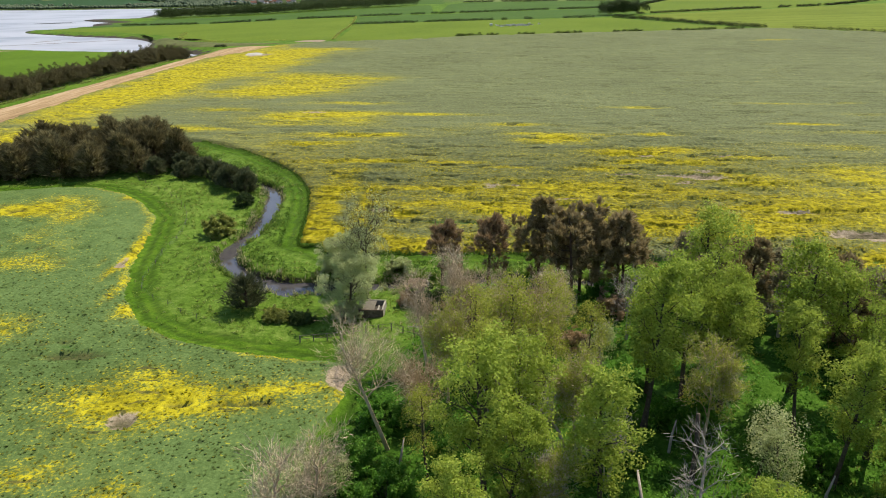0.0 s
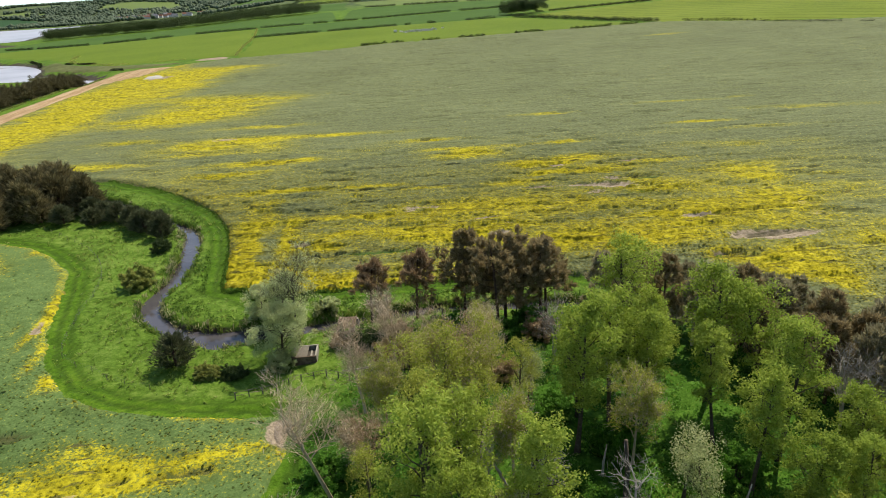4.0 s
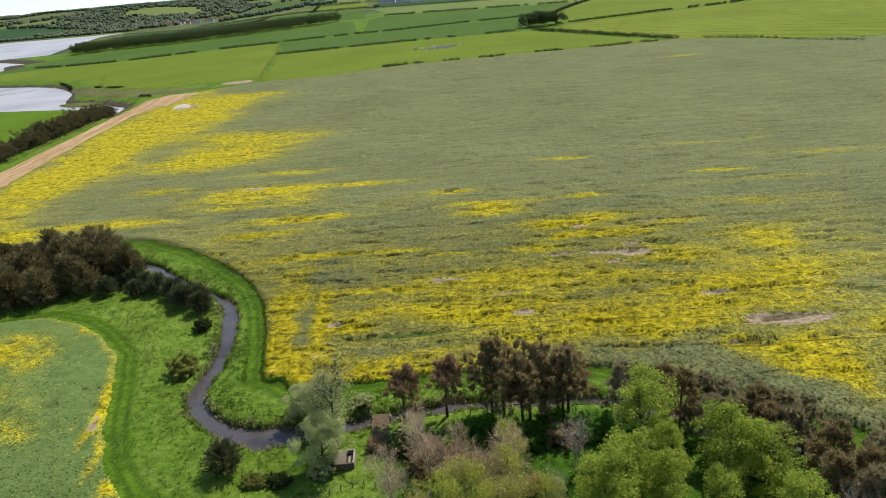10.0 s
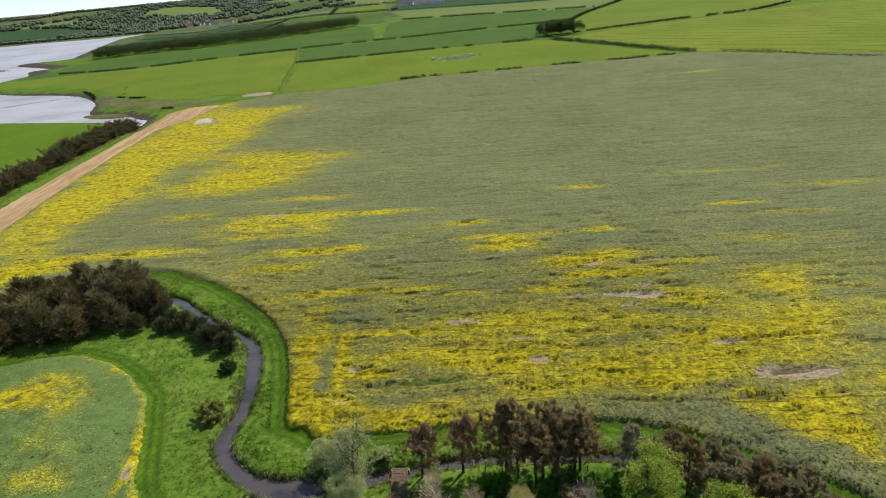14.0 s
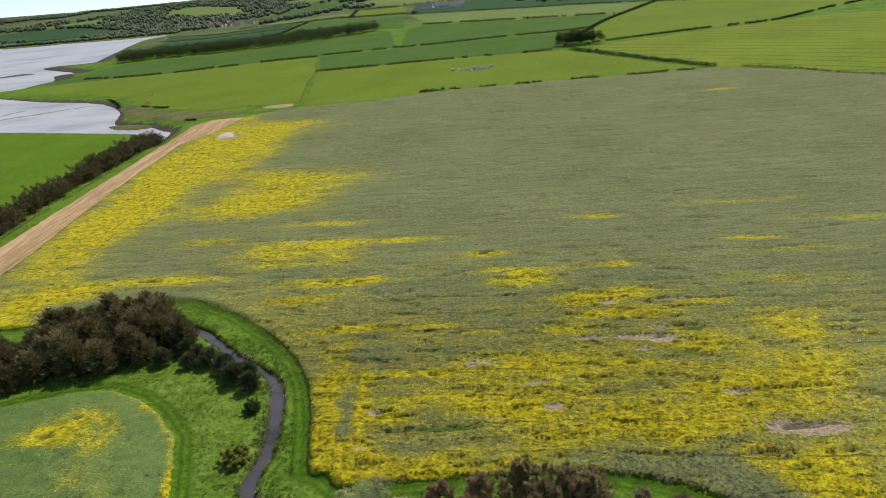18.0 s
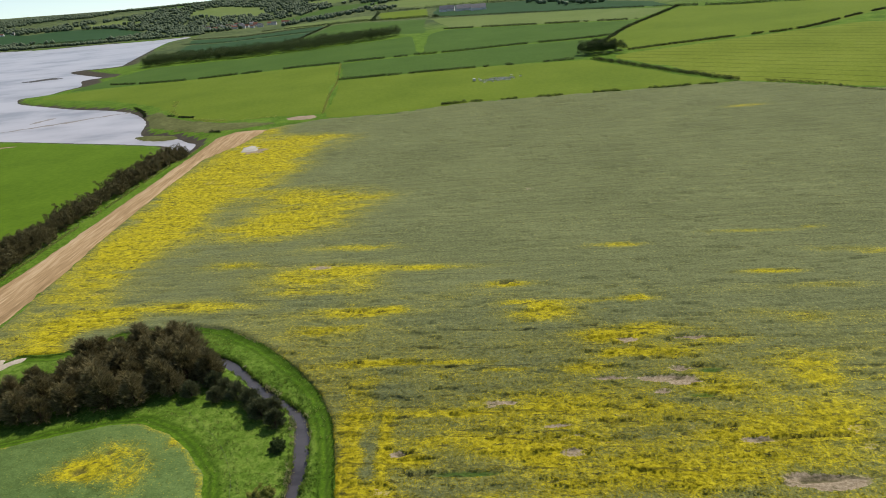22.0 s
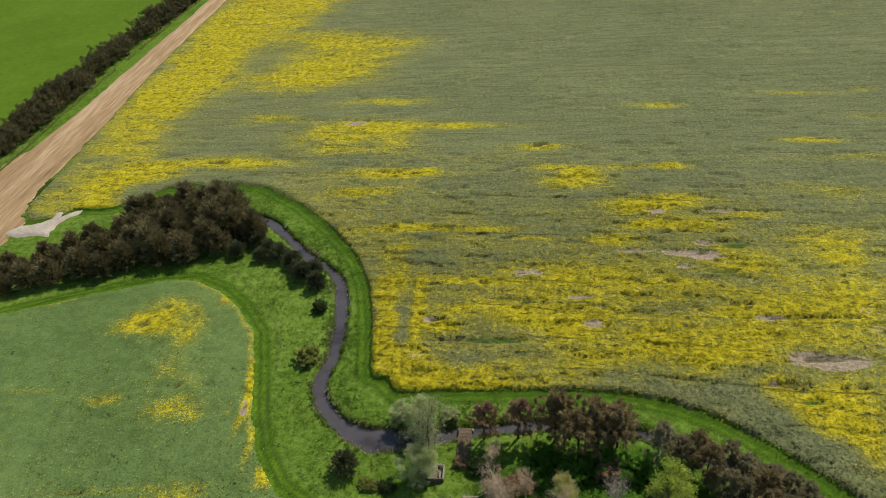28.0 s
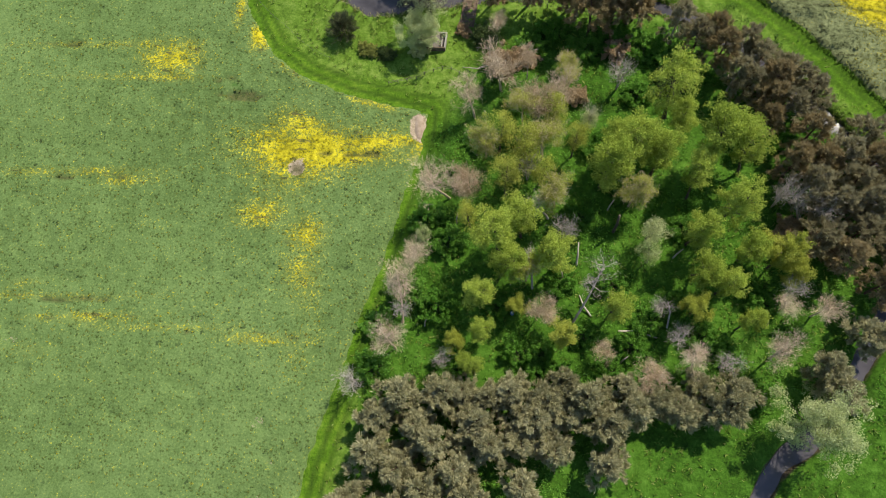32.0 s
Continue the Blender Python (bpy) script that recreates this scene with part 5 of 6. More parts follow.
GREEN_TREES = [(28.8, 79, 1.2), (36, 71, 1.22), (42.3, 68.5, 1.05), (17.6, 64.5, 1.15), (23, 68, 1.05), (27, 67.3, 1.0), (33.3, 63.1, 0.85), (32.6, 54.4, 0.9), (38.4, 58.8, 0.95), (41.6, 52.1, 0.82), (34, 49.2, 0.85), (10.6, 49, 1.02), (0.9, 50.5, 1.1), (4.4, 54, 0.95), (1.3, 46.2, 0.85), (-0.7, 40.8, 0.82), (20.6, 41.3, 0.7), (-0.9, 35.1, 0.65), (-1.2, 30, 0.6), (30, 74, 0.8), (19.5, 70.5, 0.8), (38, 46, 0.75), (41, 40, 0.6)]
plant([broadleaf(11, 17.5, 3.5, 0.3, M_LEAF, "tall green broadleaf tree in fresh spring leaf"), broadleaf(12, 16.5, 3.2, 0.28, M_LEAF, "tall green broadleaf tree with an open crown"), broadleaf(13, 16, 3.4, 0.26, M_LEAF, "green broadleaf tree with a forked crown"), broadleaf(14, 17, 2.9, 0.27, M_LEAF, "slender green broadleaf tree in the copse")], GREEN_TREES)
plant([broadleaf(15, 13.5, 2.7, 0.22, M_LEAF_LIME, "yellow-green young broadleaf tree", 0.14, 34)], [(46.6, 50.8, 0.88), (49.8, 48.6, 0.75), (33.9, 42.8, 0.8), (11.5, 35.4, 0.75), (44, 53.6, 0.8), (5, 41, 0.6), (-4.5, 33, 0.6)])
plant([broadleaf(16, 14, 2.6, 0.2, M_LEAF_LIME, "thin yellow-green tree just coming into leaf", 0.12, 11)], [(1.6, 61.8, 1.05), (-0.2, 70, 1.0), (3.4, 67, 1.2), (13, 70, 0.8), (6.8, 63.5, 0.9), (-4.5, 55, 0.75), (8.5, 74.5, 0.9)])
plant([broadleaf(17, 9.5, 2.2, 0.2, M_WILLOW, "grey-green young poplar in the copse", 0.13, 9)], [(26.6, 55, 0.95), (26.2, 50.7, 0.85), (14.9, 75.4, 0.7), (-12.8, 52, 0.6)])
plant([broadleaf(18, 10.5, 5.6, 0.3, M_WILLOW, "broad silvery willow beside the water", 0.15, 58, 0.14, "willow_tree", None, 0.9)], [(50.5, 25.5, 1.05), (-17.6, 92.4, 0.78), (-18.8, 103.6, 0.84), (-22.5, 107, 0.5)])
plant([bare_tree(19, 14, 4.2, "thin-leaved willow with bare upper branches by the bridge", M_BARK, M_WILLOW, 0.0, "willow_tree", 2, 4)], [(-15.6, 97, 0.95)])
STREAM_PINES = [(16.2, 98.6, 0.95), (22.8, 99.2, 0.9), (10.2, 101, 1.0), (14.6, 96.0, 1.0), (18.8, 98.6, 1.0), (21.5, 97.5, 0.95), (30.3, 96, 0.8), (34.1, 92.8, 0.85), (38, 89.8, 0.85), (40.4, 85, 0.85), (44.8, 88.6, 0.85), (47, 83.9, 0.9), (49.3, 79.3, 0.9), (53.3, 81.8, 0.85), (52.2, 73.9, 0.9), (56.9, 69.9, 0.9), (61.2, 74.2, 0.85), (49.6, 68.4, 0.9), (51.6, 64.4, 0.9), (58.7, 64.7, 0.9), (62, 68.9, 0.9), (55.4, 60.7, 0.9), (59.7, 57, 0.9), (57.2, 52.3, 0.9), (63, 61, 0.9)]
BELT_PINES = [(66, 52, 0.9), (12, 99.5, 0.8), (70, 62, 0.9), (68, 70, 0.8), (73, 55, 0.9), (37, 94, 0.8), (43, 91.5, 0.8), (42.5, 83, 0.8), (46, 80, 0.85), (51, 84.5, 0.8), (65, 66, 0.9), (54, 68.5, 0.9), (60, 61, 0.9), (53, 55, 0.9), (62, 48, 0.9), (67, 58, 0.9), (49, 86.5, 0.75), (45.5, 76.5, 0.8), (64, 71.5, 0.75), (69, 48, 0.9), (72, 66, 0.85)]
PINES = STREAM_PINES + BELT_PINES
DRY_PINES = [p for p in PINES if p[0] > 29]
PINES = [p for p in PINES if p[0] <= 29]
plant([pine(27, 12.5, 3.8, M_PINE_DRY, "grey-brown half-bare pine in a dense belt", 0.3, "pine_tree", 20, M_PALE_BARK), pine(28, 11.5, 4.0, M_PINE_DRY, "grey-brown spreading pine in a dense belt", 0.26, "pine_tree", 20), pine(29, 13, 3.4, M_PINE, "dark brown pine in a dense belt", 0.3, "pine_tree", 20)], DRY_PINES)
plant([pine(21, 13.8, 4.3, M_PINE, "dark brown-green pine with a bare lower trunk", 0.34), pine(22, 13.0, 4.6, M_PINE, "dark bushy pine beside the stream", 0.28), pine(23, 14.2, 3.8, M_PINE, "tall narrow dark pine beside the stream", 0.34)], PINES)
plant([pine(24, 10.5, 2.6, M_RUSTY, "dying pine with rusty brown needles", 0.45, "pine_tree", 18)], [(-4.6, 101.8, 1.0), (2.6, 101.8, 1.0), (-1.2, 85.5, 0.75)])
EDGE_PINES = [(1, 24.5, 0.85), (13, 24, 0.9), (28, 26.5, 0.85), (32.5, 25.5, 0.85), (2, 17.5, 0.9), (12, 18.5, 0.9), (-10, 19.5, 0.9), (0, 9, 0.9), (20, 16, 0.85), (-17, 20, 0.9), (22.5, 28.5, 0.75), (12.5, 28, 0.75), (-3, 25.5, 0.8), (6.5, 19, 0.85), (7, 12, 0.9), (34, 30, 0.7), (-13, 24, 1.0), (-7, 24.6, 1.0), (-17, 14.4, 1.0), (-11.6, 13.3, 1.0)]
OUTER_PINES = [(-6.9, 17, 0.95), (-1.2, 20, 0.95), (-3.1, 13.4, 0.95), (7.9, 22.5, 1.0), (4.3, 25.6, 0.9), (9.5, 25.2, 0.95), (16.1, 25.8, 1.0), (19.6, 22, 1.0), (24.4, 25, 0.95), (37.4, 26.2, 1.0), (39.9, 28.9, 0.9), (53.7, 33.4, 0.9), (56.6, 30.4, 0.9), (-19, 7, 1.0), (-13, 6, 1.0), (-7, 9, 1.0), (-22, 0, 1.0), (-15, -3, 1.0), (-8, 2, 1.0), (60, 40, 0.9)]
GREY_PINES = EDGE_PINES + OUTER_PINES
plant([pine(25, 10.5, 3.3, M_PINE_GREY, "grey-brown bushy pine at the copse edge", 0.2, "pine_tree", 34), pine(26, 9.5, 3.1, M_PINE_GREY, "low spreading grey-brown pine", 0.18, "pine_tree", 34)], GREY_PINES)
BARE_PINK = [(-1.3, 83.2, 1.0), (6.4, 78, 0.9), (-5.8, 77, 0.9), (10.5, 79.5, 0.85), (-5, 61.6, 0.8), (-14.2, 47.5, 0.85), (-15.6, 32.2, 0.85), (8.6, 40.2, 0.7), (33.9, 33, 0.8), (46.3, 35.7, 0.8), (25.5, 30.5, 0.75), (48.2, 43.9, 0.7), (53.2, 43.4, 0.7), (19, 33.4, 0.5), (3.5, 86, 0.6), (-3, 94.5, 0.55)]
LEANING = [
    (36, -8.6, 60.5, 16.5, 0.28, 205, M_TWIG, "leafless pinkish tree leaning over the crop edge"),
    (37, 14.4, 39, 12.5, 0.7, 65, M_PALE_BARK, "bleached dead tree leaning far over nettles"),
    (38, -14.9, 36.5, 12, 0.6, 92, M_TWIG, "leafless pinkish tree leaning along the crop edge"),
    (39, 6.9, 44.5, 10, 0.5, 95, M_PALE_BARK, "slim pale dead tree leaning in the copse"),
    (40, 52, 59.3, 10, 0.35, 140, M_PALE_BARK, "bleached dead tree among the pines"),
]
plant([bare_tree(31, 13.5, 3.2, "leafless tree with pinkish grey twigs", M_TWIG, None, 0.05), bare_tree(32, 12.5, 3.4, "budding tree with pinkish brown twigs", M_TWIG, M_RUSTY, 0.10), bare_tree(33, 13, 2.8, "leaning leafless tree with pale pink twigs", M_TWIG, None, 0.16)], BARE_PINK)
for seed, x, y, tall, lean, towards, bark, label in LEANING:
    leaner = bare_tree(seed, tall, (0.2 if bark is M_TWIG else 0.16) * tall, label, bark, None, lean, "bare_tree", 2 if bark is M_TWIG else 1, 3, 1, towards)
    leaner.location = (x, y, height_at(x, y) - 0.05)
plant([bare_tree(34, 12, 2.8, "dead bleached white tree", M_PALE_BARK, None, 0.05, "dead_tree", 1, 3, 3)], [(20.3, 84.3, 0.85), (-21.5, 25.3, 0.8), (47.7, 62.6, 0.8), (15.4, 76.3, 0.6), (28, 42, 0.6), (5, 65, 0.8), (12, 54, 0.75), (-7, 30.5, 0.6), (31, 37.5, 0.7), (49, 46.5, 0.7), (38.5, 33.5, 0.7), (6.5, 58, 0.7), (-14.5, 38, 0.6), (53.5, 60, 0.8)])
plant([bare_tree(35, 13, 3.0, "tree with sparse yellow-green leaf and pale limbs", M_TWIG, M_LEAF_LIME, 0.05, "broadleaf_tree", 2, 10)], [(7.5, 69.5, 0.95), (3.5, 76, 0.8), (10, 60, 0.85), (-3, 69, 0.8), (10.5, 84, 0.75), (6, 46, 0.7), (23, 61, 0.8)])
PLANTATION = [(-215, 138), (-190, 140), (-160, 152), (-140, 161), (-115, 165.5), (-100, 170), (-84, 174), (-75, 180), (-80, 190), (-91, 203), (-106, 205), (-118, 196), (-127, 183), (-146, 173), (-165, 166), (-195, 155), (-215, 147)]
SPRUCES = []
for x, y in spots_in(PLANTATION, 1500, 18):
    if all((x - a) ** 2 + (y - b) ** 2 > 4.6**2 for a, b, _ in SPRUCES):
        SPRUCES.append((x, y, 0.72 + 0.30 * float(step(-150, -108, x))))
SIZES = random.Random(17)
plant([spruce(41, 10.0, 4.0, "dark brown-green spruce in a dense plantation"), spruce(42, 9.2, 4.4, "dark spruce with browned lower branches"), spruce(43, 9.8, 3.8, "dense dark spruce with several leaders")], [(x, y, s * SIZES.uniform(0.78, 1.1)) for x, y, s in SPRUCES])
plant([spruce(44, 5.4, 2.7, "small olive-brown spruce on the stream bank", M_FIR)], [(-74.6, 178, 0.95), (-70, 174, 0.9), (-66, 171, 1.0), (-61, 167.5, 0.95), (-56.5, 161, 1.05), (-54, 163.5, 0.8), (-52, 156.5, 0.9), (-72, 170.5, 0.8), (-59, 164, 0.8), (-80, 174, 0.9)])
plant([spruce(45, 4.8, 2.7, "small dark spruce standing alone in the meadow", M_FIR)], [(-33.4, 94.2, 1.0)])
plant([bush(51, 2.6, 2.0, M_BUSH, "round olive hawthorn bush in the meadow", "bush", 70, 0.17)], [(-48.3, 127, 1.0), (-28.6, 90.6, 0.5), (-27.2, 90, 0.45)])
plant([bush(52, 2.2, 1.8, M_WOODS, "small dark green bush in rough grass")], [(-49, 146.5, 0.8), (-24.8, 89.8, 0.55), (-23.6, 89.4, 0.5), (-5, 94, 1.0), (30, 86, 1.1)])
plant([bush(55, 2.4, 2.1, M_WILLOW, "low grey-green willow bush beside the tank")], [(-17.8, 91.2, 0.7), (-12, 107.8, 0.7), (-23, 108, 0.6)])
THICKETS_WEST = [(-12.5, 56, 0.9), (-14, 42, 1.0), (-8, 52, 0.9), (-18.5, 36, 0.9), (2, 80, 0.8), (-9, 40, 0.9), (14, 58, 0.7), (45, 45, 0.8), (24, 36, 0.8), (-19, 28, 0.9), (5, 33, 0.8), (17, 72, 0.8), (22, 64, 0.9), (33, 57, 0.8), (12, 46, 0.8), (29, 31, 0.7), (-2, 57, 0.8), (-5, 72, 0.7)]
THICKETS_EAST = [(44, 30, 0.8), (-10, 65, 0.8), (24, 83, 0.8), (47, 74, 0.8), (20, 46, 0.8), (3, 71, 0.8), (50, 40, 0.7), (13, 29.5, 0.7), (16, 37, 0.7), (9, 34, 0.7), (27, 40, 0.7), (36, 38, 0.8), (-5, 29, 0.8), (1, 41, 0.7), (32, 44, 0.6), (8.5, 30, 0.7), (21, 31, 0.7), (40, 35, 0.7), (8, 96, 0.9), (14, 92, 0.9), (19, 94.5, 0.9), (25, 93, 0.9), (30, 91, 0.8), (4, 93, 0.7), (35, 88, 0.8), (11, 87, 0.7)]
plant([bush(53, 3.0, 2.4, M_WEED, "leafy green thicket under the trees")], THICKETS_WEST + THICKETS_EAST)
plant([bush(54, 2.6, 2.2, M_RUSTY, "brown dead bramble thicket")], [(-1.5, 88.5, 1.0), (2.5, 90, 0.8), (20, 92, 0.9), (55, 56, 1.0), (50, 58, 0.9), (13, 82, 0.7), (-9.5, 95.5, 0.5)])


# ---- undergrowth ----
def scatter(rng, count, x0, x1, y0, y1, accept):
    x, y = rng.uniform(x0, x1, count), rng.uniform(y0, y1, count)
    good = accept(x, y) > rng.uniform(0, 1, count)
    return x[good], y[good]


rng = np.random.default_rng(71)
tx, ty = scatter(rng, 34000, -112, 76, 0, 226, lambda x, y: (0.22 * step(0.8, 1.6, edge_gap(x, y)) + 0.78 * step(3.5, 6, edge_gap(x, y))) * (edge_gap(x, y) < 95) * (inside(x, y, MAIN) < 0) * (inside(x, y, NEAR) < 0) * step(2.2, 3.0, away(x, y, STREAM)) * (0.25 + 1.2 * step(0.4, 0.65, rough_field(x, y, 9, 77))))
base = np.stack([tx, ty, land(tx, ty) - 0.08], 1)
lean = np.stack([rng.normal(0, 0.7, len(base)), rng.normal(-0.2, 0.7, len(base)), np.full(len(base), 0.75)], 1)
tufts = sprays(rng, base, lean, 0.7, 0.09, 6)
tagged(new("grass_tufts", mesh_of("grass_tufts", *tufts, M_TUFT)), "tussocks of rough pale green meadow grass", "grass", kind="stuff")
tx, ty = scatter(rng, 15000, -30, 76, -5, 104, lambda x, y: step(-2, 4, inside(x, y, WOOD)) * (0.2 + step(0.45, 0.6, rough_field(x, y, 6, 79))) * (1 - 0.93 * step(12, 20, x) * step(-28, -22, -y)))
base = np.stack([tx, ty, land(tx, ty) + 0.25], 1)
tagged(new("nettles", mesh_of("nettles", *leaves(rng, base, 0.6, 9, 0.2, 0.6), M_WEED)), "dense green nettles and weeds under the trees", "undergrowth", kind="stuff")
line = STREAM[20:150]
t = rng.integers(0, len(line), 2600)
side = rng.choice([-1, 1], len(t))
gap = stream_width(line[t, 0]) + rng.uniform(0.3, 1.6, len(t))
ang = rng.uniform(0, 6.28, len(t))
tx, ty = line[t, 0] + np.cos(ang) * gap, line[t, 1] + np.sin(ang) * gap
far = away(tx, ty, STREAM) > stream_width(tx) + 0.05
tx, ty = tx[far], ty[far]
base = np.stack([tx, ty, land(tx, ty) - 0.1], 1)
dry = rough_field(tx, ty, 5, 74, 2) > 0.5
for name, which, leaf, label in (("reeds", ~dry, M_TUFT, "green reeds along the stream banks"), ("reeds", dry, M_REED, "dry pale reeds along the stream banks")):
    at = base[which]
    tagged(new(name, mesh_of(name, *sprays(rng, at, np.tile([0.0, 0.0, 1.0], (len(at), 1)), 0.95, 0.09, 10), leaf)), label, "reeds", kind="stuff")
clump = rough_field(tx, ty, 7, 73, 2) > 0.52
base = np.stack([tx, ty, land(tx, ty) + 0.1], 1)[clump]
tagged(new("bank_weeds", mesh_of("bank_weeds", *leaves(rng, base, 0.55, 22, 0.16, 0.7), M_MARGIN)), "dark rank weeds overhanging the stream banks", "weeds", kind="stuff")
tx, ty = scatter(rng, 30000, -80, 74, 60, 200, lambda x, y: (away(x, y, STREAM) > stream_width(x) + 0.5) * (away(x, y, STREAM) < 8) * (-inside(x, y, MAIN) > 3.6) * (-inside(x, y, MAIN) < 13) * (inside(x, y, NEAR) < -14) * step(0.42, 0.6, rough_field(x, y, 6, 75, 2)))
base = np.stack([tx, ty, land(tx, ty) + 0.12], 1)
tagged(new("bank_weeds", mesh_of("bank_weeds", *leaves(rng, base, 0.6, 12, 0.17, 0.6), M_MARGIN)), "dark rank weeds on the bank below the crop", "weeds", kind="stuff")
# dark tufts added along the main crop's edge in place of its shadow
edge = spline(MAIN[4:28], 40)
edge = np.repeat(edge, 2, 0) + rng.normal(0, 0.2, (len(edge) * 2, 2))
tx, ty = edge[:, 0], edge[:, 1] - 0.15
base = np.stack([tx, ty, land(tx, ty)], 1)
tagged(new("field_margin_weeds", mesh_of("field_margin_weeds", *sprays(rng, base, np.tile([0.0, 0.0, 1.0], (len(base), 1)), 0.45, 0.10, 6), M_MARGIN)), "dark weed tufts standing in for shadow along the crop edge", "weeds", kind="stuff")


# ---- hedges and far woods ----
def hedge(line, height, width, leaf, label, gaps=0.0, seed=0, size=0.5, each=18):
    r, line = np.random.default_rng(seed), spline(line, 6)
    if leaf is M_HEDGE:
        height, size, each, gaps = 0.8 * height, 0.62 * size, int(1.7 * each), gaps - 0.07
    centres = []
    for (ax, ay), (bx, by) in zip(line[:-1], line[1:]):
        n = max(2, int(math.hypot(bx - ax, by - ay) / (0.55 * width)))
        for k in range(n):
            x, y = ax + (bx - ax) * k / n, ay + (by - ay) * k / n
            if rough_field(np.array([x]), np.array([y]), 16, seed + 5, 2)[0] < gaps:
                continue
            h = height * r.uniform(0.65, 1.15)
            z = float(ground(np.array([x]), np.array([y]))[0])
            for q in (0.25, 0.65):
                centres.append((x + r.normal(0, 0.2 * width), y + r.normal(0, 0.2 * width), z + h * q))
    ob = new("hedge", mesh_of("hedge", *leaves(r, centres, 0.5 * width, each, size, 0.9 * height / width), leaf))
    return tagged(ob, label, "hedge", "hedges between the fields")


hedge([(-458, 973), (-377, 946), (-262, 941), (-141, 937)], 3.6, 4, M_HEDGE, "dark field hedge with small gaps", 0.34, 1, 0.50, 51)
hedge([(-134, 945), (-62, 944), (20, 940), (86, 944), (164, 938), (208, 944)], 3.6, 4, M_HEDGE, "dark gappy field hedge", 0.38, 2, 0.50, 51)
hedge([(-121, 790), (-10, 781), (97, 768), (139, 766)], 3.4, 4, M_HEDGE, "dark clipped field hedge with gaps", 0.40, 3, 0.50, 51)
hedge([(-10, 584), (10, 585), (60, 575), (122, 569), (206, 558)], 3.0, 3.4, M_HEDGE, "row of scattered dark hawthorns at the crop's end", 0.58, 4, 0.43, 57)
hedge([(148, 753), (185, 660), (224, 561)], 4.2, 6, M_HEDGE, "thick dark overgrown hedge", 0.0, 5, 0.56, 68)
hedge([(240, 552), (266, 524), (284, 490), (330, 450)], 3.0, 3.6, M_HEDGE, "dark low hedge beside the crop", 0.40, 6, 0.43, 30)
hedge([(180, 792), (251, 806), (322, 818), (393, 827), (486, 893), (560, 945)], 3.2, 4, M_HEDGE, "dark gappy hedge on the slope", 0.44, 7, 0.56, 51)
hedge([(-4, 1268), (161, 1174), (284, 1104)], 4, 5, M_HEDGE, "distant dark hedge along a field", 0.4, 8, 0.68, 40)
hedge([(180, 872), (246, 1014), (317, 1133), (387, 1251)], 4, 5, M_HEDGE, "dark hedge climbing the slope", 0.16, 9, 0.68, 40)
hedge([(-110, 600), (-118, 690), (-123, 785), (-140, 935)], 1.6, 2, M_BUSH, "thin overgrown fence line between pastures", 0.3, 10, 0.31, 13)
hedge([(-268, 1704), (-276, 1576), (-288, 1366)], 4, 5, M_HEDGE, "distant dark hedge behind the wood", 0.2, 11, 0.74, 20)
hedge([(-38, 1560), (62, 1498), (197, 1402), (272, 1360), (387, 1251)], 4, 6, M_HEDGE, "distant dark hedge above a pale field", 0.3, 12, 0.81, 17)
hedge([(-290, 752), (-262, 670), (-210, 618), (-150, 606)], 1.4, 5, M_BUSH, "low rushes and scrub along the salt marsh", 0.42, 13, 0.37, 20)
hedge([(-604, 1676), (-390, 1617), (-277, 1577)], 4, 5, M_HEDGE, "distant dark field boundary", 0.3, 14, 0.74, 17)
hedge([(-290, 1748), (-165, 1650), (-40, 1590), (-20, 1580)], 5, 7, M_WOODS, "distant belt of trees", 0.25, 15, 0.99, 24)
hedge([(-480, 1925), (-290, 1752), (-640, 1840)], 4, 6, M_HEDGE, "distant hedge below the village", 0.3, 18, 0.8, 20)
hedge([(-172, 1910), (-166, 1640)], 4, 6, M_WOODS, "distant overgrown hedge on the rise", 0.3, 19, 0.8, 20)
hedge([(387, 1251), (459, 1176), (608, 1118), (720, 1050)], 4.5, 6, M_WOODS, "dark tree-grown hedge on the ridge", 0.3, 20, 0.8, 30)
hedge([(-180, 1915), (-45, 1885), (90, 1868), (244, 1776)], 7, 12, M_WOODS, "distant belt of tall trees", 0.2, 21, 1.2, 24)
hedge([(-940, 2150), (-1247, 2225), (-1440, 2240), (-1900, 2300)], 6, 12, M_WOODS, "distant dark hedge above the shore", 0.3, 22, 1.3, 18)
hedge([(-196, 566), (-186, 560)], 2.4, 3, M_HEDGE, "small dark bush on the sea bank", 0.0, 16, 0.31, 51)
hedge([(-204, 178), (-196, 225), (-196.5, 290), (-195, 355), (-192, 430), (-187, 520)], 0.9, 1.4, M_TUFT, "pale rank grass along the old fence", 0.3, 17, 0.3, 14)

hedge([(-330, 742), (-312, 716), (-300, 690)], 2.2, 3, M_HEDGE, "low dark scrub along the shore", 0.2, 23, 0.5, 40)
hedge([(-268, 668), (-246, 650), (-236, 646)], 1.8, 3, M_HEDGE, "low dark bushes on the salt marsh", 0.3, 24, 0.5, 40)

SCRUB = random.Random(5)
plant([bush(61, 5.2, 4.0, M_SCRUB, "dark dense scrub bush in the long hedge", "scrub_bush", 70, 0.17), bush(62, 4.4, 3.6, M_SCRUB, "dark brownish scrub bush in the long hedge", "scrub_bush", 70, 0.17)],
      [(x + SCRUB.uniform(-1.8, 1.8) - 1.5, y + SCRUB.uniform(-1.5, 1.5), SCRUB.uniform(1.15, 1.6)) for x, y in spline([(-214, 168), (-207, 210), (-204, 250), (-204.5, 290), (-203.5, 340), (-200.5, 410), (-197, 455), (-195, 492)], 8)])


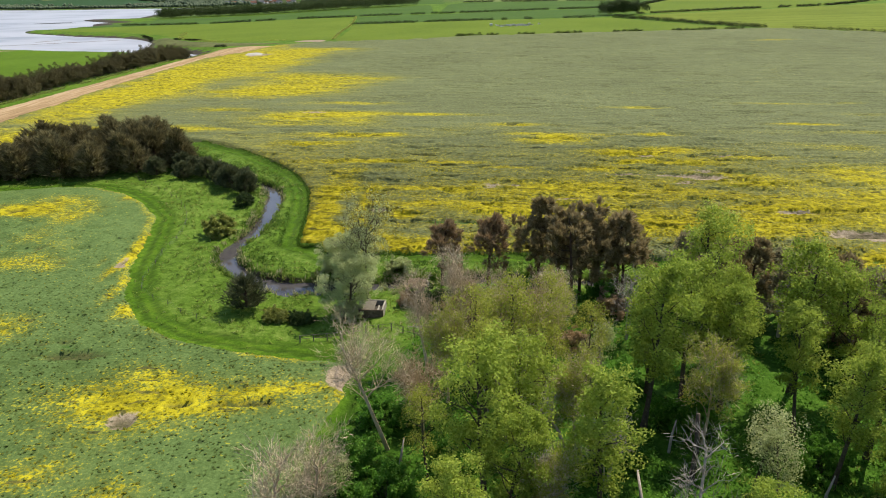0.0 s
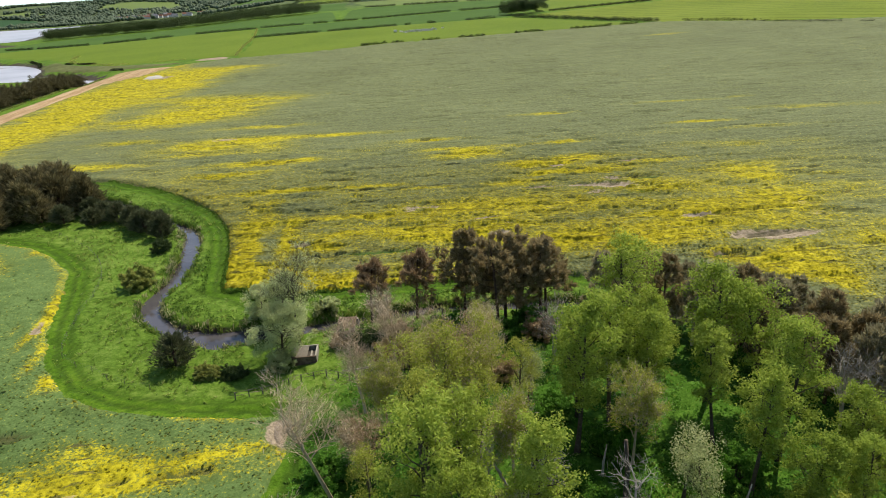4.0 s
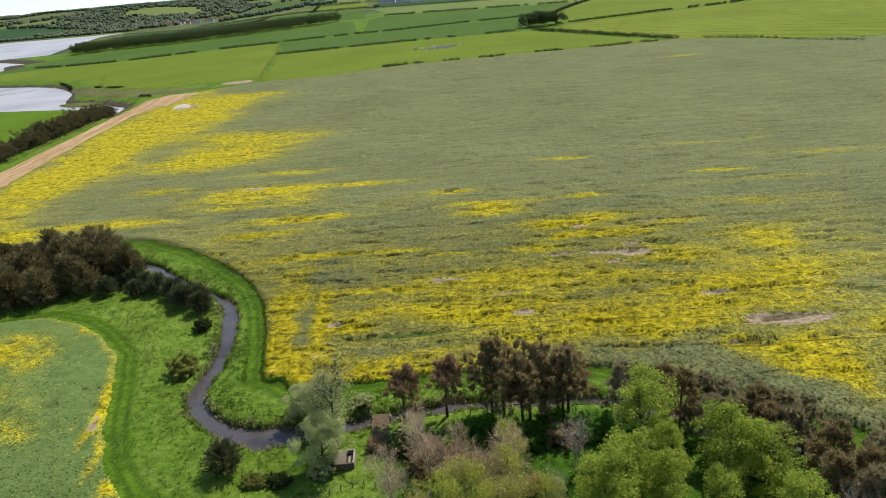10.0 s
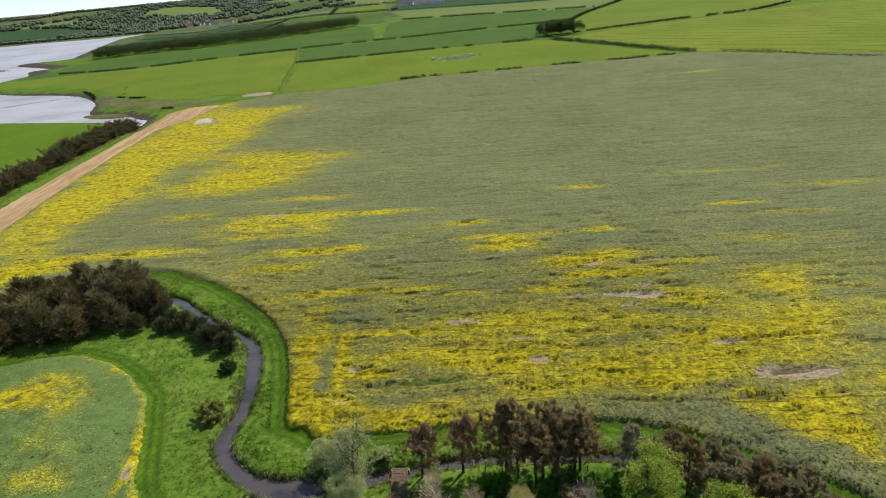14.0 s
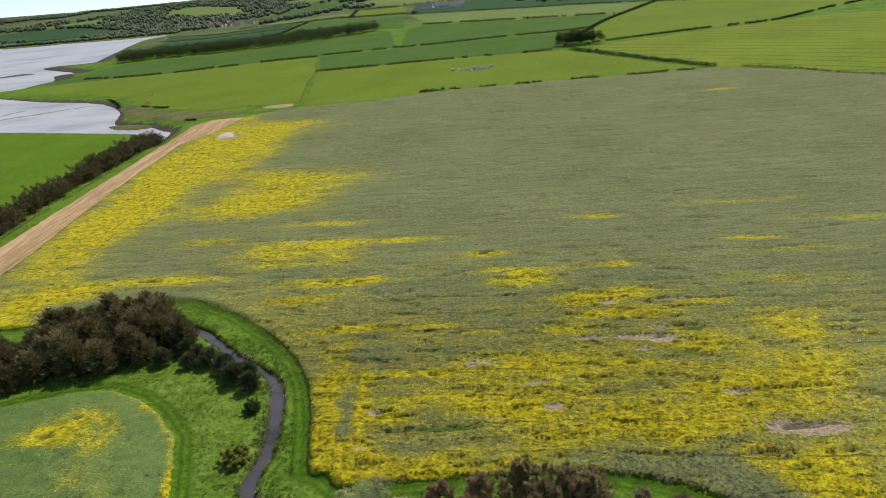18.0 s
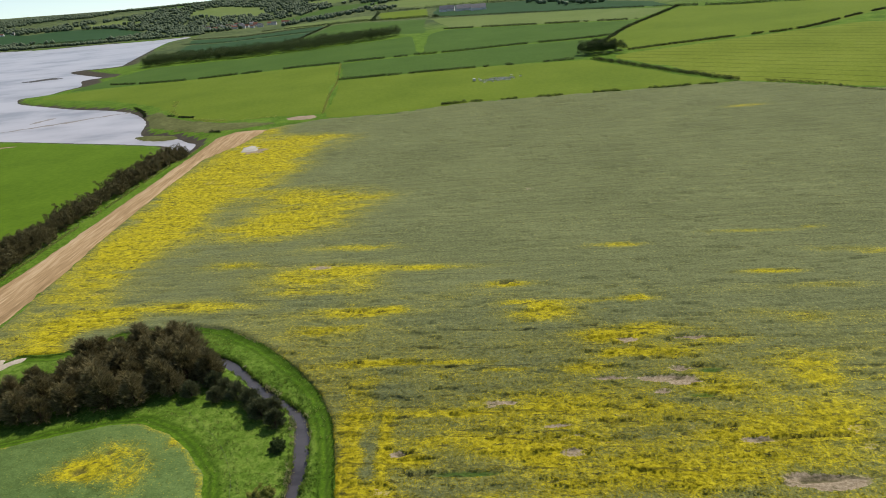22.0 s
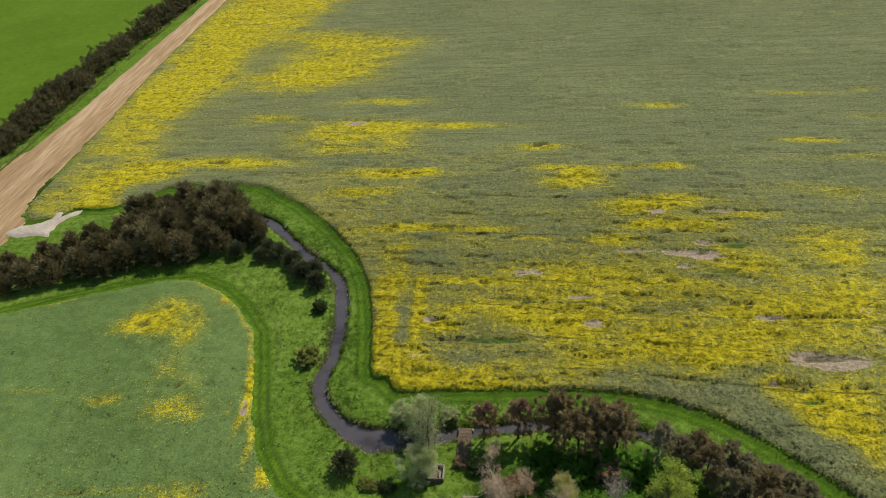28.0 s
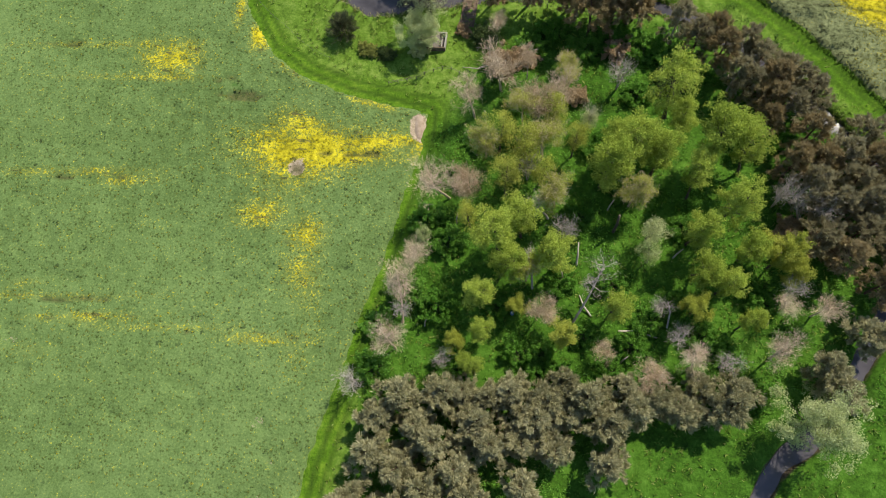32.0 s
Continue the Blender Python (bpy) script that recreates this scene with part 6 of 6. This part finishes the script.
def woodland(name, spots, height, width, leaf, label, seed, size, each):
    """Far trees, crown by crown: ragged leafy domes."""
    r, centres = np.random.default_rng(seed), []
    for x, y in spots:
        z = float(ground(np.array([x]), np.array([y]))[0])
        h, w = height * r.uniform(0.75, 1.15), width * r.uniform(0.75, 1.2)
        for k in range(5):
            a = r.uniform(0, 6.28)
            centres.append((x + 0.3 * w * math.cos(a), y + 0.3 * w * math.sin(a), z + h * r.uniform(0.3, 0.85)))
    ob = new(name, mesh_of(name, *leaves(r, centres, 0.36 * width, each, size, 1.0), leaf))
    return tagged(ob, label, "woodland", kind="stuff")


woodland("woodland", spots_in([(-505, 1195), (-376, 1190), (-217, 1150), (-82, 1214), (-82, 1262), (-246, 1230), (-436, 1275), (-520, 1285)], 900, 81), 16, 12, M_WOODS, "long dark belt of broadleaf woodland", 82, 0.62, 66)
woodland("woodland", spots_in([(140, 785), (185, 778), (190, 800), (145, 812)], 60, 83), 15, 9, M_WOODS, "dark clump of trees at a field corner", 84, 0.6, 80)
def open_hill(x, y):
    return np.prod([inside(x, y, o) < 8 for o in OPEN_LAND], 0)


def crowns(name, spots, height, width, leaf, label, seed):
    """Woods miles away: lumpy crowns, each one broken into lobes."""
    r = np.random.default_rng(seed)
    bm = bmesh.new()
    bmesh.ops.create_icosphere(bm, subdivisions=1, radius=1)
    unit, tri = np.array([v.co[:] for v in bm.verts]), np.array([[v.index for v in f.verts] for f in bm.faces])
    bm.free()
    x, y = (np.repeat(np.array([p[k] for p in spots]), 3) for k in (0, 1))
    n = len(x)
    x, y = x + r.normal(0, 0.33 * width, n), y + r.normal(0, 0.33 * width, n)
    w, h = width * r.uniform(0.28, 0.5, n), height * r.uniform(0.3, 0.55, n)
    z = ground(x, y) + height * r.uniform(0.25, 0.5, n)
    lump = 1 + 0.7 * (r.uniform(0, 1, (n, len(unit), 1)) - 0.5)
    verts = unit[None] * lump * np.stack([w, w, h], 1)[:, None] + np.stack([x, y, z], 1)[:, None]
    faces = tri[None] + (np.arange(n) * len(unit))[:, None, None]
    return tagged(new(name, mesh_of(name, verts.reshape(-1, 3), faces.reshape(-1, 3), leaf)), label, "woodland", kind="stuff")


hx, hy = scatter(np.random.default_rng(85), 15000, -3000, 900, 2060, 4400, lambda x, y: step(0.40, 0.47, rough_field(x, y, 330, 86, 3)) * open_hill(x, y) * (inside(x, y, ESTUARY) < -30))
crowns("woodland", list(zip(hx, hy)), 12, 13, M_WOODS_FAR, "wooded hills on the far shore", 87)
hx, hy = scatter(np.random.default_rng(88), 1500, -1900, -690, 2040, 2140, lambda x, y: (inside(x, y, ESTUARY) < -25) * (inside(x, y, ESTUARY) > -75) * 1.0)
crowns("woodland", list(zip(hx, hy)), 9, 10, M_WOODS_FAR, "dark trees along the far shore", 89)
hx, hy = scatter(np.random.default_rng(90), 2400, -200, 1500, 1500, 2300, lambda x, y: step(0.58, 0.64, rough_field(x, y, 260, 91, 3)) * open_hill(x, y))
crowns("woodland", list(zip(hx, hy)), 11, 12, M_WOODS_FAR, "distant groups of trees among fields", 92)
patch("mudflat", [(-418, 658), (-430, 709), (-424, 741), (-401, 744), (-408, 728), (-420, 700)], 1.32, M_WETSAND, "low brown sand bar in the estuary", 6, "mudflat")
patch("mudflat", [(-440, 655), (-380, 690), (-330, 730), (-345, 735), (-400, 700), (-450, 668)], 1.28, M_WETSAND, "long brown sand bar in the estuary", 6, "mudflat")
patch("mudflat", [(-270, 588), (-254, 588), (-230, 577), (-225, 569), (-237, 563), (-258, 573)], 2.0, M_SALT, "olive grassy islet in the creek", 3, "mudflat")
patch("mudflat", [(-640, 1180), (-600, 1150), (-660, 1120), (-690, 1140)], 1.4, M_MUD, "dark mud bar in the estuary", 7, "mudflat")
patch("track", [(-141, 594), (-130, 600), (-117, 597), (-112, 588), (-116, 580), (-128, 582), (-136, 586)], 0.5, M_SAND, "bare sandy cattle gap behind the crop", 3, "track")
patch("track", [(-440, 628), (-385, 585), (-350, 584), (-378, 575), (-420, 600), (-470, 628)], 0.7, M_SAND, "pale sandy shore at the pasture corner", 4, "track")


# ---- buildings ----
def house(label, long, deep, tall, roof, category="house", name="house"):
    ob = thing(name, (0, 0, 0), label, category, "houses of the village")
    bm = bmesh.new()
    a, b = long / 2, deep / 2
    ring = [bm.verts.new(v) for v in ((-a, -b, -1), (a, -b, -1), (a, b, -1), (-a, b, -1), (-a, -b, tall), (a, -b, tall), (a, b, tall), (-a, b, tall), (-a, 0, tall + b), (a, 0, tall + b))]
    for f in ((0, 1, 5, 4), (2, 3, 7, 6), (1, 2, 6, 9, 5), (3, 0, 4, 8, 7)):
        bm.faces.new([ring[i] for i in f])
    wall = part("wall", bm, M_WALL, ob)
    bm = bmesh.new()
    for s in (-1, 1):
        o, e = 0.4, 0.25
        q = [bm.verts.new(v) for v in ((-a - o, s * (b + o), tall - o), (a + o, s * (b + o), tall - o), (a + o, 0, tall + b), (-a - o, 0, tall + b), (-a - o, s * (b + o), tall - o + e), (a + o, s * (b + o), tall - o + e), (a + o, 0, tall + b + e), (-a - o, 0, tall + b + e))]
        for f in ((0, 1, 2, 3), (4, 5, 6, 7), (0, 1, 5, 4), (1, 2, 6, 5), (3, 0, 4, 7)):
            bm.faces.new([q[i] for i in f])
    part("roof", bm, roof, ob)
    for x in np.linspace(-a * 0.65, a * 0.65, 3):
        part("window", box_bm(1.2, 0.12, 1.3, (x, -b - 0.02, tall * 0.55)), M_DARK, wall)
    return ob


HOUSES = [(-731, 2266, 10), (-709, 2311, -20), (-660, 2330, 5), (-645, 2245, 30), (-600, 2225, -15), (-690, 2260, 40), (-675, 2290, 0), (-625, 2262, 20), (-580, 2250, 0), (-560, 2215, -30), (-590, 2290, 15), (-640, 2300, -10), (-540, 2260, 25), (-520, 2235, -5), (-500, 2280, 10), (-610, 2320, 35), (-1592, 2640, 5), (-1560, 2655, -10), (-1530, 2650, 20), (-720, 2235, 0), (-695, 2222, 25), (-662, 2212, -10), (-630, 2205, 15), (-605, 2195, 0), (-575, 2190, -20), (-548, 2184, 10), (-650, 2226, 30), (-770, 2330, 10), (-480, 2240, 0)]
first = house("pale rendered village house with red roof", 13, 8, 5, M_TILES), house("pale rendered village house with slate roof", 15, 8, 5.5, M_SLATE)
for i, (x, y, turn) in enumerate(HOUSES):
    m = Matrix.Translation((x, y, float(ground(np.array([x]), np.array([y]))[0]))) @ Matrix.Rotation(radians(turn), 4, "Z")
    if i < 2:
        first[i].matrix_basis = m
    else:
        copy_thing(first[i % 2], m)
barn = house("long grey farm shed with slate roof", 34, 16, 5, M_SLATE, "barn", "barn")
for i, (x, y, turn) in enumerate([(38, 1682, 8), (70, 1650, 8), (2, 1707, -10)]):
    m = Matrix.Translation((x, y, float(ground(np.array([x]), np.array([y]))[0]))) @ Matrix.Rotation(radians(turn), 4, "Z")
    if i:
        copy_thing(barn, m)
    else:
        barn.matrix_basis = m

# ---- the bridge, the tank, the fences and loose things ----
bridge = thing("footbridge", (-8.8, 101.3, 0.2), "weathered brown plank bridge over the stream", "bridge", turn=radians(-3))
for s in (-1, 1):
    part("beam", box_bm(0.22, 7.2, 0.3, (s * 1.15, 0, 0.42), bevel=0.02), M_PLANK, bridge)
    part("kerb", box_bm(0.14, 7.0, 0.16, (s * 1.36, 0, 0.76), bevel=0.02), M_PLANK, bridge)
    part("abutment", box_bm(3.3, 0.5, 1.7, (0, s * 3.4, -0.45), bevel=0.04), M_CONCRETE, bridge, "grey concrete abutment")
board = part("plank", box_bm(2.86, 0.27, 0.07, (0, 0, 0), bevel=0.012), M_PLANK, bridge)
B = random.Random(3)
for k in range(9):
    ob = new("ramp_plank", board.data)
    ob.parent = bridge
    ob.matrix_basis = pose(B.uniform(-0.05, 0.05), -3.62 - 0.28 * k, 0.55 - 0.075 * k, 15, 0, B.uniform(-1.2, 1.2))
for k in range(24):
    ob = board if k == 0 else new("plank", board.data)
    ob.parent = bridge
    ob.matrix_basis = pose(B.uniform(-0.05, 0.05), -3.45 + 0.3 * k, 0.61 + B.uniform(-0.012, 0.015), 0, B.uniform(-0.6, 0.6), B.uniform(-1.2, 1.2))

tank = thing("concrete_tank", (-14.6, 92.9, -0.1), "open weathered concrete tank under the willow", "tank", turn=radians(-2))
for name, sx, sy, x, y in (("wall", 3.8, 0.25, 0, -1.7), ("wall", 3.8, 0.25, 0, 1.7), ("wall", 0.25, 3.15, -1.775, 0), ("wall", 0.25, 3.15, 1.775, 0)):
    part(name, box_bm(sx, sy, 2.3, (x, y, 0.7), bevel=0.03), M_PLANK if y < -1 else M_CONCRETE, tank, "dark brown front wall" if y < -1 else "")
part("floor", box_bm(3.3, 3.15, 1.1, (0, 0, 0.55)), M_MUD, tank, "dark wet silt inside")
part("cover_slab", box_bm(2.2, 3.15, 0.14, (-0.54, 0, 1.72), bevel=0.02), M_POST, tank, "grey weathered cover boards")
part("baffle", box_bm(0.2, 1.6, 0.7, (1.1, -0.6, 1.4), bevel=0.02), M_CONCRETE, tank)


def post_and_wire(line, label, spacing, tall, wires, thick, rails=False):
    pts = spline(line, 10)
    cum = np.r_[0, np.cumsum(np.linalg.norm(np.diff(pts, axis=0), axis=1))]
    n = max(2, int(cum[-1] / spacing) + 1)
    xy = [(float(np.interp(d, cum, pts[:, 0])), float(np.interp(d, cum, pts[:, 1]))) for d in np.linspace(0, cum[-1], n)]
    fence = thing("fence", (*xy[0], height_at(*xy[0])), label, "fence")
    tops = []
    shape = None
    for i, (x, y) in enumerate(xy):
        z = height_at(x, y)
        if shape is None:
            ob = part("post", box_bm(thick, thick, tall + 0.4, (0, 0, tall / 2 - 0.2), bevel=0.015), M_POST, fence)
            shape = ob.data
        else:
            ob = new("post", shape)
            ob.parent = fence
        ob.matrix_basis = Matrix.Translation((x - xy[0][0], y - xy[0][1], z - fence.location.z)) @ Euler((B.uniform(-0.06, 0.06), B.uniform(-0.06, 0.06), B.uniform(0, 1))).to_matrix().to_4x4()
        tops.append((x - xy[0][0], y - xy[0][1], z - fence.location.z))
    for q in wires:
        soup = Soup()
        tube(soup, [(x, y, z + tall * q) for x, y, z in tops], np.full(len(tops), 0.03 if rails else 0.008), 4)
        part("rail" if rails else "wire", soup.data(), M_POST if rails else M_WIRE, fence)
    return fence


post_and_wire([(-86, 173), (-74.2, 161), (-64.4, 149.2), (-58, 136), (-56, 126), (-55, 114), (-52.5, 101.5), (-46, 95.5), (-40, 90.3), (-35.5, 88.3)], "grey post and wire fence across the meadow", 4.0, 1.0, (0.35, 0.65, 0.92), 0.06)
post_and_wire([(-23, 83.2), (-18.2, 84.6), (-12.7, 87.2), (-7.9, 85.4)], "broken grey post and rail fence", 1.8, 1.1, (0.5, 0.95), 0.13, True)
post_and_wire([(6.5, 101.5), (12, 101), (17, 100.2), (24, 98.8)], "old grey fence posts beside the stream", 2.6, 1.3, (0.5, 0.9), 0.14)
post_and_wire([(-200, 205), (-197.5, 250), (-198, 300), (-196.5, 355), (-193, 430), (-188, 510)], "pale post and wire fence along the sea bank", 4.0, 1.2, (0.5, 0.9), 0.16)


def log(points, radii, label, name="fallen_log", bark=None):
    soup = Soup()
    x, y = points[0][:2]
    z = height_at(x, y)
    tube(soup, [(a - x, b - y, c) for a, b, c in points], radii, 7)
    ob = new(name, mesh_of(name, *soup.data(), bark or M_PALE_BARK, True))
    ob.location = (x, y, z)
    return tagged(ob, label, "log", "dead wood of the copse")


log([(9.1, 57.6, -0.2), (8.7, 57.4, 2.0), (8.0, 57.2, 4.0), (7.2, 57, 5.6)], [0.24, 0.21, 0.17, 0.08], "pale bleached leaning dead trunk", "dead_tree")
log([(14.5, 49.4, -0.2), (14.5, 50.6, 1.8), (14.4, 52.4, 3.6)], [0.2, 0.17, 0.1], "pale bleached broken dead trunk", "dead_tree")
log([(20.6, 56, -0.2), (20.8, 56.2, 3.2), (20.7, 56.6, 6.8)], [0.3, 0.26, 0.2], "tall snapped trunk with brown bark", "dead_tree", M_BARK)
log([(22, 38.2, 0.1), (25, 38.5, 0.25), (28.4, 37.6, 0.15)], [0.2, 0.17, 0.1], "pale fallen branch on the copse floor")
log([(17.3, 40.5, 0.1), (16, 42, 0.5), (15.2, 44, 0.3)], [0.18, 0.15, 0.08], "pale fallen limb among nettles")
log([(-4, 88.5, 0.1), (-6, 87.2, 0.5), (-9, 87.6, 0.2)], [0.16, 0.13, 0.06], "grey fallen branch beside the fence")
log([(30, 39.5, 0.1), (30.2, 42, 1.6), (29.6, 43.5, 2.6)], [0.17, 0.13, 0.07], "pale crooked dead trunk in nettles", "dead_tree")

for x, y, h, lean in ((4.6, 58.5, 4.5, 0.4), (12.2, 47, 3.6, -0.5), (-7.2, 55.5, 4.2, 0.3), (31, 52, 3.2, 0.6), (46, 41, 3.8, -0.4), (22.5, 33, 2.8, 0.5), (1.5, 66, 3.8, -0.3), (19.5, 60, 3.4, 0.4), (50, 51.5, 3.2, -0.6), (-11, 36.5, 3.4, 0.4)):
    log([(x, y, -0.2), (x + 0.4 * lean, y + 0.2, h * 0.5), (x + 1.6 * lean, y + 0.7, h)], [0.16, 0.13, 0.06], "pale barkless dead trunk among nettles", "dead_tree")

drum = thing("plastic_drum", (3.9, 39.8, height_at(3.9, 39.8)), "blue plastic drum in the undergrowth", "drum")
bm = bmesh.new()
bmesh.ops.create_cone(bm, cap_ends=True, segments=20, radius1=0.3, radius2=0.3, depth=0.9, matrix=Matrix.Translation((0, 0, 0.45)))
bmesh.ops.bevel(bm, geom=[e for e in bm.edges if abs(e.verts[0].co.z - e.verts[1].co.z) < 0.01], offset=0.05, segments=2, affect="EDGES")
part("body", bm, M_BLUE, drum)
bm = bmesh.new()
bmesh.ops.create_cone(bm, cap_ends=True, segments=20, radius1=0.15, radius2=0.13, depth=0.06, matrix=Matrix.Translation((0, 0, 0.93)))
part("lid", bm, M_WHITE, drum, "white plastic lid")

# white lime heap and trough out in the pasture
r = np.random.default_rng(93)
hx, hy = r.normal(44, 9, 90), r.normal(686, 5, 90)
heap = leaves(r, np.stack([hx, hy, ground(hx, hy) + 0.6], 1), 1.2, 5, 1.1, 0.3)
tagged(new("lime_heap", mesh_of("lime_heap", *heap, M_LIME)), "scattered white lime heap on the pasture", "lime heap", kind="stuff")
trough = thing("feed_trailer", (22, 690, float(ground(np.array([22.0]), np.array([690.0]))[0])), "white feed trailer on the pasture", "trailer")
part("box", box_bm(2.6, 4.2, 1.8, (0, 0, 1.7), bevel=0.1), M_WHITE, trough)
for x in (-1.2, 1.2):
    bm = bmesh.new()
    bmesh.ops.create_cone(bm, cap_ends=True, segments=16, radius1=0.5, radius2=0.5, depth=0.3, matrix=Matrix.Translation((x, 0, 0.5)) @ Matrix.Rotation(radians(90), 4, "Y"))
    part("wheel", bm, M_DARK, trough)
